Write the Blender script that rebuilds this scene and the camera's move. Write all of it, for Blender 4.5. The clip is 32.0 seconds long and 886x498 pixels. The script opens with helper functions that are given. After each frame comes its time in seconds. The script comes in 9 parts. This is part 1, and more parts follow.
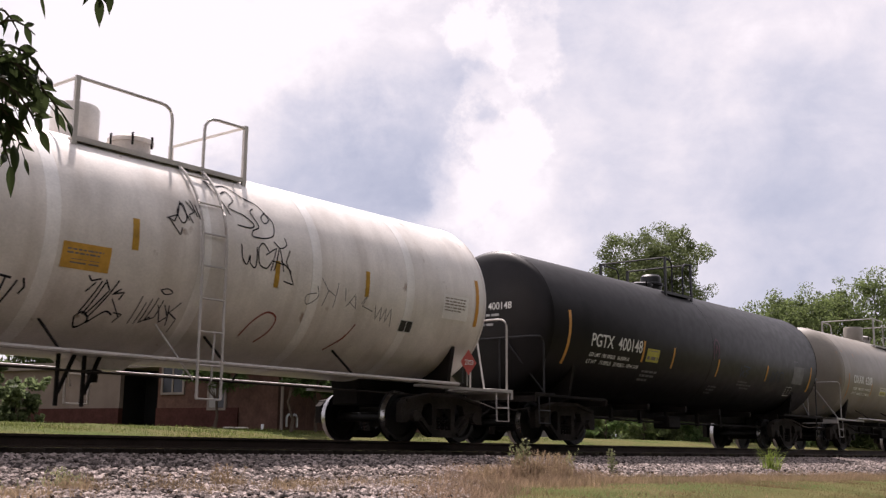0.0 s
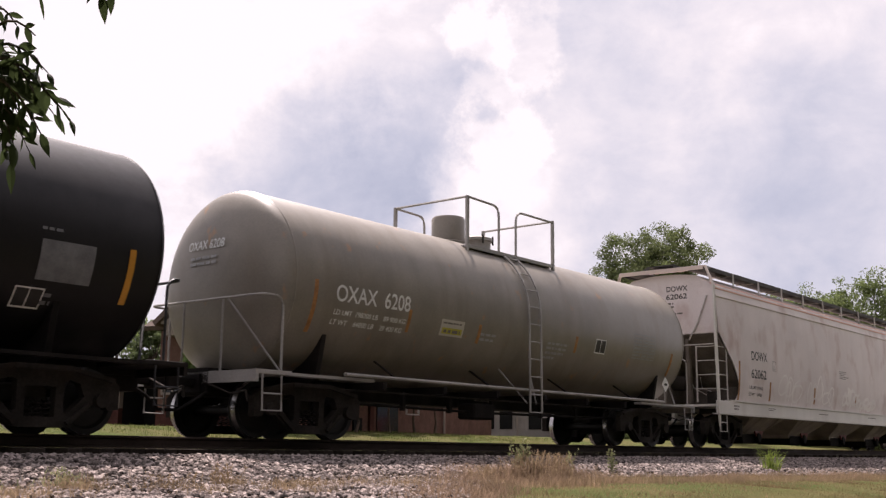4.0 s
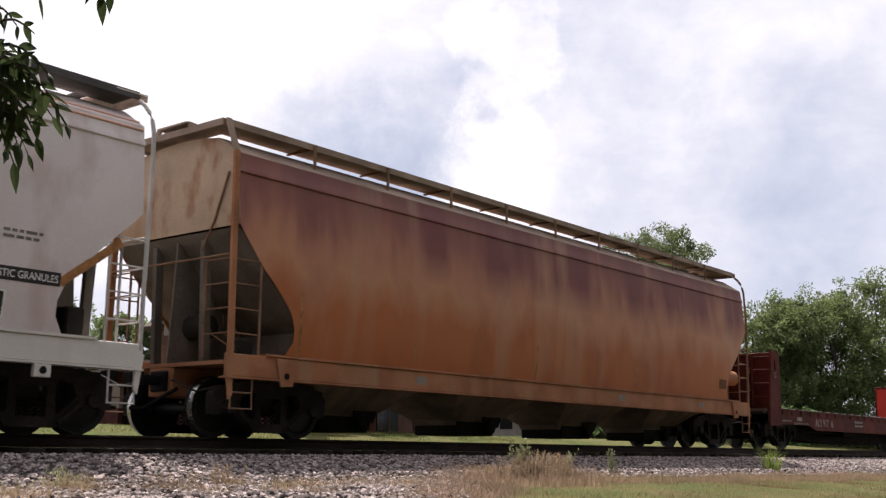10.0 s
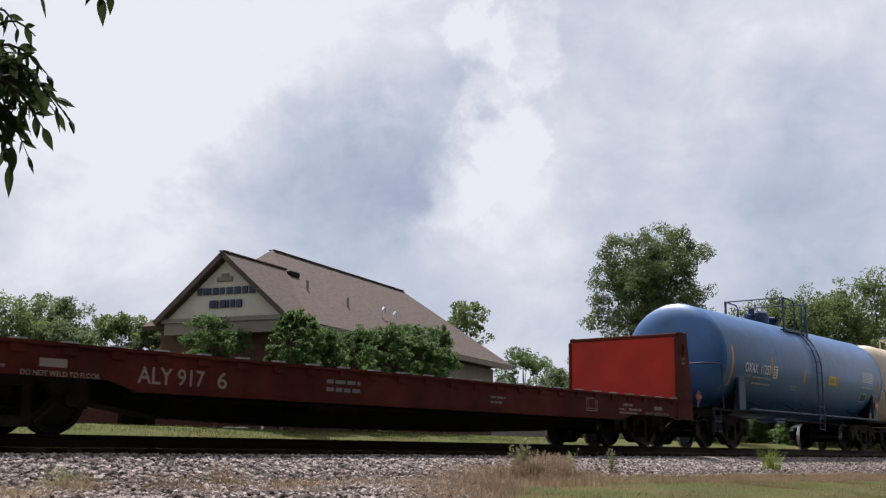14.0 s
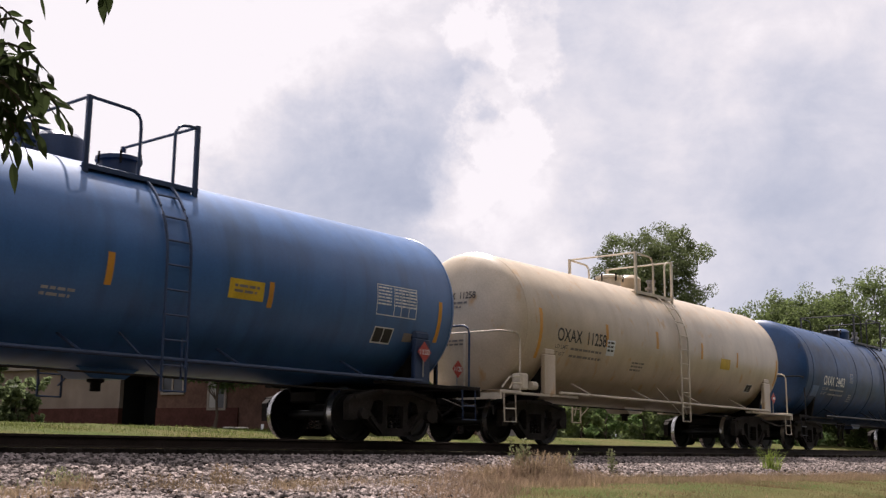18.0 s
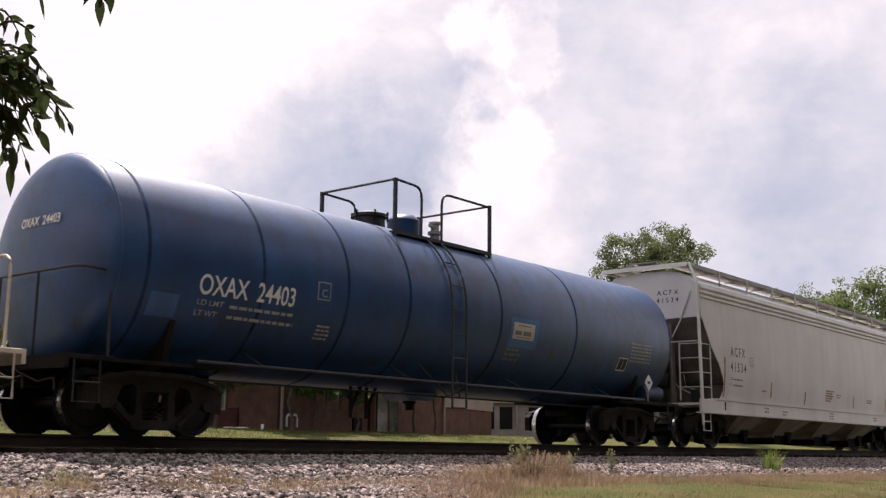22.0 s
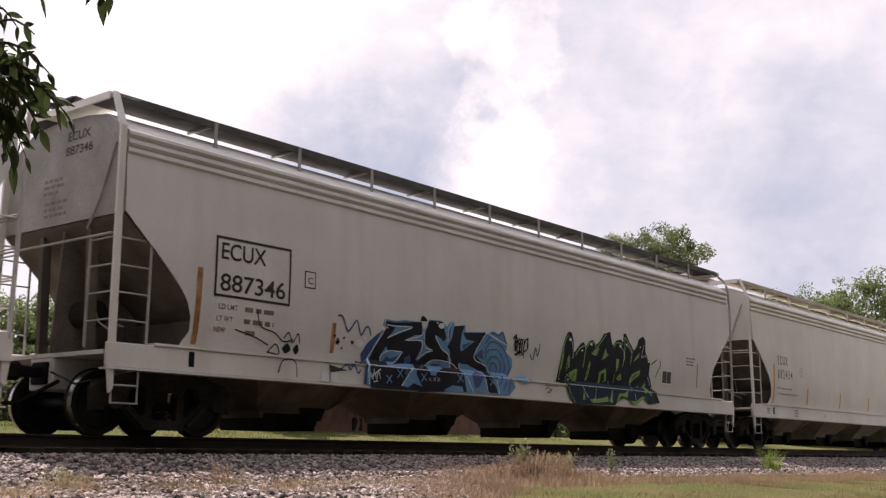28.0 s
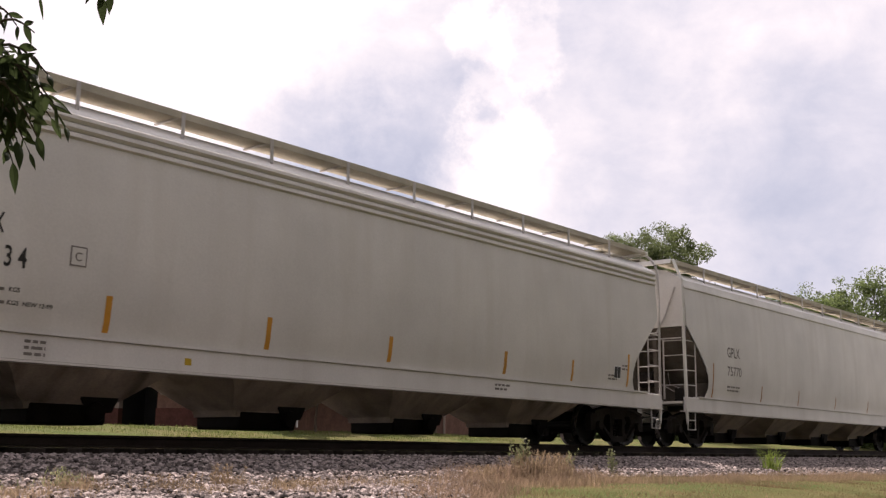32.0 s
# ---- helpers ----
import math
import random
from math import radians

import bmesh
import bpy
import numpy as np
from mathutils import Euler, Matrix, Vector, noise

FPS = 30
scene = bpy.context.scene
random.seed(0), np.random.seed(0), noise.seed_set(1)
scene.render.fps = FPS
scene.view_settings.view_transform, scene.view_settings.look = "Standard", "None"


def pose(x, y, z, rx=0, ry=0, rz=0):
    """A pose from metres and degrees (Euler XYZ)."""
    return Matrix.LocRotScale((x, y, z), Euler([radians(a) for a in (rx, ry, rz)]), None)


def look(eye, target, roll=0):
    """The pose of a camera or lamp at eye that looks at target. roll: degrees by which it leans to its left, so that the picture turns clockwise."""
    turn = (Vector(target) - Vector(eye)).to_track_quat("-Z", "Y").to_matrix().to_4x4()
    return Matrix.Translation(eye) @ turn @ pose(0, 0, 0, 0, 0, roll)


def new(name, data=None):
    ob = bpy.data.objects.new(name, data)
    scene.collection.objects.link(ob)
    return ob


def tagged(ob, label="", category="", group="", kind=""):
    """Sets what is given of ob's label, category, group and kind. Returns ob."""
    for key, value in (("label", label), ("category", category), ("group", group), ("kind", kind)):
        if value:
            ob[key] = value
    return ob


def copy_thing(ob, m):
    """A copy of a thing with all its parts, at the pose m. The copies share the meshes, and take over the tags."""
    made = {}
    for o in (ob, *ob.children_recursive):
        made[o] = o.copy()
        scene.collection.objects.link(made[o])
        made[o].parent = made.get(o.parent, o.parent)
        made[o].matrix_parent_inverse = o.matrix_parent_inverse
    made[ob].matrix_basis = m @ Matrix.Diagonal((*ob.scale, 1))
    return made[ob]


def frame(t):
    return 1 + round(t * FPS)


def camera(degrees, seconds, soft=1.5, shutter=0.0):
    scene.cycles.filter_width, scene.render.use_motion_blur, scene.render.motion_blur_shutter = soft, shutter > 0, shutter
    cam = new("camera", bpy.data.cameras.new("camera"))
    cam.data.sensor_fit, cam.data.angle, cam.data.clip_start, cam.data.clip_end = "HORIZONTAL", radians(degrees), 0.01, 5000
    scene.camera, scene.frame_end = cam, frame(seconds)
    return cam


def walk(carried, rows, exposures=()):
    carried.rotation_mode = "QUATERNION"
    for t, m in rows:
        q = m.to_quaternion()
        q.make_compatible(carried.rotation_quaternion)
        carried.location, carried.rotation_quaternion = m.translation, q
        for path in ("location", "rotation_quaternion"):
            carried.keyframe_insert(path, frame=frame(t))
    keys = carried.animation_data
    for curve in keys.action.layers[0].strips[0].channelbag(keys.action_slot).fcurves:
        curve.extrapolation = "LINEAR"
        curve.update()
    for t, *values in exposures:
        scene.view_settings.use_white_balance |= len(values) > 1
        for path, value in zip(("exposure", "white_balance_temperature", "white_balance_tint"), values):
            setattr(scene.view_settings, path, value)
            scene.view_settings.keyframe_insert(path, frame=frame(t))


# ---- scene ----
# ---------------------------------------------------------------- camera: fixed beside the track
# The track runs along +x, the rail heads are at z = 0, y grows away from the camera.
EYE = Vector((0.0, -14.35, -0.17))
VIEW = Vector((0.7631, 0.6201, 0.182))
cam = camera(44.21, 32.0, soft=1.3, shutter=0.1)
STAND = look(EYE, EYE + VIEW, 0.6)
walk(cam, [(0.0, STAND), (32.0, STAND)],
     exposures=[(0.0, -0.06, 6500, 22), (2.5, -0.06, 6450, 21), (4.5, -0.03, 6650, 23), (8.0, 0.03, 6600, 21), (9.0, 0.04, 6450, 19), (11.0, 0.16, 6250, 14), (12.0, 0.17, 6150, 12), (12.6, -0.06, 6150, 12), (13.5, -0.28, 6050, 12),
                (16.0, -0.34, 6150, 15), (17.5, -0.18, 6450, 18), (20.0, -0.09, 6550, 20), (24.0, 0.03, 6600, 22), (28.0, 0.05, 6650, 22), (32.0, 0.05, 6650, 22)])

# ---------------------------------------------------------------- light: high sun behind the train, broken cloud
SUN_WAY = Vector((0.30, 0.47, 1.0)).normalized()
sun = new("sun", bpy.data.lights.new("sun", "SUN"))
sun.data.energy, sun.data.angle, sun.data.color = 9.3, radians(0.8), (1.0, 0.94, 0.86)
sun.matrix_world = look((0, 0, 60), Vector((0, 0, 60)) - SUN_WAY)
ELEVATION = math.asin(SUN_WAY.z)
BEARING = math.atan2(SUN_WAY.x, SUN_WAY.y)


def make_world():
    """Blue sky with a broken sheet of cloud, white in its thin parts and blue-grey where it is thick."""
    w = bpy.data.worlds.new("sky")
    scene.world = w
    w.use_nodes = True
    nt = w.node_tree
    nt.nodes.clear()
    N, K = nt.nodes.new, nt.links.new
    out, bg = N("ShaderNodeOutputWorld"), N("ShaderNodeBackground")
    sky = N("ShaderNodeTexSky")
    sky.sky_type, sky.sun_disc = "NISHITA", False
    sky.sun_elevation, sky.sun_rotation = ELEVATION, BEARING
    sky.air_density, sky.dust_density = 1.0, 2.0
    blue = N("ShaderNodeVectorMath")
    blue.operation = "SCALE"
    blue.inputs["Scale"].default_value = 0.12
    K(sky.outputs[0], blue.inputs[0])
    tc = N("ShaderNodeTexCoord")

    def noise_of(scale, detail, rough, offset, dist=0.0):
        m = N("ShaderNodeMapping")
        m.inputs["Location"].default_value = offset
        m.inputs["Scale"].default_value = (1.0, 1.0, 1.5)
        n = N("ShaderNodeTexNoise")
        n.inputs["Scale"].default_value, n.inputs["Detail"].default_value = scale, detail
        n.inputs["Roughness"].default_value, n.inputs["Distortion"].default_value = rough, dist
        K(tc.outputs["Generated"], m.inputs[0])
        K(m.outputs[0], n.inputs["Vector"])
        return n.outputs["Fac"]

    def math_of(op, a, b, clamp=False):
        n = N("ShaderNodeMath")
        n.operation, n.use_clamp = op, clamp
        for i, v in enumerate((a, b)):
            if isinstance(v, (int, float)):
                n.inputs[i].default_value = v
            else:
                K(v, n.inputs[i])
        return n.outputs[0]

    # billows: the sky's coordinates are pushed about by fine noise, so that every bank has a curled edge
    curls, push, sway = N("ShaderNodeTexNoise"), N("ShaderNodeVectorMath"), N("ShaderNodeVectorMath")
    curls.inputs["Scale"].default_value, curls.inputs["Detail"].default_value, curls.inputs["Roughness"].default_value = 13.0, 9.0, 0.62
    K(tc.outputs["Generated"], curls.inputs["Vector"])
    push.operation, sway.operation = "SUBTRACT", "MULTIPLY_ADD"
    K(curls.outputs["Color"], push.inputs[0])
    push.inputs[1].default_value = (0.5, 0.5, 0.5)
    K(push.outputs[0], sway.inputs[0])
    sway.inputs[1].default_value = (0.13, 0.13, 0.12)
    K(tc.outputs["Generated"], sway.inputs[2])

    def bank(way, size, fade):
        """1 inside one large cloud bank, falling to 0 at the given width."""
        d = N("ShaderNodeVectorMath")
        d.operation = "DISTANCE"
        K(sway.outputs[0], d.inputs[0])
        d.inputs[1].default_value = way
        r = N("ShaderNodeMapRange")
        r.interpolation_type = "SMOOTHSTEP"
        for k, x in zip(("From Min", "From Max", "To Min", "To Max"), (size, size * (1 - fade), 0.0, 1.0)):
            r.inputs[k].default_value = x
        K(d.outputs["Value"], r.inputs["Value"])
        return r.outputs[0]

    # thickness of the sheet: broad masses, puffs and fine curls, then the large banks
    dark = math_of("ADD", math_of("MULTIPLY", noise_of(3.2, 4.0, 0.5, (1.3, 0.4, 2.2), 0.0), 0.40), math_of("MULTIPLY", noise_of(8.5, 12.0, 0.60, (0.3, 3.4, 1.2), 0.25), 0.60))
    dark = math_of("ADD", math_of("MULTIPLY", dark, 1.15), -0.06)
    for way, size, amount, fade in DARK_BANKS + THIN_BANKS:
        dark = math_of("ADD", dark, math_of("MULTIPLY", bank(way, size, fade), amount))
    ramp = N("ShaderNodeValToRGB")
    e = ramp.color_ramp.elements
    e[0].position, e[0].color = 0.36, (0.99, 0.98, 0.985, 1)
    e[1].position, e[1].color = 1.0, (0.40, 0.46, 0.58, 1)
    for at, tone in ((0.45, (0.87, 0.865, 0.885, 1)), (0.60, (0.70, 0.725, 0.79, 1)), (0.78, (0.54, 0.59, 0.69, 1))):
        x = e.new(at)
        x.color = tone
    K(dark, ramp.inputs[0])
    cover = N("ShaderNodeMapRange")
    cover.inputs["From Min"].default_value, cover.inputs["From Max"].default_value = 0.10, 0.26
    K(noise_of(3.4, 5.0, 0.55, (4.1, 2.7, 0.3), 0.3), cover.inputs["Value"])
    mix = N("ShaderNodeMixRGB")
    K(cover.outputs[0], mix.inputs[0])
    K(blue.outputs[0], mix.inputs[1])
    K(ramp.outputs[0], mix.inputs[2])
    # the cloud sheet is brightest round the sun, dimmer towards the horizon
    dot, glow = N("ShaderNodeVectorMath"), N("ShaderNodeMapRange")
    dot.operation = "DOT_PRODUCT"
    K(tc.outputs["Generated"], dot.inputs[0])
    dot.inputs[1].default_value = tuple(SUN_WAY)
    for k, x in zip(("From Min", "From Max", "To Min", "To Max"), (0.87, 1.0, 0.0, 1.8)):
        glow.inputs[k].default_value = x
    K(dot.outputs["Value"], glow.inputs["Value"])
    K(mix.outputs[0], bg.inputs["Color"])
    K(math_of("ADD", glow.outputs[0], 1.05), bg.inputs["Strength"])
    K(bg.outputs[0], out.inputs[0])


# large cloud banks: direction, width, how much thicker (negative: thinner), share of the width over which the edge fades
DARK_BANKS = [((0.689, 0.683, 0.241), 0.171, 0.20, 0.90), ((0.653, 0.719, 0.239), 0.130, 0.12, 0.80), ((0.725, 0.633, 0.273), 0.078, 0.12, 0.60), ((0.723, 0.651, 0.232), 0.067, 0.08, 0.70),
              ((0.924, 0.347, 0.162), 0.218, 0.18, 1.00), ((0.859, 0.471, 0.201), 0.135, 0.10, 0.90), ((0.821, 0.476, 0.315), 0.078, 0.07, 0.70), ((0.887, 0.373, 0.270), 0.088, 0.08, 0.70)]
THIN_BANKS = [((0.736, 0.564, 0.374), 0.044, -0.20, 0.50), ((0.766, 0.533, 0.359), 0.047, -0.18, 0.50), ((0.763, 0.565, 0.315), 0.039, -0.17, 0.50), ((0.784, 0.558, 0.271), 0.049, -0.18, 0.50),
              ((0.764, 0.604, 0.228), 0.052, -0.16, 0.60), ((0.806, 0.546, 0.228), 0.078, -0.08, 0.80), ((0.554, 0.761, 0.338), 0.218, -0.22, 0.90), ((0.508, 0.832, 0.222), 0.155, -0.08, 0.90),
              ((0.658, 0.658, 0.366), 0.119, -0.14, 0.80), ((0.854, 0.398, 0.334), 0.135, -0.06, 0.90), ((0.875, 0.446, 0.186), 0.067, -0.05, 0.80)]
make_world()


# ---------------------------------------------------------------- materials
def mat(name, base, rough=0.6, metal=0.0, vary=0.14, scale=1.5, streak=None, amount=0.35, rust=None, rust_amount=0.0, bump=0.08, grain=30.0,
        stretch=(1.0, 1.0, 1.0), per_object=0.0, island=0.0, gloss=0.35, coat=0.0):
    """Painted or raw surface: broad blotches, fine grain, vertical streaks, spots of rust or dirt, light relief."""
    m = bpy.data.materials.new(name)
    m.use_nodes = True
    nt = m.node_tree
    N, K = nt.nodes.new, nt.links.new
    bs = nt.nodes["Principled BSDF"]
    bs.inputs["Roughness"].default_value, bs.inputs["Metallic"].default_value = rough, metal
    bs.inputs["Specular IOR Level"].default_value = gloss if rough < 0.65 or metal else 0.08
    bs.inputs["Coat Weight"].default_value, bs.inputs["Coat Roughness"].default_value = coat, 0.28
    tc = N("ShaderNodeTexCoord")

    def tex(sc, detail=4.0, st=(1, 1, 1), loc=(0, 0, 0)):
        mp, n = N("ShaderNodeMapping"), N("ShaderNodeTexNoise")
        mp.inputs["Scale"].default_value, mp.inputs["Location"].default_value = st, loc
        n.inputs["Scale"].default_value, n.inputs["Detail"].default_value = sc, detail
        K(tc.outputs["Object"], mp.inputs[0])
        K(mp.outputs[0], n.inputs["Vector"])
        return n.outputs["Fac"]

    def ranged(v, a, b, lo, hi):
        r = N("ShaderNodeMapRange")
        r.inputs["From Min"].default_value, r.inputs["From Max"].default_value = a, b
        r.inputs["To Min"].default_value, r.inputs["To Max"].default_value = lo, hi
        K(v, r.inputs["Value"])
        return r.outputs[0]

    def times(col, v):
        s = N("ShaderNodeVectorMath")
        s.operation = "SCALE"
        K(col, s.inputs[0])
        K(v, s.inputs["Scale"])
        return s.outputs[0]

    rgb = N("ShaderNodeRGB")
    rgb.outputs[0].default_value = (*base, 1)
    col = times(rgb.outputs[0], ranged(tex(scale, 5.0, stretch), 0.3, 0.7, 1 - vary, 1 + vary))
    fine = tex(grain, 3.0)
    col = times(col, ranged(fine, 0.3, 0.7, 1 - vary * 0.5, 1 + vary * 0.5))
    if per_object:
        oi = N("ShaderNodeObjectInfo")
        col = times(col, ranged(oi.outputs["Random"], 0, 1, 1 - per_object, 1 + per_object))
    if island:
        ge = N("ShaderNodeNewGeometry")
        col = times(col, ranged(ge.outputs["Random Per Island"], 0, 1, 1 - island, 1 + island))

    def blend(col, other, fac):
        x = N("ShaderNodeMixRGB")
        K(fac, x.inputs[0])
        K(col, x.inputs[1])
        x.inputs[2].default_value = (*other, 1)
        return x.outputs[0]

    if streak:
        col = blend(col, streak, ranged(tex(1.0, 5.0, (2.6, 1.0, 0.22), (3, 1, 7)), 0.48, 0.72, 0.0, amount))
    if rust:
        col = blend(col, rust, ranged(tex(scale * 2.2, 7.0, (1, 1, 0.6), (9, 4, 2)), 0.62 - rust_amount * 0.3, 0.74, 0.0, 0.9))
    K(col, bs.inputs["Base Color"])
    K(ranged(tex(scale * 3), 0.3, 0.7, max(rough - 0.05, 0.05), min(rough + 0.05, 1)), bs.inputs["Roughness"])
    if bump:
        b = N("ShaderNodeBump")
        b.inputs["Strength"].default_value, b.inputs["Distance"].default_value = bump, 0.02
        K(fine, b.inputs["Height"])
        K(b.outputs[0], bs.inputs["Normal"])
    return m


M = dict(
    white_tank=mat("white_tank_paint", (0.672, 0.629, 0.586), 0.42, coat=0.3, streak=(0.30, 0.235, 0.18), amount=0.35, rust=(0.30, 0.22, 0.17), rust_amount=-0.2, bump=0.02),
    black_tank=mat("black_tank_paint", (0.0078, 0.0066, 0.0072), 0.5, vary=0.3, streak=(0.013, 0.011, 0.011), amount=0.4, gloss=0.17, coat=0.08, bump=0.01),
    grey_tank=mat("weathered_grey_tank_paint", (0.205, 0.182, 0.152), 0.5, coat=0.25, streak=(0.15, 0.12, 0.09), amount=0.55, rust=(0.33, 0.18, 0.09), rust_amount=-0.12, bump=0.015),
    blue_tank=mat("light_blue_tank_paint", (0.031, 0.106, 0.27), 0.5, coat=0.25, streak=(0.016, 0.045, 0.09), amount=0.5, gloss=0.4, bump=0.015),
    beige_tank=mat("cream_tank_paint", (0.48, 0.39, 0.285), 0.42, coat=0.25, streak=(0.36, 0.26, 0.16), amount=0.45, rust=(0.45, 0.26, 0.10), rust_amount=0.04, bump=0.015),
    navy_tank=mat("dark_blue_tank_paint", (0.0120, 0.049, 0.137), 0.5, coat=0.25, vary=0.3, streak=(0.018, 0.028, 0.046), amount=0.55, rust=(0.022, 0.026, 0.034), rust_amount=0.0, bump=0.015),
    hopper_pink=mat("chalky_grey_hopper_paint", (0.665, 0.60, 0.585), 0.66, streak=(0.54, 0.44, 0.41), amount=0.2, vary=0.07, scale=0.8, rust=(0.50, 0.385, 0.36), rust_amount=0.3),
    hopper_grey=mat("grey_hopper_paint", (0.585, 0.558, 0.545), 0.62, streak=(0.42, 0.39, 0.36), amount=0.3, vary=0.08, scale=0.7),
    hopper_light=mat("light_grey_hopper_paint", (0.612, 0.585, 0.545), 0.62, streak=(0.45, 0.41, 0.36), amount=0.3, vary=0.09, scale=0.7),
    hopper_beige=mat("pale_grey_beige_hopper_paint", (0.606, 0.578, 0.534), 0.62, streak=(0.50, 0.46, 0.39), amount=0.3, vary=0.08, scale=0.7),
    walk_dark=mat("dark_steel_grating", (0.085, 0.08, 0.078), 0.7, vary=0.3, grain=60, bump=0.5),
    walk_light=mat("cream_steel_grating", (0.42, 0.38, 0.30), 0.7, vary=0.2, grain=60, bump=0.4),
    walk_rust=mat("rusty_steel_grating", (0.27, 0.20, 0.155), 0.75, vary=0.3, grain=60, bump=0.4),
    roof_pale=mat("pale_roof_paint", (0.62, 0.52, 0.47), 0.55, vary=0.1),
    salmon=mat("salmon_pink_eave_paint", (0.62, 0.36, 0.28), 0.55, vary=0.12),
    roof_white=mat("white_roof_paint", (0.66, 0.64, 0.60), 0.55, vary=0.1),
    rust_red=mat("oxide_red_flatcar_paint", (0.082, 0.017, 0.012), 0.68, gloss=0.22, vary=0.3, streak=(0.036, 0.014, 0.010), amount=0.65),
    bulk_red=mat("bright_red_bulkhead_paint", (0.37, 0.026, 0.015), 0.6, gloss=0.22, vary=0.15, streak=(0.22, 0.03, 0.02), amount=0.4),
    grime=mat("grimy_black_steel", (0.0125, 0.0108, 0.010), 0.75, vary=0.35, streak=(0.035, 0.027, 0.022), amount=0.4, bump=0.25),
    truck=mat("dusty_truck_casting", (0.028, 0.024, 0.021), 0.8, vary=0.4, rust=(0.03, 0.022, 0.018), rust_amount=0.2, bump=0.3),
    wheel=mat("wheel_steel", (0.008, 0.007, 0.0064), 0.6, vary=0.3, bump=0.15),
    tread=mat("bright_wheel_tread", (0.45, 0.44, 0.43), 0.28, 1.0, vary=0.1),
    rail=mat("rail_steel", (0.035, 0.0252, 0.021), 0.7, vary=0.3),
    railhead=mat("rail_head_steel", (0.20, 0.18, 0.17), 0.4, 1.0, vary=0.15),
    tie=mat("creosoted_timber", (0.035, 0.028, 0.023), 0.9, vary=0.4, stretch=(6, 1, 6), bump=0.5, per_object=0.25),
    white_pipe=mat("white_painted_pipe", (0.46, 0.43, 0.405), 0.5, vary=0.15, rust=(0.20, 0.12, 0.08), rust_amount=0.05),
    grey_pipe=mat("grey_painted_pipe", (0.30, 0.285, 0.27), 0.5, vary=0.2),
    black_pipe=mat("black_painted_pipe", (0.02, 0.02, 0.022), 0.5, vary=0.2),
    navy_pipe=mat("dark_blue_painted_pipe", (0.02, 0.038, 0.085), 0.5, vary=0.2),
    cream_pipe=mat("cream_painted_pipe", (0.52, 0.455, 0.36), 0.5, vary=0.2, rust=(0.33, 0.18, 0.08), rust_amount=0.0),
    rust_pipe=mat("rusty_pipe", (0.20, 0.115, 0.075), 0.7, vary=0.3),
    orange=mat("amber_reflector_stripe", (0.52, 0.24, 0.03), 0.45, vary=0.15),
    amber=mat("amber_reflective_tape", (0.42, 0.24, 0.03), 0.5, vary=0.25, scale=6),
    sticker=mat("orange_yellow_sticker", (0.52, 0.29, 0.05), 0.5, vary=0.15, scale=5),
    worn_orange=mat("worn_orange_stripe", (0.33, 0.15, 0.05), 0.6, vary=0.35, scale=8),
    yellow=mat("yellow_sticker", (0.52, 0.34, 0.02), 0.5, vary=0.15, scale=4),
    yellow_green=mat("faded_yellow_sticker", (0.42, 0.38, 0.05), 0.5, vary=0.15, scale=4),
    white_ink=mat("white_stencil_paint", (0.66, 0.66, 0.64), 0.55, vary=0.12, scale=6),
    grey_ink=mat("faded_stencil_paint", (0.30, 0.30, 0.30), 0.6, vary=0.2, scale=6),
    dim_ink=mat("very_faded_stencil_paint", (0.14, 0.14, 0.145), 0.6, vary=0.2, scale=6),
    black_ink=mat("black_stencil_paint", (0.025, 0.023, 0.022), 0.55, vary=0.2, scale=6),
    brown_ink=mat("faded_dark_stencil_paint", (0.16, 0.14, 0.125), 0.6, vary=0.2, scale=6),
    placard=mat("placard_red", (0.40, 0.06, 0.045), 0.5, vary=0.1),
    hatch=mat("grey_fitting", (0.26, 0.245, 0.23), 0.55, vary=0.25),
    red_gate=mat("red_outlet_paint", (0.15, 0.025, 0.02), 0.6, vary=0.25),
    spray_black=mat("black_spray_paint", (0.018, 0.018, 0.024), 0.66, vary=0.3),
    spray_blue=mat("sky_blue_spray_paint", (0.085, 0.22, 0.40), 0.45, vary=0.25),
    spray_navy=mat("deep_blue_spray_paint", (0.025, 0.05, 0.16), 0.45, vary=0.3),
    spray_plum=mat("faded_plum_spray_paint", (0.085, 0.028, 0.045), 0.6, vary=0.4),
    spray_dusk=mat("faded_dusk_blue_spray_paint", (0.032, 0.044, 0.085), 0.6, vary=0.4),
    black_patch=mat("grey_scrubbed_patch", (0.030, 0.027, 0.027), 0.6, vary=0.3),
    navy_band=mat("grimy_weld_band", (0.016, 0.035, 0.072), 0.7, vary=0.4, scale=2),
    spray_faded=mat("faded_spray_paint", (0.17, 0.17, 0.17), 0.6, vary=0.5, scale=5),
    spray_teal=mat("blue_black_spray_paint", (0.018, 0.03, 0.05), 0.66, vary=0.35),
    spray_green=mat("green_spray_paint", (0.135, 0.275, 0.042), 0.45, vary=0.25),
    spray_white=mat("white_spray_paint", (0.60, 0.62, 0.64), 0.45, vary=0.15),
    spray_red=mat("red_spray_paint", (0.22, 0.05, 0.04), 0.5, vary=0.25),
    pale_spray=mat("pale_scrubbed_paint", (0.71, 0.66, 0.634), 0.6, vary=0.1),
    stone=mat("ballast_stone", (0.232, 0.194, 0.179), 0.9, vary=0.25, scale=6, bump=0.4, island=0.85),
    ballast=mat("ballast_bed", (0.064, 0.055, 0.051), 0.95, vary=0.4, scale=9, grain=40, bump=0.9),
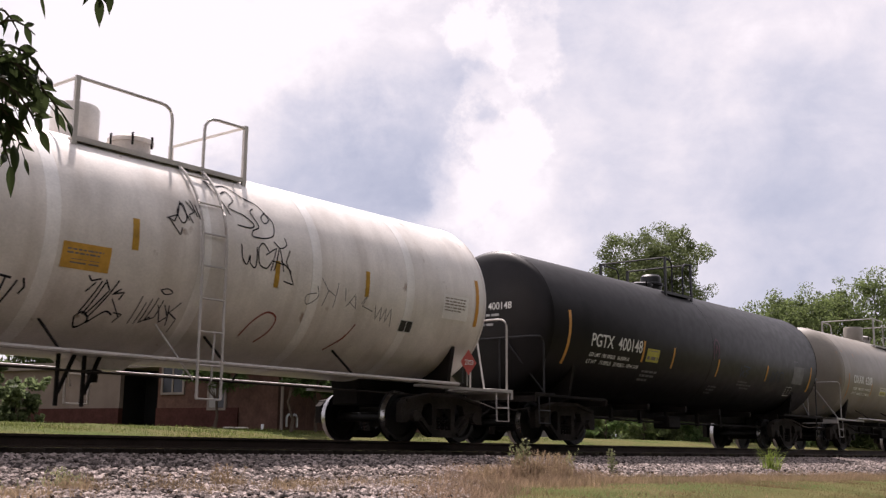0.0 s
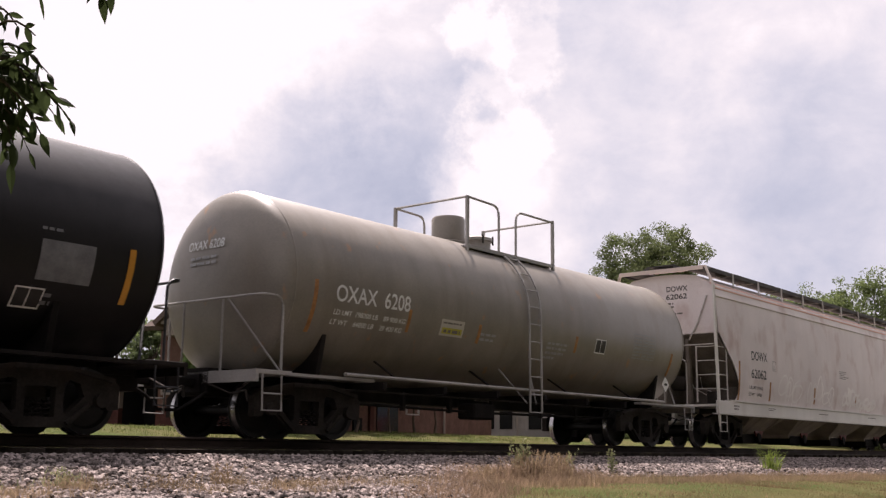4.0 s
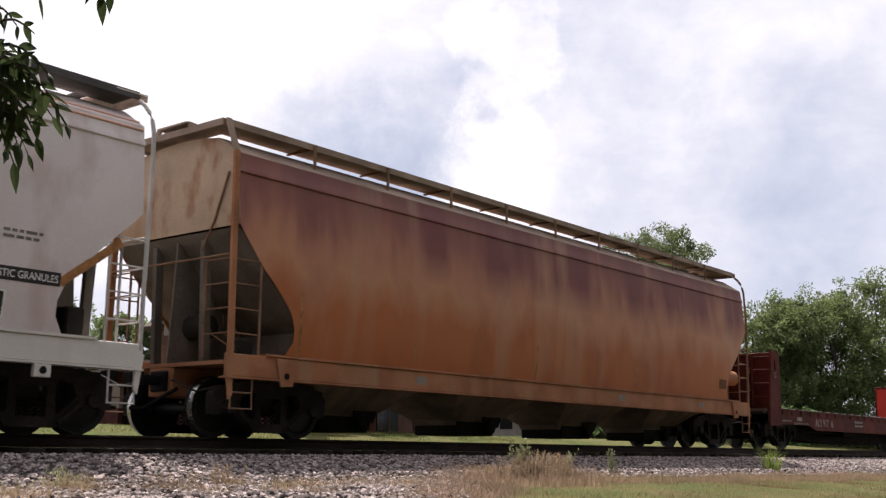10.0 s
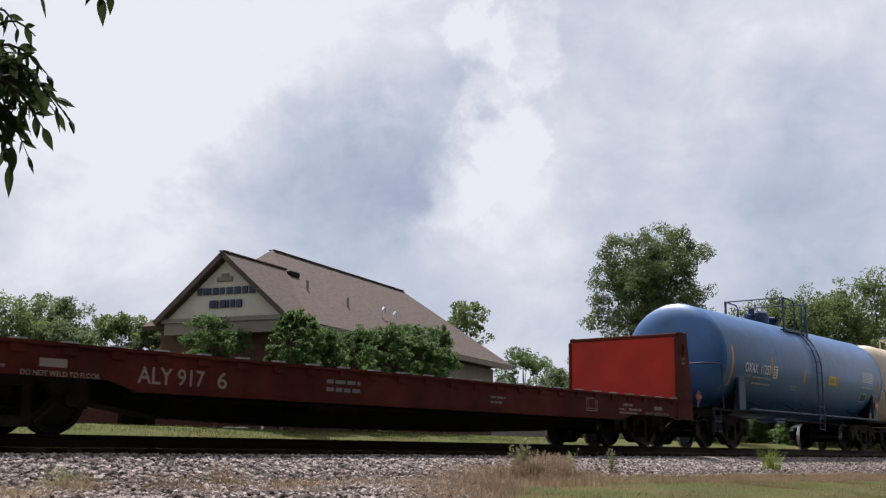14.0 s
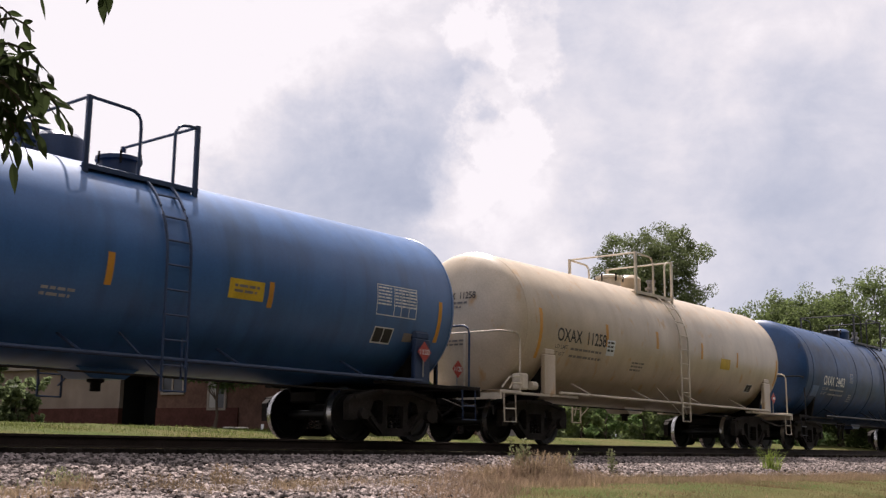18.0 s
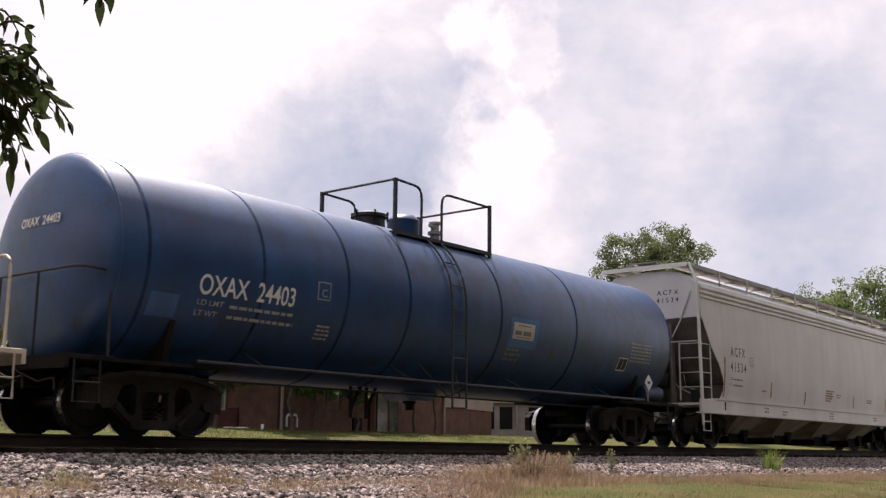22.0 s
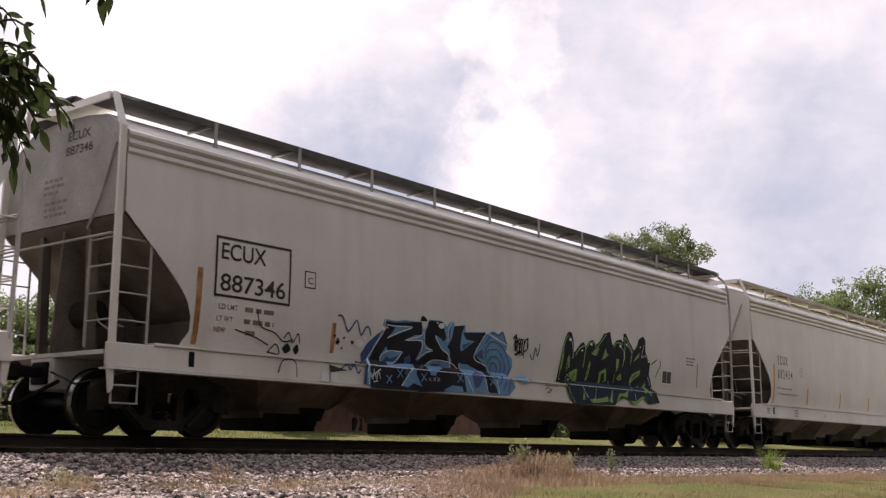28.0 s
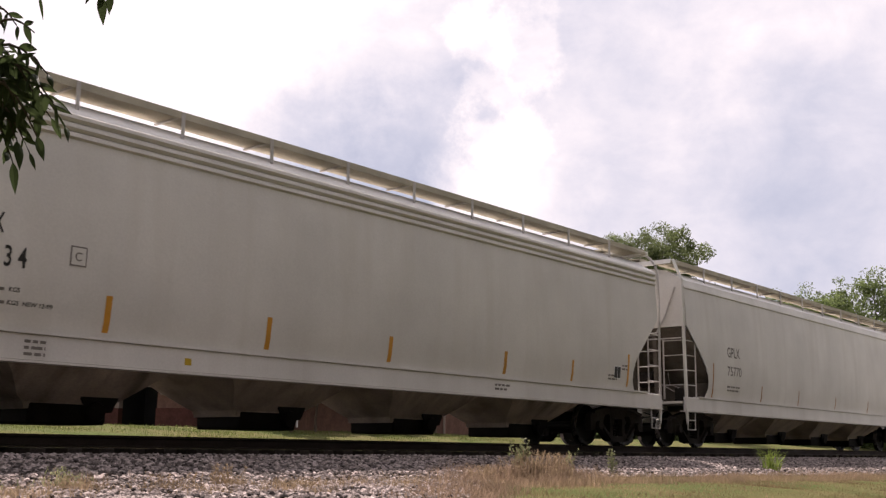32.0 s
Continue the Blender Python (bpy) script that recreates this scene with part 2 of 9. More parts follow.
    brick=mat("red_brown_brick", (0.105, 0.060, 0.046), 0.85, vary=0.2, scale=3, grain=12, bump=0.4),
    plinth_brick=mat("dark_red_brick_plinth", (0.062, 0.026, 0.021), 0.85, vary=0.2, scale=3, grain=12, bump=0.4),
    wall_stucco=mat("dirty_pale_stucco", (0.185, 0.148, 0.124), 0.85, vary=0.14, streak=(0.12, 0.09, 0.07), amount=0.5),
    stucco=mat("off_white_stucco", (0.245, 0.205, 0.18), 0.85, vary=0.1, streak=(0.3, 0.25, 0.2), amount=0.3),
    shingle=mat("brown_grey_shingles", (0.0986, 0.0762, 0.0666), 0.9, vary=0.22, scale=4, grain=18, stretch=(1, 1, 5), bump=0.5, per_object=0.12),
    gable=mat("cream_gable_siding", (0.47, 0.44, 0.38), 0.8, vary=0.08),
    trim=mat("taupe_trim_boards", (0.21, 0.18, 0.155), 0.7, vary=0.12),
    # near-black colour stands in for the shade inside openings, holes and slots
    dark_gap=mat("opening_shade_black", (0.012, 0.012, 0.012), 0.9, vary=0.3),
    sign_blue=mat("dark_blue_sign_letters", (0.02, 0.03, 0.07), 0.5, vary=0.2),
    bark=mat("tree_bark", (0.075, 0.058, 0.045), 0.95, vary=0.4, scale=5, stretch=(2, 2, 0.4), bump=0.8),
    band_white=mat("pale_weld_band_paint", (0.80, 0.775, 0.75), 0.42, coat=0.3, streak=(0.5, 0.45, 0.4), amount=0.4, bump=0.02),
    blind=mat("pale_window_blind", (0.30, 0.29, 0.27), 0.7, vary=0.1),
    rust_end=mat("cream_end_paint_gone_rusty", (0.40, 0.30, 0.215), 0.7, vary=0.15, scale=1.2, streak=(0.27, 0.12, 0.055), amount=0.8, rust=(0.22, 0.075, 0.03), rust_amount=0.35),
    far_wall=mat("grey_far_wall", (0.22, 0.20, 0.185), 0.85, vary=0.15),
    window_glass=mat("dark_window_glass", (0.02, 0.022, 0.025), 0.08, vary=0.1, bump=0),
)


def rust_mat():
    """Hopper skin whose paint has gone: plum-brown above, tan and orange rust below, pale runs between."""
    m = bpy.data.materials.new("rusted_hopper_skin")
    m.use_nodes = True
    nt = m.node_tree
    N, K = nt.nodes.new, nt.links.new
    bs = nt.nodes["Principled BSDF"]
    tc, sep = N("ShaderNodeTexCoord"), N("ShaderNodeSeparateXYZ")
    K(tc.outputs["Object"], sep.inputs[0])

    def tex(sc, st, loc, detail=6.0):
        mp, n = N("ShaderNodeMapping"), N("ShaderNodeTexNoise")
        mp.inputs["Scale"].default_value, mp.inputs["Location"].default_value = st, loc
        n.inputs["Scale"].default_value, n.inputs["Detail"].default_value = sc, detail
        K(tc.outputs["Object"], mp.inputs[0])
        K(mp.outputs[0], n.inputs["Vector"])
        return n.outputs["Fac"]

    def lin(v, a, b, c, d):
        r = N("ShaderNodeMapRange")
        for k, x in zip(("From Min", "From Max", "To Min", "To Max"), (a, b, c, d)):
            r.inputs[k].default_value = x
        K(v, r.inputs["Value"])
        return r.outputs[0]

    def add(a, b):
        n = N("ShaderNodeMath")
        n.operation = "ADD"
        K(a, n.inputs[0])
        K(b, n.inputs[1])
        return n.outputs[0]

    level = add(lin(sep.outputs["Z"], 1.2, 4.4, 0.0, 1.0), lin(tex(0.8, (1.5, 1, 0.35), (2, 5, 1), 3.0), 0.3, 0.7, -0.11, 0.11))
    ramp = N("ShaderNodeValToRGB")
    e = ramp.color_ramp.elements
    e[0].position, e[0].color = 0.05, (0.42, 0.130, 0.036, 1)
    e[1].position, e[1].color = 1.0, (0.16, 0.062, 0.048, 1)
    for p, c in ((0.28, (0.40, 0.125, 0.036, 1)), (0.48, (0.47, 0.215, 0.115, 1)), (0.66, (0.40, 0.17, 0.10, 1)), (0.82, (0.25, 0.088, 0.066, 1))):
        x = e.new(p)
        x.color = c
    K(level, ramp.inputs[0])
    mix = N("ShaderNodeMixRGB")
    mix.inputs[2].default_value = (0.44, 0.30, 0.20, 1)
    K(lin(tex(0.8, (1.7, 1, 0.12), (7, 0, 3), 4.0), 0.48, 0.78, 0.0, 0.5), mix.inputs[0])
    K(ramp.outputs[0], mix.inputs[1])
    spots = N("ShaderNodeMixRGB")
    spots.inputs[2].default_value = (0.22, 0.056, 0.018, 1)
    K(lin(tex(1.4, (1, 1, 0.6), (1, 9, 4)), 0.5, 0.8, 0.0, 0.5), spots.inputs[0])
    K(mix.outputs[0], spots.inputs[1])
    plum, patchy = N("ShaderNodeMixRGB"), N("ShaderNodeMath")
    patchy.operation = "MULTIPLY"
    plum.inputs[2].default_value = (0.16, 0.044, 0.045, 1)
    K(lin(tex(0.9, (1.5, 1, 0.3), (4, 2, 8), 3.0), 0.40, 0.58, 0.0, 0.85), patchy.inputs[0])
    K(lin(sep.outputs["Z"], 2.85, 3.45, 0.0, 1.0), patchy.inputs[1])
    K(patchy.outputs[0], plum.inputs[0])
    K(spots.outputs[0], plum.inputs[1])
    K(plum.outputs[0], bs.inputs["Base Color"])
    bs.inputs["Roughness"].default_value = 0.7
    b = N("ShaderNodeBump")
    b.inputs["Strength"].default_value, b.inputs["Distance"].default_value = 0.2, 0.02
    K(tex(25, (1, 1, 1), (0, 0, 0)), b.inputs["Height"])
    K(b.outputs[0], bs.inputs["Normal"])
    return m


M["rust"] = rust_mat()
M["rust_sill"] = mat("rusty_tan_sill", (0.34, 0.150, 0.078), 0.7, vary=0.22, streak=(0.36, 0.24, 0.14), amount=0.5)


def leaf_mat(name, base, vary=0.25, thru=0.62):
    """Leaves: two greens by leaf, some light through the blade."""
    m = bpy.data.materials.new(name)
    m.use_nodes = True
    nt = m.node_tree
    N, K = nt.nodes.new, nt.links.new
    bs = nt.nodes["Principled BSDF"]
    ge, tc, n = N("ShaderNodeNewGeometry"), N("ShaderNodeTexCoord"), N("ShaderNodeTexNoise")
    n.inputs["Scale"].default_value = 0.9
    K(tc.outputs["Object"], n.inputs["Vector"])
    r1, r2 = N("ShaderNodeMapRange"), N("ShaderNodeMapRange")
    r1.inputs["To Min"].default_value, r1.inputs["To Max"].default_value = 1 - vary, 1 + vary
    r2.inputs["From Min"].default_value, r2.inputs["From Max"].default_value = 0.3, 0.7
    r2.inputs["To Min"].default_value, r2.inputs["To Max"].default_value = 0.75, 1.25
    K(ge.outputs["Random Per Island"], r1.inputs["Value"])
    K(n.outputs["Fac"], r2.inputs["Value"])
    rgb, s1, s2 = N("ShaderNodeRGB"), N("ShaderNodeVectorMath"), N("ShaderNodeVectorMath")
    rgb.outputs[0].default_value = (*base, 1)
    s1.operation = s2.operation = "SCALE"
    K(rgb.outputs[0], s1.inputs[0])
    K(r1.outputs[0], s1.inputs["Scale"])
    K(s1.outputs[0], s2.inputs[0])
    K(r2.outputs[0], s2.inputs["Scale"])
    K(s2.outputs[0], bs.inputs["Base Color"])
    bs.inputs["Roughness"].default_value = 0.55
    bs.inputs["Specular IOR Level"].default_value = 0.15
    tr, mx = N("ShaderNodeBsdfTranslucent"), N("ShaderNodeMixShader")
    mx.inputs[0].default_value = thru
    K(s2.outputs[0], tr.inputs["Color"])
    K(bs.outputs[0], mx.inputs[1])
    K(tr.outputs[0], mx.inputs[2])
    K(mx.outputs[0], nt.nodes["Material Output"].inputs[0])
    return m


M["leaf"] = leaf_mat("tree_leaves", (0.116, 0.150, 0.056))
M["leaf_dark"] = leaf_mat("dense_tree_leaves", (0.108, 0.138, 0.064))
M["leaf_tree"] = leaf_mat("lone_tree_leaves", (0.106, 0.130, 0.054), 0.3, 0.5)
M["leaf_shrub"] = leaf_mat("shrub_leaves", (0.09, 0.139, 0.0488))
M["leaf_near"] = leaf_mat("branch_leaves", (0.036, 0.05, 0.019), 0.45, 0.4)
# dark leaves for trees out of view, to cut light on the train's near side
M["leaf_wood"] = leaf_mat("dark_unseen_tree_leaves", (0.06, 0.085, 0.035), 0.25, 0.4)
M["weed_dry"] = leaf_mat("dry_weed_stalks", (0.235, 0.172, 0.108), 0.35)
M["weed_red"] = leaf_mat("reddish_dry_grass", (0.225, 0.158, 0.112), 0.35)
M["weed_grey"] = leaf_mat("grey_green_weed", (0.19, 0.20, 0.10), 0.35)
M["weed_green"] = leaf_mat("green_weed_blades", (0.20, 0.26, 0.06))
M["grass"] = leaf_mat("grass_blades", (0.165, 0.125, 0.066))
M["lawn"] = leaf_mat("lawn_blades", (0.092, 0.112, 0.032), 0.4)


def ground_mat():
    """Mown grass, dry and brown in patches towards the track."""
    m = bpy.data.materials.new("mown_grass_ground")
    m.use_nodes = True
    nt = m.node_tree
    N, K = nt.nodes.new, nt.links.new
    bs = nt.nodes["Principled BSDF"]
    bs.inputs["Roughness"].default_value = 0.95
    bs.inputs["Specular IOR Level"].default_value = 0.05
    tc = N("ShaderNodeTexCoord")
    a, b, c = N("ShaderNodeTexNoise"), N("ShaderNodeTexNoise"), N("ShaderNodeTexNoise")
    for n, s, d in ((a, 0.5, 5), (b, 9.0, 6), (c, 40.0, 3)):
        n.inputs["Scale"].default_value, n.inputs["Detail"].default_value = s, d
        K(tc.outputs["Object"], n.inputs["Vector"])
    ramp = N("ShaderNodeValToRGB")
    e = ramp.color_ramp.elements
    e[0].position, e[0].color = 0.34, (0.058, 0.074, 0.021, 1)
    e[1].position, e[1].color = 0.66, (0.100, 0.087, 0.036, 1)
    K(a.outputs["Fac"], ramp.inputs[0])
    mx = N("ShaderNodeMixRGB")
    mx.blend_type = "OVERLAY"
    mx.inputs[0].default_value = 0.35
    K(ramp.outputs[0], mx.inputs[1])
    K(b.outputs["Fac"], mx.inputs[2])
    K(mx.outputs[0], bs.inputs["Base Color"])
    bm_ = N("ShaderNodeBump")
    bm_.inputs["Strength"].default_value, bm_.inputs["Distance"].default_value = 0.8, 0.05
    K(c.outputs["Fac"], bm_.inputs["Height"])
    K(bm_.outputs[0], bs.inputs["Normal"])
    return m


M["ground"] = ground_mat()


# ---------------------------------------------------------------- mesh helpers
def mesh_of(name, bm, material, smooth=35):
    me = bpy.data.meshes.new(name)
    bmesh.ops.recalc_face_normals(bm, faces=bm.faces)
    for f in bm.faces:
        f.smooth = True
    for e in bm.edges:
        if len(e.link_faces) == 2 and e.calc_face_angle(0) > radians(smooth):
            e.smooth = False
    bm.to_mesh(me)
    bm.free()
    me.materials.append(material)
    return me


def part(name, bm, material, parent, label=""):
    """One mesh object under a thing or a part."""
    ob = new(name, mesh_of(name, bm, material))
    ob.parent = parent
    return tagged(ob, label)


def part_raw(name, verts, faces, material, parent, label=""):
    me = bpy.data.meshes.new(name)
    me.from_pydata(verts, [], faces)
    me.materials.append(material)
    ob = new(name, me)
    ob.parent = parent
    return tagged(ob, label)


def thing(name, at, label, category, group="", kind=""):
    ob = new(name)
    ob.location = at
    ob.empty_display_size = 0.3
    return tagged(ob, label, category, group, kind)


def box(bm, x0, x1, y0, y1, z0, z1, bevel=0.0):
    vs = [bm.verts.new(p) for p in ((x0, y0, z0), (x1, y0, z0), (x1, y1, z0), (x0, y1, z0), (x0, y0, z1), (x1, y0, z1), (x1, y1, z1), (x0, y1, z1))]
    fs = [bm.faces.new([vs[i] for i in q]) for q in ((0, 3, 2, 1), (4, 5, 6, 7), (0, 1, 5, 4), (1, 2, 6, 5), (2, 3, 7, 6), (3, 0, 4, 7))]
    if bevel:
        bmesh.ops.bevel(bm, geom=list({e for f in fs for e in f.edges}), offset=bevel, segments=1, affect="EDGES", profile=0.5)
    return bm


def tube(bm, pts, r, seg=8, closed_ends=True):
    """A round bar that follows the points."""
    pts = [Vector(p) for p in pts]
    rings = []
    for i, p in enumerate(pts):
        d = (pts[min(i + 1, len(pts) - 1)] - pts[max(i - 1, 0)]).normalized()
        a = d.cross(Vector((0, 0, 1)) if abs(d.z) < 0.9 else Vector((0, 1, 0))).normalized()
        b = d.cross(a)
        rr = r[i] if isinstance(r, (list, tuple)) else r
        rings.append([bm.verts.new(p + (a * math.cos(k * math.tau / seg) + b * math.sin(k * math.tau / seg)) * rr) for k in range(seg)])
    for u, v in zip(rings, rings[1:]):
        for k in range(seg):
            bm.faces.new((u[k], u[(k + 1) % seg], v[(k + 1) % seg], v[k]))
    if closed_ends:
        bm.faces.new(rings[0])
        bm.faces.new(rings[-1][::-1])
    return bm


def arc(p, q, corner, n=5):
    """Points of a rounded bend from p to q round a corner."""
    p, q, c = Vector(p), Vector(q), Vector(corner)
    return [tuple(p * (1 - t) ** 2 + c * 2 * t * (1 - t) + q * t * t) for t in (i / n for i in range(n + 1))]


def bar(bm, p, q, w, h):
    """A flat rectangular bar from p to q."""
    p, q = Vector(p), Vector(q)
    d = (q - p).normalized()
    a = d.cross(Vector((0, 1, 0)) if abs(d.y) < 0.9 else Vector((1, 0, 0))).normalized()
    b = d.cross(a)
    vs = [bm.verts.new(o + a * s * w / 2 + b * t * h / 2) for o in (p, q) for s, t in ((-1, -1), (1, -1), (1, 1), (-1, 1))]
    for f in ((3, 2, 1, 0), (4, 5, 6, 7), (0, 1, 5, 4), (1, 2, 6, 5), (2, 3, 7, 6), (3, 0, 4, 7)):
        bm.faces.new([vs[i] for i in f])
    return bm


def lathe(bm, profile, axis_at, along, seg=24, caps=True):
    """Turns (distance along, radius) pairs round the line through axis_at with direction 'x', 'y' or 'z'."""
    o = Vector(axis_at)
    e = {"x": (Vector((1, 0, 0)), Vector((0, 1, 0)), Vector((0, 0, 1))), "y": (Vector((0, 1, 0)), Vector((0, 0, 1)), Vector((1, 0, 0))),
         "z": (Vector((0, 0, 1)), Vector((1, 0, 0)), Vector((0, 1, 0)))}[along]
    rings = []
    for d, r in profile:
        if r < 1e-5:
            rings.append([bm.verts.new(o + e[0] * d)])
        else:
            rings.append([bm.verts.new(o + e[0] * d + (e[1] * math.cos(k * math.tau / seg) + e[2] * math.sin(k * math.tau / seg)) * r) for k in range(seg)])
    for u, v in zip(rings, rings[1:]):
        for k in range(seg):
            a, b = u[k % len(u)], u[(k + 1) % len(u)]
            c, d = v[(k + 1) % len(v)], v[k % len(v)]
            f = [a, b, c, d]
            f = [x for i, x in enumerate(f) if x not in f[:i]]
            if len(f) > 2:
                bm.faces.new(f)
    if caps:
        for g in (rings[0], rings[-1]):
            if len(g) > 2:
                bm.faces.new(g)
    return bm


def plate(bm, outline, y0, y1, holes=()):
    """A plate cut from an outline in the xz plane, with holes, from y0 to y1."""
    edges = []
    for loop in (outline, *holes):
        vs = [bm.verts.new((x, y0, z)) for x, z in loop]
        edges += [bm.edges.new((vs[i], vs[(i + 1) % len(vs)])) for i in range(len(vs))]
    made = bmesh.ops.triangle_fill(bm, use_beauty=True, use_dissolve=False, edges=edges)
    faces = [g for g in made["geom"] if isinstance(g, bmesh.types.BMFace)]
    got = bmesh.ops.extrude_face_region(bm, geom=faces)
    bmesh.ops.translate(bm, verts=[v for v in got["geom"] if isinstance(v, bmesh.types.BMVert)], vec=(0, y1 - y0, 0))
    return bm


def lettering(text, x0, x1, z0, z1, wrap, slant=0.0, lift=0.006, bold=0.012):
    """Stencilled text as a thin mesh laid on a surface, filling x0..x1 by z0..z1; wrap(x, z, lift) gives the place on the surface."""
    cu = bpy.data.curves.new("text", "FONT")
    cu.body, cu.size, cu.shear, cu.offset = text, 1.0, slant, bold
    ob = new("text", cu)
    me = bpy.data.meshes.new_from_object(ob.evaluated_get(bpy.context.evaluated_depsgraph_get()))
    bpy.data.objects.remove(ob)
    bm = bmesh.new()
    bm.from_mesh(me)
    bpy.data.meshes.remove(me)
    xs, ys = [v.co.x for v in bm.verts], [v.co.y for v in bm.verts]
    a, b, c, d = min(xs), max(xs), min(ys), max(ys)
    for k in range(1, 5):
        bmesh.ops.bisect_plane(bm, geom=bm.verts[:] + bm.edges[:] + bm.faces[:], plane_co=(0, c + (d - c) * k / 5, 0), plane_no=(0, 1, 0))
    for v in bm.verts:
        v.co = wrap(x0 + (x1 - x0) * (v.co.x - a) / (b - a), z0 + (z1 - z0) * (v.co.y - c) / (d - c), lift)
    return bm


def patch(bm, x0, x1, z0, z1, wrap, lift=0.005, n=6, lean=0.0):
    """A flat mark (stripe, sticker) on a surface."""
    rows = []
    for i in range(n + 1):
        z = z0 + (z1 - z0) * i / n
        rows.append([bm.verts.new(wrap(x + lean * (z - z0), z, lift)) for x in (x0, (x0 + x1) / 2, x1)])
    for a, b in zip(rows, rows[1:]):
        for k in range(2):
            bm.faces.new((a[k], a[k + 1], b[k + 1], b[k]))
    return bm


def stroke(bm, pts, w, wrap, lift=0.006):
    """A painted line of the given width through (x, z) points on a surface."""
    P = [Vector(p) for p in pts]
    last = None
    for i, p in enumerate(P):
        d = (P[min(i + 1, len(P) - 1)] - P[max(i - 1, 0)])
        d = d.normalized() if d.length > 1e-6 else Vector((1, 0))
        n = Vector((-d.y, d.x)) * w / 2
        pair = [bm.verts.new(wrap(*(p + n), lift)), bm.verts.new(wrap(*(p - n), lift))]
        if last:
            bm.faces.new((last[0], last[1], pair[1], pair[0]))
        last = pair
    return bm


def curl(pts, n=6):
    """A smooth line through the points."""
    P = [Vector(p) for p in pts]
    out = []
    for i in range(len(P) - 1):
        a, b, c, d = P[max(i - 1, 0)], P[i], P[i + 1], P[min(i + 2, len(P) - 1)]
        for k in range(n):
            t = k / n
            out.append(0.5 * (2 * b + (c - a) * t + (2 * a - 5 * b + 4 * c - d) * t * t + (3 * b - a - 3 * c + d) * t ** 3))
    return out + [P[-1]]


def blob(bm, outline, wrap, lift):
    """A filled painted shape from an outline in (x, z), cut into level strips so that it follows the surface."""
    vs = [bm.verts.new((x, 0, z)) for x, z in outline]
    edges = [bm.edges.new((vs[i], vs[(i + 1) % len(vs)])) for i in range(len(vs))]
    bmesh.ops.triangle_fill(bm, use_beauty=True, use_dissolve=False, edges=edges)
    for k in range(14):
        bmesh.ops.bisect_plane(bm, geom=bm.verts[:] + bm.edges[:] + bm.faces[:], plane_co=(0, 0, 0.9 + 0.115 * k), plane_no=(0, 0, 1))
    for v in bm.verts:
        v.co = wrap(v.co.x, v.co.z, lift)
    return bm


def small_print(bm, x, z, widths, h, wrap, gap=0.6, lift=0.005):
    """Lines of print too small to read, as bars broken into words."""
    rnd = random.Random(int(x * 77 + z * 131))
    for i, w in enumerate(widths):
        zz, xx = z - i * h * (1 + gap), x
        while xx < x + w - 0.01:
            ww = min(rnd.uniform(1.2, 3.6) * h, x + w - xx)
            patch(bm, xx, xx + ww, zz, zz + h * 0.8, wrap, lift, 1)
            xx += ww + h * 0.55
    return bm


# ---------------------------------------------------------------- running gear
R_WHEEL = 0.457
WHEELSETS = {-0.89: [], 0.89: []}


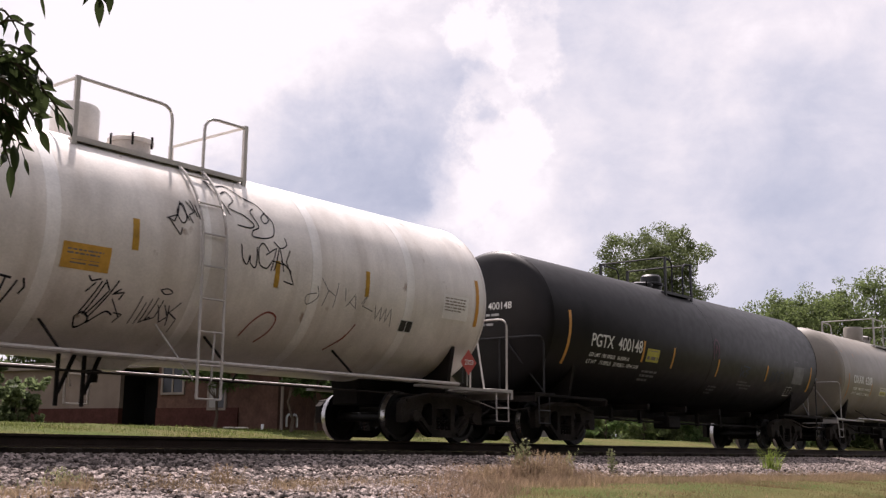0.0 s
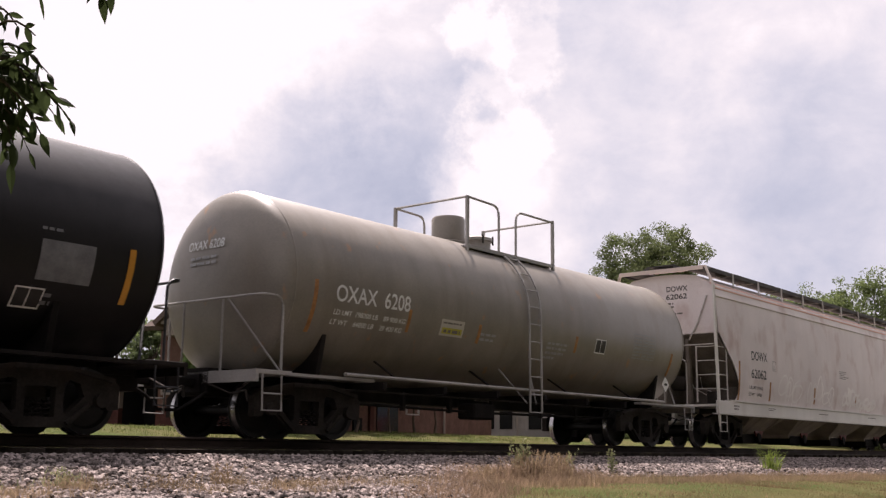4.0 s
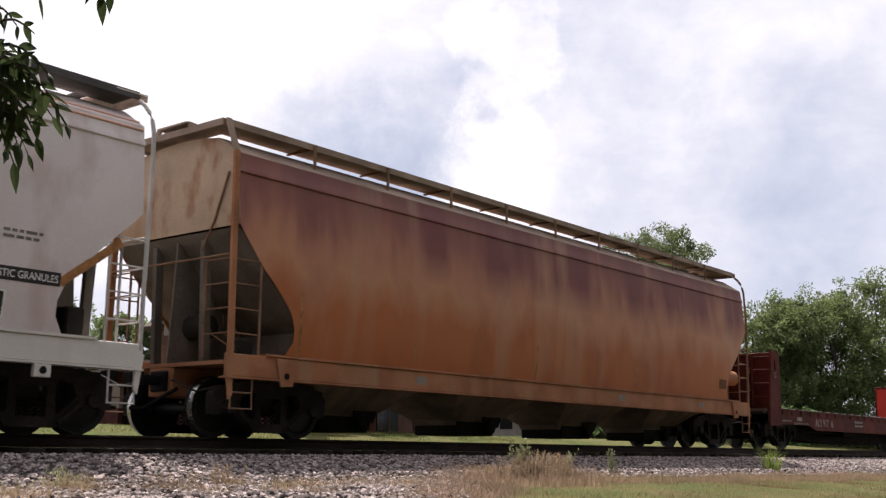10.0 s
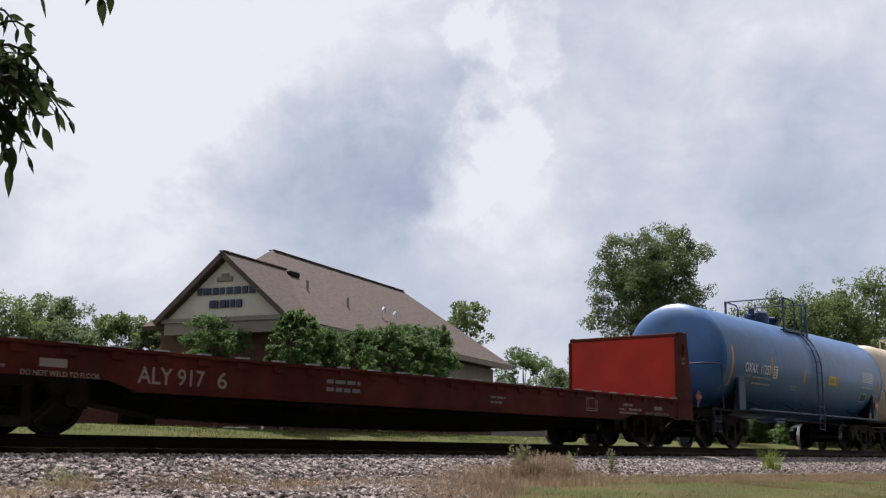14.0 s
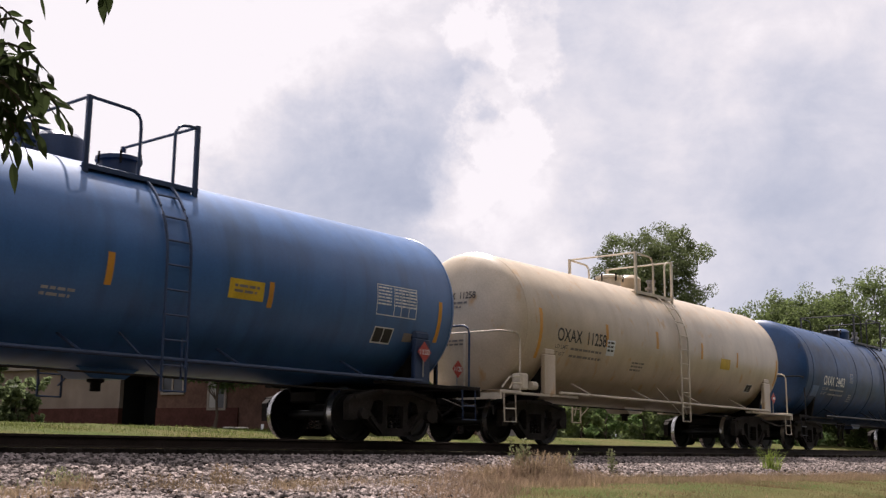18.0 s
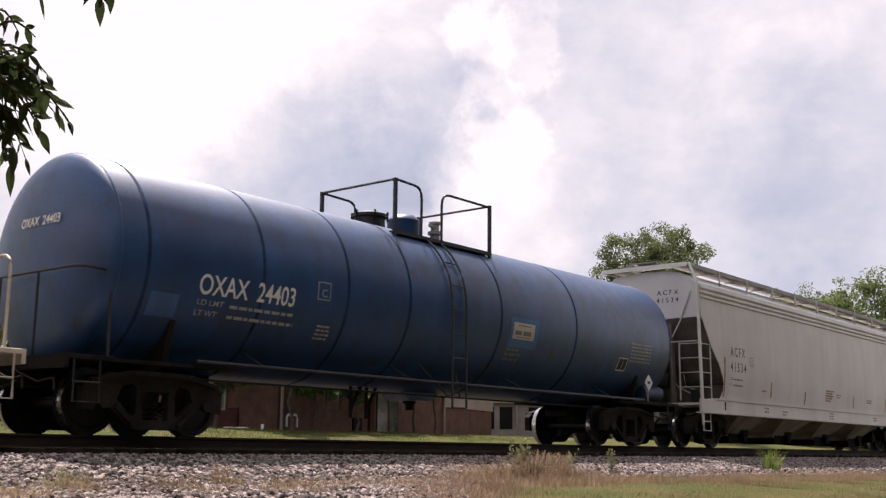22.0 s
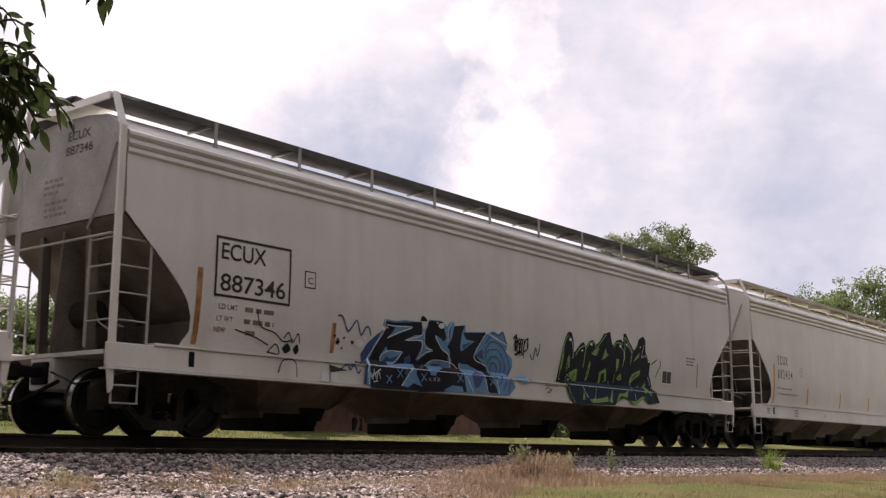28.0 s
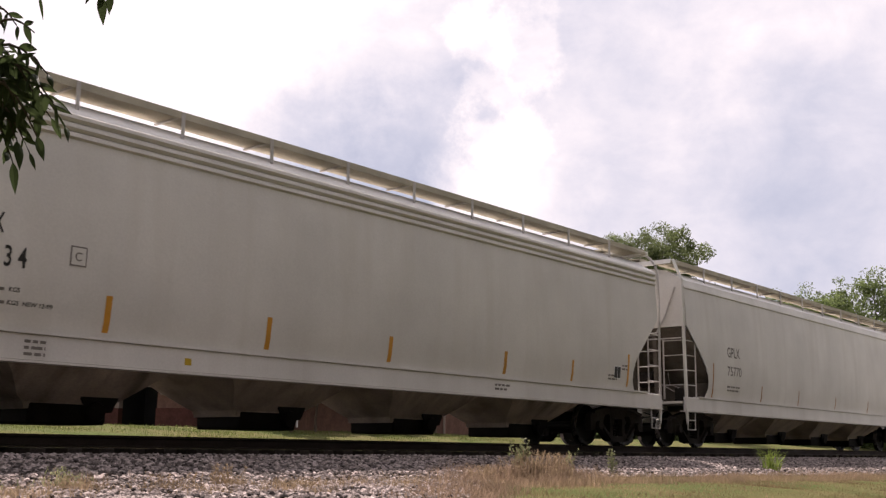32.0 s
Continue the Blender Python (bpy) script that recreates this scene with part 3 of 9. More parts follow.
def make_truck():
    """A three-piece truck, its centre at x = 0."""
    bm = box(bmesh.new(), -0.2, 0.2, -0.95, 0.95, 0.40, 0.68, 0.03)
    box(bm, -0.32, 0.32, -0.3, 0.3, 0.6, 0.8, 0.03)
    box(bm, -0.06, 0.06, -0.75, 0.75, 0.3, 0.42)
    tr = new("truck", mesh_of("truck", bm, M["truck"]))
    tagged(tr, "dusty cast-steel bolster and side frames")
    for s in (-1, 1):
        bm = bmesh.new()
        out = [(-1.20, 0.34), (-1.21, 0.66), (-1.08, 0.78), (-0.70, 0.85), (-0.40, 0.90), (0.40, 0.90), (0.70, 0.85), (1.08, 0.78), (1.21, 0.66), (1.20, 0.34), (1.02, 0.34), (0.98, 0.42),
               (0.80, 0.42), (0.74, 0.36), (0.46, 0.12), (0.32, 0.08), (-0.32, 0.08), (-0.46, 0.12), (-0.74, 0.36), (-0.80, 0.42), (-0.98, 0.42), (-1.02, 0.34)]
        holes = [[(-0.66, 0.50), (-0.40, 0.26), (-0.34, 0.30), (-0.34, 0.68), (-0.42, 0.72), (-0.58, 0.68)], [(0.66, 0.50), (0.58, 0.68), (0.42, 0.72), (0.34, 0.68), (0.34, 0.30), (0.40, 0.26)],
                 [(-0.22, 0.22), (0.22, 0.22), (0.22, 0.62), (-0.22, 0.62)]]
        plate(bm, out, s * 0.98, s * 1.12, holes)
        for e in (-0.89, 0.89):
            lathe(bm, [(0, 0.0), (0, 0.10), (0.1, 0.10), (0.13, 0.07), (0.13, 0.0)], (e, s * 1.08 - (0.0 if s > 0 else 0.13), 0.457), "y", 12)
        bar(bm, (-0.42, s * 1.06, 0.87), (0.42, s * 1.06, 0.87), 0.07, 0.24)
        bar(bm, (-1.1, s * 1.06, 0.74), (-0.42, s * 1.06, 0.87), 0.06, 0.22)
        bar(bm, (1.1, s * 1.06, 0.74), (0.42, s * 1.06, 0.87), 0.06, 0.22)
        bar(bm, (-0.70, s * 1.13, 0.40), (-0.38, s * 1.13, 0.14), 0.06, 0.1)
        bar(bm, (0.70, s * 1.13, 0.40), (0.38, s * 1.13, 0.14), 0.06, 0.1)
        part("side_frame", bm, M["truck"], tr)
        for cx in (-0.12, 0.0, 0.12):
            bm = tube(bmesh.new(), [(cx + 0.055 * math.cos(k * 1.1), s * 1.05 + 0.055 * math.sin(k * 1.1), 0.21 + k * 0.012) for k in range(22)], 0.013, 5)
            part("coil_spring", bm, M["grime"], tr)
    for e in (-0.89, 0.89):
        bm = bmesh.new()
        lathe(bm, [(-0.95, 0.075), (-0.6, 0.085), (0.6, 0.085), (0.95, 0.075)], (0, 0, 0), "y", 12)
        for s in (-1, 1):
            prof = [(-0.09, 0.0), (-0.09, 0.11), (-0.04, 0.13), (-0.025, 0.34), (-0.065, 0.38), (-0.065, 0.452), (-0.045, 0.457), (0.05, 0.460), (0.06, 0.485), (0.075, 0.485),
                    (0.078, 0.38), (0.035, 0.34), (0.03, 0.13), (0.09, 0.11), (0.09, 0.0)]
            lathe(bm, [(d * -s, r) for d, r in prof] if s > 0 else prof, (0, s * 0.755, 0), "y", 36)
        me = mesh_of("wheelset", bm, M["wheel"])
        me.materials.append(M["tread"])
        for p in me.polygons:
            rr = math.hypot(p.center.x, p.center.z)
            if 0.449 < rr < 0.475 and abs(p.normal.y) < 0.35:
                p.material_index = 1
        ws = new("wheelset", me)
        ws.parent, ws.location = tr, (e, 0, R_WHEEL)
    return tr


TRUCK = None


def trucks(car, length, inset, far_inset=None):
    """Puts a truck under each end of a car."""
    global TRUCK
    for x in (inset, length - (far_inset or inset)):
        if TRUCK is None:
            tr = TRUCK = make_truck()
            tr.location = (x, 0, 0)
        else:
            tr = copy_thing(TRUCK, pose(x, 0, 0))
        tr.parent = car
        for o in tr.children:
            if o.name.startswith("wheelset"):
                WHEELSETS[-0.89 if o.location.x < 0 else 0.89].append(o)


def coupler(car, x, s):
    """Knuckle coupler, draft gear and air hose at an end; s is the way outwards along x."""
    bm = box(bmesh.new(), min(x - s * 0.6, x + s * 0.05), max(x - s * 0.6, x + s * 0.05), -0.2, 0.2, 0.70, 1.02, 0.02)
    a, b = sorted((x, x + s * 0.42))
    box(bm, a, b, -0.075, 0.075, 0.80, 0.95, 0.02)
    a, b = sorted((x + s * 0.38, x + s * 0.64))
    box(bm, a, b, -0.16, 0.10, 0.74, 1.0, 0.04)
    tube(bm, [(x - s * 0.1, -0.3, 0.75), (x + s * 0.15, -0.32, 0.62), (x + s * 0.45, -0.22, 0.42), (x + s * 0.62, -0.1, 0.42)], 0.03, 6)
    part("coupler", bm, M["grime"], car)
    bm = tube(bmesh.new(), [(x + s * 0.05, -1.35, 0.72), (x + s * 0.08, -1.0, 0.68), (x + s * 0.12, -0.45, 0.86)], 0.016, 6)
    tube(bm, [(x + s * 0.05, -1.35, 0.72), (x + s * 0.05, -1.38, 0.55)], 0.016, 6)
    part("uncoupling_lever", bm, M["truck"], car)


def wheel_ring(bm, at, r, spokes=5):
    """A hand-brake wheel facing along x."""
    o = Vector(at)
    tube(bm, [o + Vector((0, math.cos(k * math.tau / 18) * r, math.sin(k * math.tau / 18) * r)) for k in range(19)], 0.016, 6)
    for k in range(spokes):
        a = k * math.tau / spokes
        tube(bm, [o, o + Vector((0, math.cos(a) * r, math.sin(a) * r))], 0.012, 5)
    return bm


# ---------------------------------------------------------------- covered hopper
def hopper(name, label, x0, L, skin, sill_mat, roof_mat, walk_mat, pipe, ribs=True, bays=4, top=4.52, side_top=4.28, gate="grime", slope_z=3.05,
           right_pole="pipe", dark_bays=False, end_mat=None, reach=4.35):
    """A centre-flow covered hopper, its left end sill at x = 0."""
    car = thing(name, (x0, 0, 0), label, "freight car", "cars of the train")
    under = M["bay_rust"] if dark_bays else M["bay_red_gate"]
    # side section from the sill up: half width by height
    sec = [(1.50, 1.24), (1.56, 1.5), (1.60, 1.9), (1.615, 2.4), (1.61, 2.9), (1.59, 3.4), (1.555, 3.86)]
    if ribs:
        for k in range(3):
            z = 3.90 + k * 0.125
            sec += [(1.55, z), (1.585, z + 0.03), (1.575, z + 0.085), (1.53, z + 0.11)]
        sec += [(1.52, side_top)]
    else:
        sec += [(1.535, 4.05), (1.56, 4.07), (1.555, 4.12), (1.52, 4.17), (1.50, side_top)]
    roof = [(1.36, side_top + 0.09), (1.0, top + 0.06), (0.5, top + 0.13), (0.0, top + 0.15)]

    def width(z):
        for (a, za), (b, zb) in zip(sec, sec[1:]):
            if za <= z <= zb and zb > za:
                return a + (b - a) * (z - za) / (zb - za)
        return sec[0][0] if z < sec[0][1] else sec[-1][0]

    def start(z):
        """How far the side sheet's end stands back from the end sill at a height."""
        if z >= slope_z:
            return 0.14
        pts = [(slope_z, 0.14), (2.62, 0.62), (2.25, 1.0), (2.0, 1.24), (1.75, 1.36), (1.5, 1.36), (1.24, 1.2)]
        for (za, a), (zb, b) in zip(pts, pts[1:]):
            if zb <= z <= za:
                return a + (b - a) * (za - z) / (za - zb)
        return 1.2

    def wrap(x, z, lift):
        return Vector((x, -(width(z) + lift), z))

    fine = []
    for (a, za), (b, zb) in zip(sec, sec[1:]):
        n = max(1, int(abs(zb - za) / 0.16))
        fine += [(a + (b - a) * k / n, za + (zb - za) * k / n) for k in range(n)]
    fine.append(sec[-1])
    cols = [0, 0.25, 0.5, 0.75, 1]
    for s in (-1, 1):
        bm = bmesh.new()
        rows = []
        for w, z in fine:
            a = start(z)
            rows.append([bm.verts.new((a + (L - 2 * a) * c, s * w, z)) for c in cols])
        for u, v in zip(rows, rows[1:]):
            for k in range(len(cols) - 1):
                bm.faces.new((u[k], u[k + 1], v[k + 1], v[k]))
        part("side_sheet", bm, skin, car)
    bm = bmesh.new()
    line = [(-w, z) for w, z in [(fine[-1][0], fine[-1][1])] + roof] + [(w, z) for w, z in roof[-2::-1]] + [(fine[-1][0], fine[-1][1])]
    u = None
    for c in (0.14, L / 2, L - 0.14):
        v = [bm.verts.new((c, y, z)) for y, z in line]
        if u:
            for k in range(len(line) - 1):
                bm.faces.new((u[k], u[k + 1], v[k + 1], v[k]))
        u = v
    part("roof", bm, roof_mat, car)
    # ends: upper end panel, slope sheet, dark frame below
    for s in (0, 1):
        ex = lambda x: x if s == 0 else L - x
        up = [(w, z) for w, z in fine if z >= slope_z]
        bm = bmesh.new()
        loop = [(-w, z) for w, z in up] + [(-w, z) for w, z in roof] + [(w, z) for w, z in roof[-2::-1]] + [(w, z) for w, z in up[::-1]]
        bm.faces.new([bm.verts.new((ex(0.15), y, z)) for y, z in loop])
        part("end_panel", bm, end_mat or skin, car)
        bm = bmesh.new()
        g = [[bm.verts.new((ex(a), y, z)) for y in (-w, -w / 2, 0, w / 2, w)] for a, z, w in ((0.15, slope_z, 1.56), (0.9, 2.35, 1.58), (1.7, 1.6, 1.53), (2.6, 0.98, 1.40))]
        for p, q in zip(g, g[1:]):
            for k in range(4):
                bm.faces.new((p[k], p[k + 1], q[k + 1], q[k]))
        # grime and shade share one dark colour here and on the frame below
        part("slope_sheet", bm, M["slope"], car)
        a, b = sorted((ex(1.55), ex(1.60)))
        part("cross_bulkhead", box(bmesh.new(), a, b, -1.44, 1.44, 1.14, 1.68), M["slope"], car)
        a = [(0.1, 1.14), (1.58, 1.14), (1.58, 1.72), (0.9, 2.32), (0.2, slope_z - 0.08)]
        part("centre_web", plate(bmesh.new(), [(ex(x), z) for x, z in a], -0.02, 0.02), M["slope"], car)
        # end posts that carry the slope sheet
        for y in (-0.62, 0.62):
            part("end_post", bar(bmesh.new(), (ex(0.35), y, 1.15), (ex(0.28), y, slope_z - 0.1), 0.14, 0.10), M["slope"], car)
        bm = bmesh.new()
        a, b = sorted((ex(0.0), ex(1.5)))
        box(bm, a, b, -1.5, 1.5, 1.08, 1.14)
        box(bm, a, b, -0.3, 0.3, 0.62, 1.08, 0.02)
        part("end_platform", bm, sill_mat, car)
        if s == 0:
            part("air_reservoir", lathe(bmesh.new(), [(-0.02, 0.0), (0, 0.2), (0.75, 0.2), (0.8, 0.0)], (0.55, -0.45, 1.75), "y", 16), M["truck"], car)
            part("brake_hose", tube(bmesh.new(), [(0.4, -0.55, 1.95), (0.42, -0.7, 1.6), (0.5, -1.0, 1.42), (0.6, -1.2, 1.36)], 0.014, 6), pipe, car)
            part("brake_hose", tube(bmesh.new(), [(0.5, -0.85, 1.9), (0.5, -0.9, 1.6), (0.55, -1.15, 1.5)], 0.012, 6), pipe, car)
            part("brake_valve", box(bmesh.new(), 0.45, 0.75, -1.3, -1.05, 1.14, 1.5, 0.02), M["truck"], car)
        else:
            part("brake_valve", box(bmesh.new(), L - 0.8, L - 0.5, -0.9, -0.5, 1.3, 1.75, 0.03), M["truck"], car)
            bm = wheel_ring(bmesh.new(), (L - 0.25, 0.45, 2.3), 0.27)
            tube(bm, [(L - 0.3, 0.45, 1.2), (L - 0.27, 0.45, 2.35)], 0.03)
            part("brake_wheel", bm, M["hatch"], car)
        # near corner: wide post or pipe to the roof, ladder on the side and on the end
        for y, k in ((-1.58, -1), (1.58, 1)):
            if s == 0 or right_pole == "post":
                bm = bar(bmesh.new(), (ex(0.07), y, 1.1), (ex(0.07), y * 0.965, side_top + 0.02), 0.10, 0.05)
                part("corner_post", bm, sill_mat, car)
                bm = bar(bmesh.new(), (ex(0.07), y * 0.965, side_top), (ex(0.05), y * 0.83, top + 0.30), 0.10, 0.04)
                part("roof_brace", bm, roof_mat, car)
            else:
                bm = tube(bmesh.new(), [(ex(0.05), y, 1.15), (ex(0.02), y, 3.6), (ex(0.0), y * 0.98, 4.15)] +
                          arc((ex(0.0), y * 0.98, 4.15), (ex(0.12), y * 0.84, top + 0.16), (ex(0.0), y * 0.98, top), 5), 0.032, 8)
                part("corner_pole", bm, pipe, car)
            bm = bmesh.new()
            tube(bm, [(ex(0.62), y, 1.2), (ex(0.62), y, 2.72)], 0.02)
            for z in (1.55, 1.93, 2.31, 2.69):
                tube(bm, [(ex(0.07), y - 0.02 * k, z), (ex(0.62), y - 0.02 * k, z)], 0.014, 6)
            part("side_ladder", bm, pipe, car)
            bm = bmesh.new()
            tube(bm, [(ex(0.03), y * 0.62, 1.2), (ex(0.03), y * 0.62, 2.72)], 0.022)
            for z in (1.55, 1.93, 2.31, 2.69):
                tube(bm, [(ex(0.03), y * 0.98, z), (ex(0.03), y * 0.62, z)], 0.014, 6)
            part("end_ladder", bm, pipe, car)
            bm = tube(bmesh.new(), [(ex(0.1), y, 0.95), (ex(0.1), y, 0.42), (ex(0.52), y, 0.42), (ex(0.52), y, 0.95)], 0.02, 6)
            tube(bm, [(ex(0.1), y, 0.66), (ex(0.52), y, 0.66)], 0.016, 6)
            part("stirrup_step", bm, pipe, car)
            bm = plate(bmesh.new(), [(ex(-0.02), 1.1), (ex(0.12), 1.1), (ex(0.12), 0.62), (ex(0.06), 0.55)], y - 0.02, y + 0.02)
            part("jacking_bracket", bm, sill_mat, car)
        bm = tube(bmesh.new(), [(ex(0.02), -1.5, 2.75), (ex(0.02), 1.5, 2.75)], 0.018, 6)
        tube(bm, [(ex(0.1), -0.75, 2.9), (ex(0.12), -1.0, 3.35), (ex(0.12), -1.3, 4.1)], 0.02, 6)
        part("end_grab_iron", bm, pipe, car)
    # side sills
    for s in (-1, 1):
        bm = bmesh.new()
        box(bm, 0.0, L, min(s * 1.52, s * 1.60), max(s * 1.52, s * 1.60), 0.90, 1.24, 0.012)
        box(bm, 0.0, L, min(s * 1.42, s * 1.63), max(s * 1.42, s * 1.63), 0.872, 0.90)
        box(bm, 0.75, L - 0.75, min(s * 1.42, s * 1.625), max(s * 1.42, s * 1.625), 1.24, 1.275)
        part("side_sill", bm, sill_mat, car)
    # hopper bays with outlets
    first, last = reach, L - reach
    for i in range(bays):
        cx = first + (last - first) * i / (bays - 1)
        half = (last - first) / (bays - 1) / 2
        bm = bmesh.new()
        rows = [[bm.verts.new((cx + sx * hx, sy * hy, z)) for sx, sy in ((-1, -1), (1, -1), (1, 1), (-1, 1))] for hx, hy, z in
                ((half * 1.0, 1.47, 1.36), (half * 0.80, 1.30, 1.05), (half * 0.62, 1.02, 0.80), (half * 0.44, 0.62, 0.50), (half * 0.38, 0.55, 0.44), (half * 0.36, 0.54, 0.34))]
        for p, q in zip(rows, rows[1:]):
            for k in range(4):
                bm.faces.new((p[k], p[(k + 1) % 4], q[(k + 1) % 4], q[k]))
        bm.faces.new(rows[-1])
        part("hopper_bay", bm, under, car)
        bm = box(bmesh.new(), cx - half * 0.33, cx + half * 0.33, -0.56, 0.56, 0.14, 0.44, 0.03)
        lathe(bm, [(0, 0.0), (0, 0.13), (0.05, 0.16), (0.1, 0.16), (0.1, 0.11), (1.3, 0.11), (1.3, 0.16), (1.4, 0.16), (1.4, 0.0)], (cx + half * 0.20, -0.70, 0.32), "y", 14)
        part("outlet_gate", bm, M["grime"], car)
        bm = plate(bmesh.new(), [(cx + half * 0.06, 0.54), (cx + half * 0.42, 0.62), (cx + half * 0.34, 0.32), (cx + half * 0.14, 0.28)], -0.66, -0.62)
        part("outlet_bracket", bm, M[gate], car)
    # running boards, hatch trough, crossovers
    for s in (-1, 1):
        bm = bmesh.new()
        box(bm, 0.1, L - 0.1, min(s * 0.62, s * 1.26), max(s * 0.62, s * 1.26), top + 0.26, top + 0.29)
        box(bm, 0.1, L - 0.1, min(s * 1.26, s * 1.285), max(s * 1.26, s * 1.285), top + 0.20, top + 0.31)
        part("running_board", bm, walk_mat, car)
        n = int(L / 1.72)
        for k in range(1, n):
            x = 0.1 + (L - 0.2) * k / n
            bm = bar(bmesh.new(), (x, s * 1.30, side_top + 0.08), (x, s * 1.30, top + 0.29), 0.05, 0.03)
            bar(bm, (x, s * 1.27, top + 0.245), (x, s * 0.6, top + 0.235), 0.03, 0.04)
            part("board_bracket", bm, pipe, car)
    bm = box(bmesh.new(), 0.9, L - 0.9, -0.36, 0.36, top + 0.1, top + 0.24, 0.02)
    part("hatch_trough", bm, roof_mat, car)
    for s in (0, 1):
        ex = lambda x: x if s == 0 else L - x
        a, b = sorted((ex(-0.02), ex(0.5)))
        bm = box(bmesh.new(), a, b, -1.285, 1.285, top + 0.27, top + 0.295)
        a, b = sorted((ex(-0.04), ex(-0.01)))
        box(bm, a, b, -1.285, 1.285, top + 0.19, top + 0.30)
        part("crossover_board", bm, roof_mat, car)
        a, b = sorted((ex(-0.06), ex(0.55)))
        bm = box(bmesh.new(), a, b, -0.38, 0.38, top + 0.37, top + 0.40)
        bar(bm, (ex(0.0), -0.55, top + 0.3), (ex(0.0), -0.36, top + 0.38), 0.08, 0.03)
        bar(bm, (ex(0.0), 0.55, top + 0.3), (ex(0.0), 0.36, top + 0.38), 0.08, 0.03)
        part("raised_step", bm, walk_mat, car)
    trucks(car, L, 1.34)
    coupler(car, 0.0, -1)
    coupler(car, L, 1)
    return car, wrap


# ---------------------------------------------------------------- tank car
def tank_car(name, label, x0, L, R, zc, skin, pipe, frame_mat, tank0, tank1, plat0, plat1, ladder_x, saddles, dome="round", saddle_mat=None, bands=(), band_mat=None, band_w=0.06, centre_sill=False, rail_z=1.02,
             end_rails=(True, True), handrail=True, rail_up=0.75, inset=(1.8, 1.8), flat=0.32, leg=(0.8, 0.8), rail_h=2.24, brace=True, strut_at=(), strut_mat=None, ladder_w=0.42, rung_gap=0.36, ladder_foot=0.62, guard_x=None, ladder=True):
    """A tank car, its left end sill at x = 0; tank from tank0 to tank1, top platform from plat0 to plat1."""
    car = thing(name, (x0, 0, 0), label, "freight car", "cars of the train")
    saddle_mat = saddle_mat or frame_mat
    head = R * flat
    prof = [(tank0 + head * (1 - math.cos(a)), R * math.sin(a)) for a in (k * math.pi / 2 / 9 for k in range(10))]
    prof += [(tank1 - head * (1 - math.cos(a)), R * math.sin(a)) for a in (k * math.pi / 2 / 9 for k in range(9, -1, -1))]
    bm = lathe(bmesh.new(), [(d, max(r, 0.0)) for d, r in prof], (0, 0, zc), "x", 64, False)
    part("tank", bm, skin, car)

    def wrap(x, z, lift):
        d = max(-1.0, min(1.0, (z - zc) / R))
        a = math.asin(d)
        r = R + lift
        if x < tank0 + head:
            r = R * math.sqrt(max(0.0, 1 - ((tank0 + head - x) / head) ** 2)) + lift
        if x > tank1 - head:
            r = R * math.sqrt(max(0.0, 1 - ((x - tank1 + head) / head) ** 2)) + lift
        return Vector((x, -r * math.cos(a), zc + r * math.sin(a)))

    def wrap_head(y, z, lift):
        """On the left head, seen from its end; y runs from far to near."""
        q = min(1.0, ((y) ** 2 + (z - zc) ** 2) / (R * R))
        return Vector((tank0 + head - (head + lift) * math.sqrt(1 - q) - lift - 0.012, -y, z))

    for bx in bands:
        bm = lathe(bmesh.new(), [(bx - band_w, R - 0.01), (bx - band_w + 0.005, R + 0.003), (bx + band_w - 0.005, R + 0.003), (bx + band_w, R - 0.01)], (0, 0, zc), "x", 64, False)
        part("weld_band", bm, band_mat or skin, car)
    for hx in (tank0 + head, tank1 - head):
        bm = lathe(bmesh.new(), [(hx - 0.02, R - 0.005), (hx, R + 0.008), (hx + 0.02, R - 0.005)], (0, 0, zc), "x", 64, False)
        part("head_seam", bm, skin, car)
    # stub sills, end platforms, saddles
    for s in (0, 1):
        ex = lambda x: x if s == 0 else L - x
        a, b = sorted((ex(0.0), ex(0.75)))
        bm = box(bmesh.new(), a, b, -1.5, 1.5, 0.98, 1.05, 0.008)
        a, b = sorted((ex(0.0), ex(0.06)))
        box(bm, a, b, -1.5, 1.5, 0.86, 1.05)
        part("end_platform", bm, frame_mat, car)
        bm = bmesh.new()
        a, b = sorted((ex(0.0), ex(3.3)))
        box(bm, a, b, -0.33, 0.33, 0.66, 1.0, 0.02)
        box(bm, a, b, -0.36, 0.36, zc - R - 0.12, zc - R + 0.12)
        part("stub_sill", bm, M["grime"], car)
        for y in (-1, 1):
            a, b = sorted((ex(0.7), ex(saddles[s] + 1.1)))
            part("side_walk", box(bmesh.new(), a, b, min(y * 1.30, y * 1.5), max(y * 1.30, y * 1.5), 0.98, 1.03), frame_mat, car)
        sx = ex(saddles[s])
        bm = bmesh.new()
        low = [(y, zc - math.sqrt(max(R * R - y * y, 0)) + 0.02) for y in (-1.35, -1.1, -0.8, -0.4, 0, 0.4, 0.8, 1.1, 1.35)] if R > 1.36 else \
              [(y, zc - math.sqrt(max(R * R - y * y, 0)) + 0.02) for y in (-1.3, -1.1, -0.8, -0.4, 0, 0.4, 0.8, 1.1, 1.3)]
        loop = low + [(1.2, 0.98), (0.4, 0.72), (-0.4, 0.72), (-1.2, 0.98)]
        f = bm.faces.new([bm.verts.new((sx - 0.05, y, z)) for y, z in loop])
        g = bmesh.ops.extrude_face_region(bm, geom=[f])
        bmesh.ops.translate(bm, verts=[v for v in g["geom"] if isinstance(v, bmesh.types.BMVert)], vec=(0.1, 0, 0))
        part("saddle", bm, M["grime"], car)
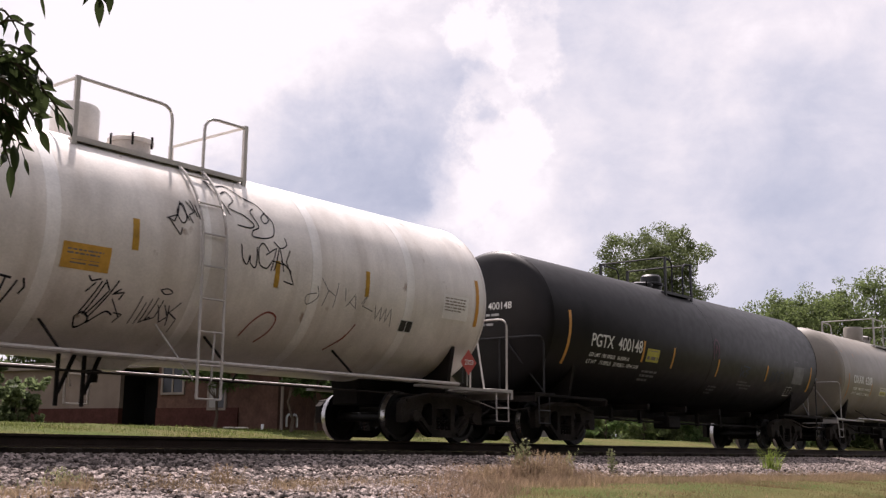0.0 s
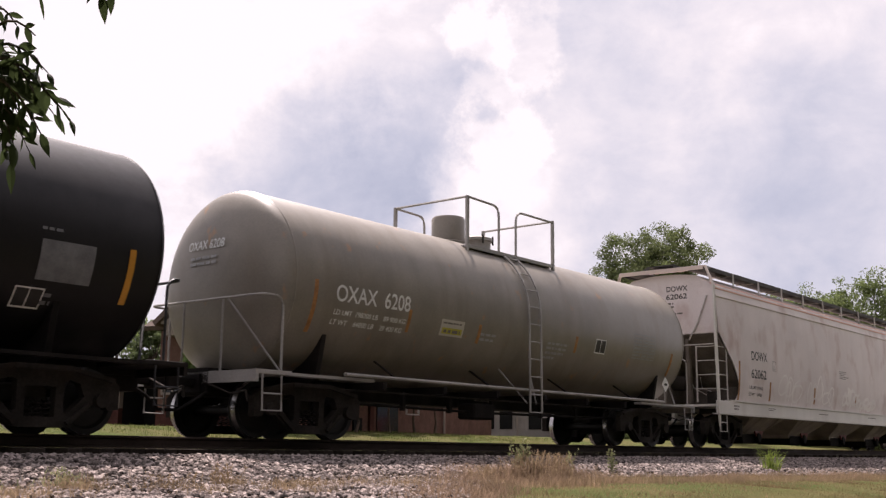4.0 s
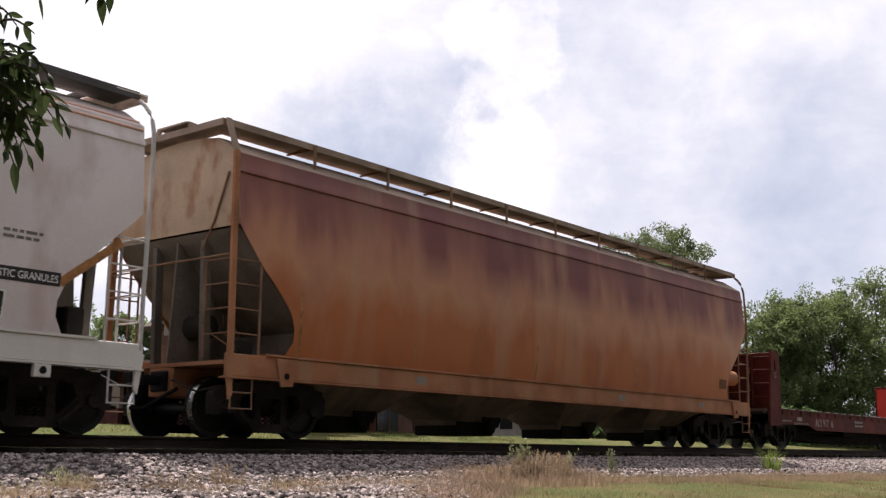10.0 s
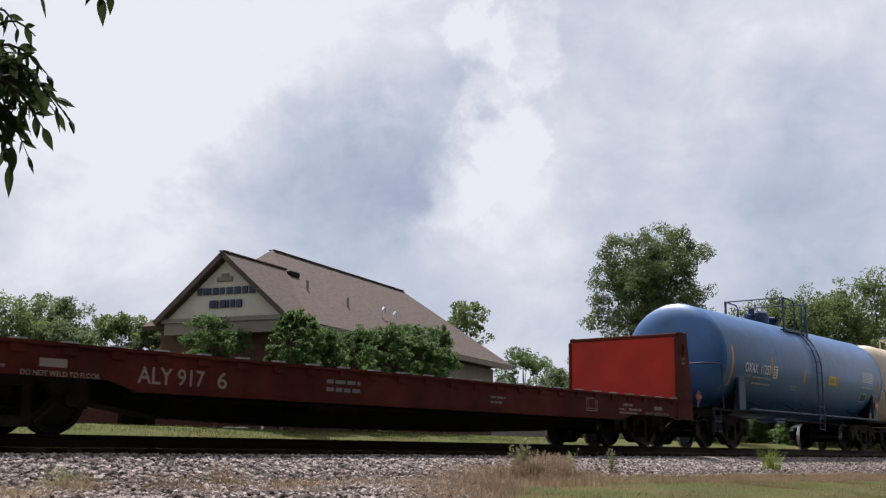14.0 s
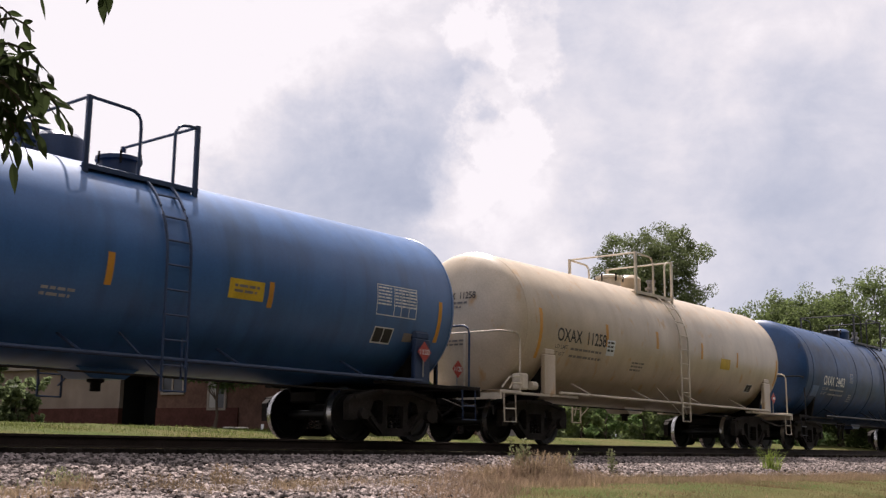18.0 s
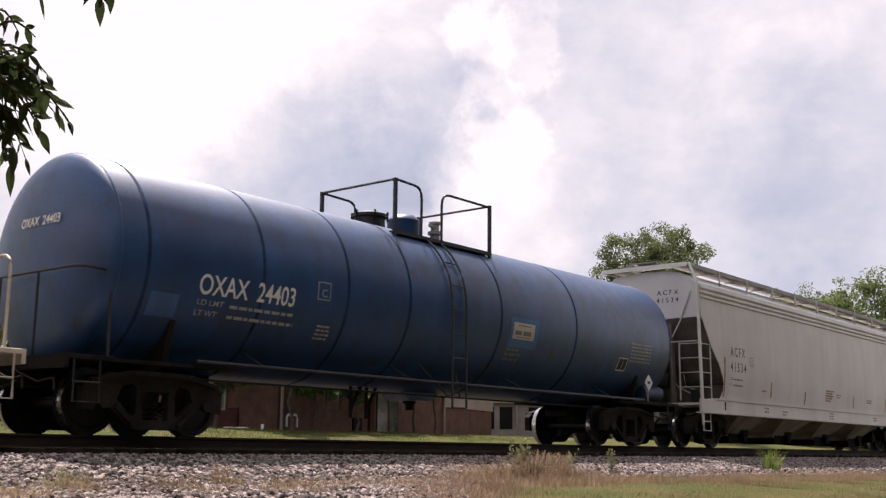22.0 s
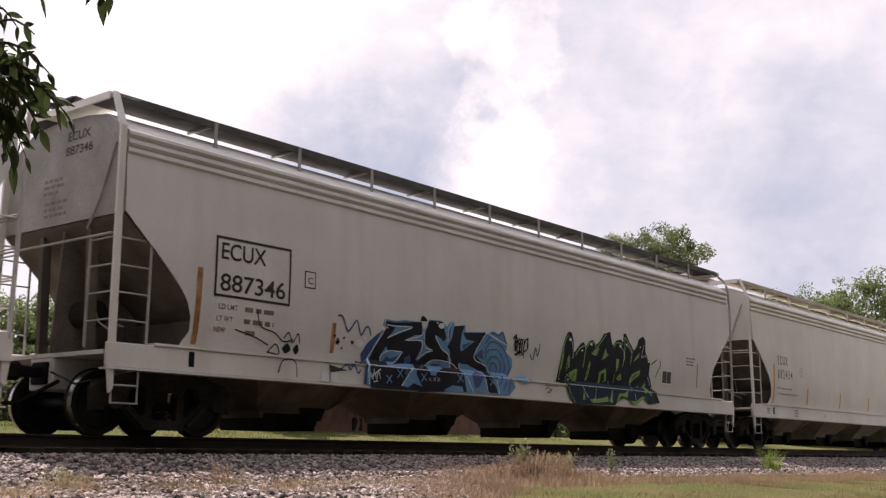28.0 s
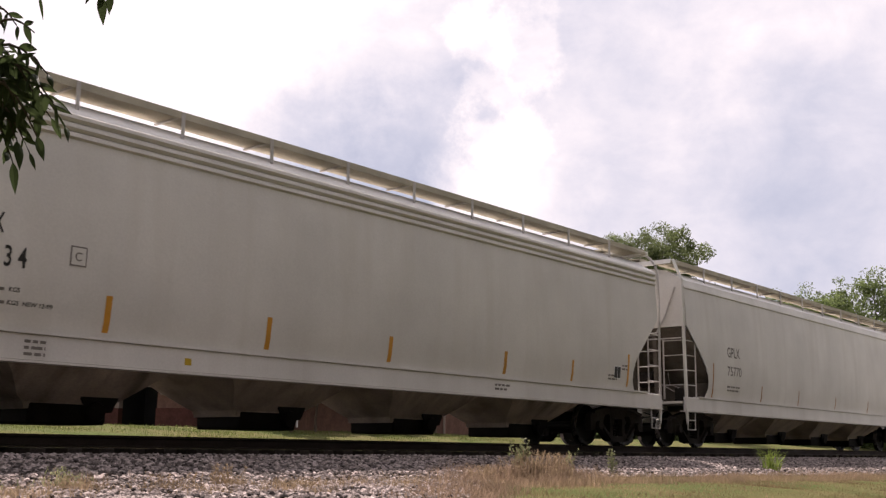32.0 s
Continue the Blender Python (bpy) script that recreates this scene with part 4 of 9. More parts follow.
        if saddle_mat is not M["grime"]:
            for y in (-1, 1):
                zt = zc - 0.50
                bm = box(bmesh.new(), sx - 0.22, sx + 0.22, min(y * 1.40, y * 1.5), max(y * 1.40, y * 1.5), 1.02, zt - 0.15, 0.02)
                box(bm, sx - 0.22, sx + 0.22, min(y * 1.2, y * 1.49), max(y * 1.2, y * 1.49), zt - 0.18, zt, 0.05)
                part("saddle_plate", bm, saddle_mat, car)
        if end_rails[s]:
            x = ex(0.12)
            xi = ex(leg[s])
            h, up = rail_h, rail_h - 0.2
            if leg[s] <= 0.3:   # legs at the corners: one plain hoop across the end
                pts = [(xi, -1.45, 1.03)] + arc((xi, -1.45, up), (xi, -1.25, h), (xi, -1.45, h), 5) + arc((xi, 1.25, h), (xi, 1.45, up), (xi, 1.45, h), 5) + [(xi, 1.45, 1.03)]
            else:               # legs at the platform's inner edge: the rail runs along the side, then across the end
                pts = [(xi, -1.45, 1.03)] + arc((xi, -1.45, up), (ex(leg[s] - 0.2), -1.45, h), (xi, -1.45, h), 5) + arc((ex(0.28), -1.45, h), (x, -1.2, h), (x, -1.45, h), 4) + \
                      arc((x, 1.2, h), (ex(0.28), 1.45, h), (x, 1.45, h), 4) + arc((ex(leg[s] - 0.2), 1.45, h), (xi, 1.45, up), (xi, 1.45, h), 5) + [(xi, 1.45, 1.03)]
            bm = tube(bmesh.new(), pts, 0.021, 8)
            tube(bm, [(x, -0.5, 1.03), (x, -0.5, rail_h)], 0.02, 6)
            tube(bm, [(x, 0.5, 1.03), (x, 0.5, rail_h)], 0.02, 6)
            if brace:
                tube(bm, [(x, -0.6, rail_h), (ex(0.7), -1.3, 1.03)], 0.02, 6)
            part("end_handrail", bm, pipe, car)
        for y in (-1, 1):
            bm = tube(bmesh.new(), [(ex(0.15), y * 1.48, 0.98), (ex(0.15), y * 1.5, 0.42), (ex(0.55), y * 1.5, 0.42), (ex(0.55), y * 1.48, 0.98)], 0.018, 6)
            tube(bm, [(ex(0.15), y * 1.5, 0.68), (ex(0.55), y * 1.5, 0.68)], 0.015, 6)
            part("stirrup_step", bm, pipe, car)
    if centre_sill:
        part("underframe", box(bmesh.new(), 2.6, L - 2.6, -0.30, 0.30, 0.72, 1.02, 0.02), M["grime"], car)
        for k in range(6):
            x = 3.2 + (L - 6.4) * k / 5
            part("cross_bearer", box(bmesh.new(), x - 0.05, x + 0.05, -1.3, 1.3, 0.88, 1.02), M["grime"], car)
        part("brake_cylinder", box(bmesh.new(), L * 0.42, L * 0.42 + 0.7, -0.95, -0.5, 0.46, 0.78, 0.04), M["grime"], car)
        for x in (4.2, 5.6, 7.0, 8.8, 10.2):
            part("rod_hanger", box(bmesh.new(), x, x + 0.08, -0.84, -0.76, 0.56, 0.9), M["grime"], car)
        bm = tube(bmesh.new(), [(3.0, -0.8, 0.64), (L * 0.45, -0.8, 0.60), (L - 3.0, -0.8, 0.64)], 0.03, 6)
        part("brake_rigging", bm, M["grime"], car)
    # running handrail along both sides with struts to the tank
    if handrail:
        for y in (-1, 1):
            bm = tube(bmesh.new(), [(saddles[0] + 0.3, y * 1.56, rail_z + 0.05), (L - saddles[1] - 0.1, y * 1.56, rail_z + 0.05)], 0.032, 8)
            part("side_handrail", bm, pipe, car)
            for x in strut_at or [saddles[0] + 1.6 + (L - saddles[0] - saddles[1] - 3.2) * k / 3 for k in range(4)]:
                bm = tube(bmesh.new(), [(x, y * 1.56, rail_z + 0.05), (x - 0.05, y * R * 0.66, zc - R * 0.745)], 0.02, 6)
                part("handrail_strut", bm, strut_mat or pipe, car)
            # pipe train line low down
        bm = tube(bmesh.new(), [(1.0, -0.95, 0.86), (L - 1.0, -0.95, 0.86)], 0.018, 6)
        part("train_line_pipe", bm, M["truck"], car)
    # top platform: decks on both sides, four corner posts, rails with a gap for the ladder
    zt = zc + R
    zs = zc + math.sqrt(R * R - 0.98 ** 2)
    zr = zt + rail_up
    px = plat0
    for y in (-1, 1):
        bm = box(bmesh.new(), plat0, plat1, min(y * 0.55, y * 0.96), max(y * 0.55, y * 0.96), zs + 0.08, zs + 0.11)
        box(bm, plat0 - 0.05, plat1 + 0.05, min(y * 0.96, y * 1.0), max(y * 0.96, y * 1.0), zs + 0.05, zs + 0.12)
        part("platform_deck", bm, pipe, car)
        for x, wd in ((plat0, 0.075), (plat1, 0.075)):
            bm = bar(bmesh.new(), (x, y * 0.98, zs - 0.12), (x, y * 0.98, zr), wd, 0.05)
            part("platform_post", bm, pipe, car)
        e = ladder_x if y < 0 else plat0 + 1.13
        bm = tube(bmesh.new(), [(plat0, y * 0.98, zr - 0.02)] + arc((e - 0.38, y * 0.98, zr - 0.04), (e - 0.16, y * 0.98, zr - 0.28), (e - 0.16, y * 0.98, zr - 0.04), 4) + [(e - 0.16, y * 0.98, zs + 0.1)], 0.026, 8)
        part("platform_rail", bm, pipe, car)
        if y < 0:
            e = ladder_x + 0.46
            bm = tube(bmesh.new(), [(plat1, y * 0.98, zr - 0.04)] + arc((e + 0.25, y * 0.98, zr - 0.04), (e, y * 0.98, zr - 0.28), (e, y * 0.98, zr - 0.04), 4) + [(e, y * 0.98, zs + 0.1)], 0.026, 8)
            part("platform_rail", bm, pipe, car)
    for x in (plat0, plat1):
        bm = tube(bmesh.new(), [(x, -0.98, zr - 0.02), (x, 0.98, zr - 0.02)], 0.024, 6)
        part("platform_cross_rail", bm, pipe, car)
    bm = bmesh.new()
    if dome == "cap":
        lathe(bm, [(-0.1, 0.42), (0.0, 0.42), (0.02, 0.36), (0.50, 0.36), (0.55, 0.33), (0.55, 0.0)], (px + 0.6, 0, zt + 0.0), "z", 24)
    elif dome == "round":
        lathe(bm, [(-0.1, 0.40), (0.22, 0.40), (0.30, 0.38), (0.38, 0.28), (0.42, 0.0)], (px + 0.15, 0, zt + 0.0), "z", 24)
    elif dome == "low":
        lathe(bm, [(-0.1, 0.30), (0.10, 0.30), (0.12, 0.34), (0.18, 0.34), (0.20, 0.29), (0.36, 0.28), (0.42, 0.22), (0.44, 0.0)], (px + 1.02, 0, zt), "z", 24)
    else:
        lathe(bm, [(-0.1, 0.33), (0.26, 0.33), (0.30, 0.345), (0.33, 0.33), (0.41, 0.24), (0.45, 0.0)], (px + 1.35, 0, zt - 0.02), "z", 24)
    part("valve_bonnet", bm, skin if dome not in ("round", "low") else pipe, car)
    mx = {"cap": px + 1.6, "round": px + 1.2, "drum": px + 0.35, "low": px + 0.38}[dome]
    low = 0.16 if dome == "low" else 0.0
    bm = lathe(bmesh.new(), [(-0.1, 0.31), (0.18, 0.31), (0.18, 0.36), (0.24, 0.36), (0.24, 0.33), (0.29, 0.22), (0.30, 0.0)], (mx, 0, zt - low), "z", 20)
    part("manway", bm, pipe, car)
    for k in range(6):
        a = k * math.tau / 6
        bm = tube(bmesh.new(), [(mx + 0.36 * math.cos(a), 0.36 * math.sin(a), zt + 0.1 - low), (mx + 0.36 * math.cos(a), 0.36 * math.sin(a), zt + 0.29 - low)], 0.02, 6)
        part("manway_bolt", bm, M["grime"], car)
    if dome == "drum":
        bm = lathe(bmesh.new(), [(-0.1, 0.10), (0.10, 0.10), (0.10, 0.15), (0.16, 0.15), (0.18, 0.09), (0.30, 0.09), (0.32, 0.13), (0.36, 0.13), (0.38, 0.0)], (px + 1.95, -0.35, zt - 0.04), "z", 14)
        tube(bm, [(px + 1.95, -0.35, zt + 0.2), (px + 1.72, -0.40, zt + 0.22)], 0.04, 8)
        part("outlet_valve", bm, M["hatch"], car)
    if dome == "round":
        bm = lathe(bmesh.new(), [(-0.1, 0.13), (0.12, 0.13), (0.14, 0.17), (0.2, 0.17), (0.22, 0.1), (0.4, 0.1), (0.42, 0.0)], (px - 0.45, -0.1, zt), "z", 14)
        part("relief_valve", bm, pipe, car)
    # ladders hung from the platform down both sides
    for y in (-1, 1) if ladder else ():
        bm = bmesh.new()
        sides = []
        for x in (ladder_x, ladder_x + ladder_w):
            a0 = math.acos(1.0 / (R + 0.05))
            pts = [(x, y * (R + 0.05) * math.cos(a), zc + (R + 0.05) * math.sin(a)) for a in (a0 * (1 - k / 8) for k in range(9))]
            pts = [(x, y * 0.97, zs + 0.12)] + pts + [(x, y * (R + 0.06), ladder_foot)]
            sides.append(pts)
            tube(bm, pts, 0.022, 6)
        part("ladder_rail", bm, pipe, car)

        def at(pts, z):
            for a, b in zip(pts, pts[1:]):
                if b[2] <= z <= a[2]:
                    t = (a[2] - z) / max(a[2] - b[2], 1e-6)
                    return tuple(a[i] + (b[i] - a[i]) * t for i in range(3))
            return pts[-1]
        z = ladder_foot
        while z < zt - 0.3:
            bm = tube(bmesh.new(), [at(sides[0], z), at(sides[1], z)], 0.016, 6)
            part("rung", bm, pipe, car)
            z += rung_gap
        for d in (-0.3, 0.25):
            bm = tube(bmesh.new(), [(ladder_x + 0.2 + d * 0.6, y * 1.57, 0.8), (ladder_x + 0.2 + d * 2, y * R * 0.72, zc - R * 0.69)], 0.016, 6)
            part("ladder_brace", bm, pipe, car)
    # bottom outlet and brake gear under the tank
    zb = zc - R
    bm = plate(bmesh.new(), [(L / 2 - 0.55, zb + 0.03), (L / 2 + 0.55, zb + 0.03), (L / 2 + 0.3, zb - 0.13), (L / 2 - 0.3, zb - 0.13)], -0.3, 0.3)
    part("sump", bm, skin, car)
    bm = lathe(bmesh.new(), [(0, 0.0), (0, 0.08), (0.12, 0.08), (0.14, 0.13), (0.2, 0.13)], (L / 2, 0, zb - 0.31), "z", 14)
    part("bottom_outlet", bm, M["grime"], car)
    if guard_x:
        for x in (guard_x, guard_x + 0.42):
            bm = bar(bmesh.new(), (x, -0.35, 0.40), (x, -0.35, zc - math.sqrt(R * R - 0.1225) + 0.02), 0.05, 0.04)
            bar(bm, (x + 0.02, -0.35, 0.58), (x + 0.26, -0.35, zc - math.sqrt(R * R - 0.1225) + 0.02), 0.05, 0.04)
            part("brake_hanger", bm, M["grime"], car)
    trucks(car, L, *inset)
    coupler(car, 0.0, -1)
    coupler(car, L, 1)
    return car, wrap, wrap_head


# ---------------------------------------------------------------- ground and track
GROUND_LINE = [(-400, -2.2), (-60, -1.9), (-14.5, -1.75), (-10, -1.25), (-8, -0.92), (-6.9, -0.76), (-5.5, -0.68), (-4.4, -0.62), (-3.9, -0.53), (-2.6, -0.37), (-1.75, -0.30), (-1.2, -0.29),
               (1.2, -0.29), (1.75, -0.30), (2.8, -0.40), (4.2, -0.34), (7, 0.15), (10, 0.40), (16, 0.52), (30, 0.62), (60, 0.5), (1500, 0.3)]


def ground_z(x, y):
    for (a, za), (b, zb) in zip(GROUND_LINE, GROUND_LINE[1:]):
        if a <= y <= b:
            return za + (zb - za) * (y - a) / (b - a) - (0.010 * min(max(x - 18, 0), 40) if y < -3.0 else 0.0) * min(1.0, (-3.0 - y) / 2.0 if y < -3 else 0)
    return 0.0


def ground():
    xs = [-1500, -200, -60, -20] + [k * 0.5 for k in range(0, 120)] + [65, 75, 90, 120, 200, 500, 1500]
    ys = [y for y, _ in GROUND_LINE]
    ys = sorted(set(ys + [-9 + 0.35 * k for k in range(14)] + [3.5, 5, 6, 8, 12, 20, 90, 200, 600]))
    verts = [(x, y, ground_z(x, y) + (0.03 * noise.noise((x * 0.9, y * 0.9, 0)) if abs(y) > 4 and y > -20 else 0.0)) for x in xs for y in ys]
    n = len(ys)
    faces = [(i * n + j, (i + 1) * n + j, (i + 1) * n + j + 1, i * n + j + 1) for i in range(len(xs) - 1) for j in range(n - 1)]
    me = bpy.data.meshes.new("ground")
    me.from_pydata(verts, [], faces)
    me.materials.append(M["ground"])
    for p in me.polygons:
        p.use_smooth = True
    return tagged(new("ground", me), "mown grass, dry brown beside the railway track", "ground", kind="structure")


ground()


def toe(x):
    """How far the stone spreads towards the camera: a wide gravelly apron at the left, a plain shoulder further on."""
    return -6.9 if x < 9.3 else -4.35 if x > 13.3 else -6.9 + 2.55 * (x - 9.3) / 4


BED = [(-6.9, -0.70), (-5.5, -0.645), (-4.35, -0.585), (-3.9, -0.49), (-3.2, -0.41), (-2.5, -0.335), (-1.8, -0.275), (-1.3, -0.26), (1.3, -0.26), (1.8, -0.27), (2.8, -0.36), (3.6, -0.42)]


def ballast_bed():
    """The stone shoulder that carries the track, a shade above the ground sheet."""
    xs = [-60, -10] + [k * 0.4 for k in range(0, 160)] + [80, 120, 300]
    verts = []
    for x in xs:
        for y, z in BED:
            yy = max(y, toe(x) + 0.02 * (y + 6.9)) if y < 0 else y
            zz = float(np.interp(yy, [b[0] for b in BED], [b[1] for b in BED]))
            verts.append((x, yy, zz - (0.14 if y == BED[0][0] else 0.0) + ground_z(x, yy) - ground_z(0, yy) + 0.018 * noise.noise((x * 3, y * 3, 2))))
    n = len(BED)
    faces = [(i * n + j, (i + 1) * n + j, (i + 1) * n + j + 1, i * n + j + 1) for i in range(len(xs) - 1) for j in range(n - 1)]
    me = bpy.data.meshes.new("ballast_bed")
    me.from_pydata(verts, [], faces)
    me.materials.append(M["ballast"])
    return tagged(new("ballast_bed", me), "grey crushed-stone track bed", "track bed", kind="structure")


ballast_bed()


def pebbles():
    """Loose ballast stones on the shoulder that faces the camera."""
    rnd = np.random.RandomState(5)
    t = (1 + 5 ** 0.5) / 2
    shape = np.array([(-1, t, 0), (1, t, 0), (-1, -t, 0), (1, -t, 0), (0, -1, t), (0, 1, t), (0, -1, -t), (0, 1, -t), (t, 0, -1), (t, 0, 1), (-t, 0, -1), (-t, 0, 1)]) / 1.9
    tri = np.array([(0, 11, 5), (0, 5, 1), (0, 1, 7), (0, 7, 10), (0, 10, 11), (1, 5, 9), (5, 11, 4), (11, 10, 2), (10, 7, 6), (7, 1, 8),
                    (3, 9, 4), (3, 4, 2), (3, 2, 6), (3, 6, 8), (3, 8, 9), (4, 9, 5), (2, 4, 11), (6, 2, 10), (8, 6, 7), (9, 8, 1)])
    verts, faces = [], []
    for i in range(76000):
        x = 3.5 + 44 * rnd.rand() ** 1.5
        depth = -toe(x) - 1.5
        y = -1.68 - depth * rnd.rand() ** 1.05
        thin = (y + 1.68) / -depth
        if rnd.rand() < (thin - 0.72) * 2.4:
            continue
        r = rnd.choice((0.010, 0.015, 0.021, 0.032)) * rnd.uniform(0.85, 1.15)
        p = shape * rnd.uniform(0.45, 1.45, (12, 3)) * r * np.array([1.2, 1.0, 0.75])
        a = rnd.rand() * 6.28
        c, s = math.cos(a), math.sin(a)
        p = p @ np.array([[c, -s, 0], [s, c, 0], [0, 0, 1]])
        z = float(np.interp(y, [b[0] for b in BED], [b[1] for b in BED]))
        z += ground_z(x, y) - ground_z(0, y)
        faces.append(tri + 12 * len(verts))
        verts.append(p + np.array([x, y, z + r * 0.35]))
    part_raw("ballast_stones", np.concatenate(verts).tolist(), np.concatenate(faces).tolist(), M["stone"], None)


pebbles()
tagged(bpy.data.objects["ballast_stones"], "grey crushed ballast stones beside the rails", "ballast", kind="stuff")


def railway():
    track = thing("railway_track", (0, 0, 0), "single railway track with dark timber ties and rusty rails", "railway track", kind="structure")
    for s in (-1, 1):
        c = s * 0.755
        prof = [(-0.075, -0.178), (0.075, -0.178), (0.075, -0.165), (0.012, -0.145), (0.009, -0.05), (0.036, -0.035), (0.036, -0.012), (0.026, 0.0),
                (-0.026, 0.0), (-0.036, -0.012), (-0.036, -0.035), (-0.009, -0.05), (-0.012, -0.145), (-0.075, -0.165)]
        bm = bmesh.new()
        a = [bm.verts.new((-60, c + y, z)) for y, z in prof]
        b = [bm.verts.new((300, c + y, z)) for y, z in prof]
        for k in range(len(prof)):
            bm.faces.new((a[k], a[(k + 1) % len(prof)], b[(k + 1) % len(prof)], b[k]))
        ob = part("rail", bm, M["rail"], track)
        ob.data.materials.append(M["railhead"])
        for p in ob.data.polygons:
            if p.normal.z > 0.7 and p.center.z > -0.02:
                p.material_index = 1
    bm = box(bmesh.new(), -0.115, 0.115, -1.3, 1.3, -0.36, -0.180, 0.01)
    me = mesh_of("tie", bm, M["tie"])
    rnd = random.Random(3)
    for k in range(220):
        ob = new("tie", me)
        ob.parent = track
        ob.location = (-6 + k * 0.53 + rnd.uniform(-0.03, 0.03), rnd.uniform(-0.05, 0.05), 0)
        ob.rotation_euler = (0, 0, rnd.uniform(-0.02, 0.02))
    return track


railway()


# ---------------------------------------------------------------- clinic and low buildings behind the track
CLINIC = pose(22.49, 10.0, 0.0, 0, 0, 15.5)   # local x along the eaves away from the camera, y across


def slab(bm, pts, thick):
    """A sheet with thickness, from a flat loop."""
    f = bm.faces.new([bm.verts.new(p) for p in pts])
    f.normal_update()
    n = f.normal.copy()
    if n.z < 0:
        n = -n
    g = bmesh.ops.extrude_face_region(bm, geom=[f])
    bmesh.ops.translate(bm, verts=[v for v in g["geom"] if isinstance(v, bmesh.types.BMVert)], vec=-n * thick)
    return bm


def clinic():
    house = thing("clinic_building", (0, 0, 0), "single-storey brick clinic with a cream gable and brown shingle roof", "building")
    house.matrix_world = CLINIC
    # walls with thickness; base of brick, upper band of trim
    bm = box(bmesh.new(), 0.5, 18.6, 0.5, 0.7, 0.2, 3.55)
    part("side_wall", bm, M["brick"], house, "red-brown brick wall")
    bm = box(bmesh.new(), 0.5, 0.7, 0.7, 5.0, 0.2, 3.55)
    part("front_wall", bm, M["brick"], house, "red-brown brick wall")
    bm = box(bmesh.new(), 18.4, 18.6, 0.7, 5.4, 0.2, 3.55)
    box(bm, 6.4, 18.4, 5.2, 5.4, 0.2, 3.55)
    part("back_wall", bm, M["brick"], house)
    bm = box(bmesh.new(), 13.0, 18.66, 0.44, 0.5, 1.6, 3.5)
    part("siding", bm, M["stucco"], house, "tan wall boards under the eave")
    # windows with pale blinds in the front wall, a door and a vent in the long wall
    for y, z0, z1, wd in ((4.4, 1.5, 2.5, 0.9), (2.7, 1.0, 1.9, 0.7)):
        bm = bmesh.new()
        for a, b, c, d in ((y - wd / 2, y + wd / 2, z0, z0 + 0.07), (y - wd / 2, y + wd / 2, z1 - 0.07, z1), (y - wd / 2, y - wd / 2 + 0.07, z0 + 0.07, z1 - 0.07), (y + wd / 2 - 0.07, y + wd / 2, z0 + 0.07, z1 - 0.07), (y - 0.03, y + 0.03, z0 + 0.07, z1 - 0.07)):
            box(bm, 0.43, 0.498, a, b, c, d)
        win = part("window", bm, M["trim"], house)
        part("pane", box(bmesh.new(), 0.455, 0.49, y - wd / 2 + 0.07, y - 0.03, z0 + 0.07, z1 - 0.07), M["window_glass"], win)
        part("pane", box(bmesh.new(), 0.455, 0.49, y + 0.03, y + wd / 2 - 0.07, z0 + 0.07, z1 - 0.07), M["blind" if z0 < 1.2 else "window_glass"], win)
    part("plinth", box(bmesh.new(), 0.44, 0.498, 1.9, 5.0, 0.2, 1.08), M["plinth_brick"], house, "dark brick plinth")
    part("door", box(bmesh.new(), 7.1, 8.8, 0.45, 0.498, 0.3, 2.5), M["window_glass"], house, "dark glass door")
    part("wall_vent", box(bmesh.new(), 5.3, 5.9, 0.43, 0.498, 0.45, 0.92), M["dark_gap"], house)
    part("wall_vent", box(bmesh.new(), 6.45, 6.75, 0.40, 0.498, 0.3, 1.6), M["plinth_brick"], house)
    part("meter_pipe", tube(bmesh.new(), [(0.8, 0.35, 0.5), (0.8, 0.35, 0.8)] + arc((0.8, 0.35, 0.8), (1.1, 0.35, 0.8), (0.95, 0.35, 0.98), 4) + arc((1.1, 0.35, 0.8), (1.4, 0.35, 0.8), (1.25, 0.35, 0.98), 4) + [(1.4, 0.35, 0.5)], 0.035, 8), M["spray_white"], house, "white painted meter pipes")
    for x in (0.58, 13.0):
        part("downspout", tube(bmesh.new(), [(x, 0.40, 0.3), (x, 0.40, 3.5)], 0.05), M["stucco"], house, "pale downspout")
    # porch entablature under the gable
    bm = box(bmesh.new(), 0.05, 0.5, 0.15, 4.55, 3.35, 3.72)
    box(bm, 0.0, 0.55, 0.05, 4.65, 3.72, 3.86)
    part("fascia", bm, M["trim"], house, "taupe fascia boards")
    bm = bmesh.new()
    f = bm.faces.new([bm.verts.new(p) for p in ((0.12, 0.2, 3.86), (0.12, 4.5, 3.86), (0.12, 2.35, 5.66))])
    g = bmesh.ops.extrude_face_region(bm, geom=[f])
    bmesh.ops.translate(bm, verts=[v for v in g["geom"] if isinstance(v, bmesh.types.BMVert)], vec=(0.1, 0, 0))
    part("gable_panel", bm, M["gable"], house, "cream gable panel")
    for y0 in (-0.12, 4.82):
        bm = bmesh.new()
        bar(bm, (0.0, y0, 3.72), (0.0, 2.35, 5.80), 0.16, 0.10)
        part("barge_board", bm, M["trim"], house)
    # sign on the gable: a small emblem and two rows of letters, unreadable in the glare of the sky
    bm = box(bmesh.new(), 0.07, 0.115, 2.05, 2.65, 4.98, 5.14, 0.02)
    box(bm, 0.07, 0.115, 2.2, 2.5, 5.14, 5.24, 0.02)
    part("sign_emblem", bm, M["trim"], house)
    bm = bmesh.new()
    x = 1.22
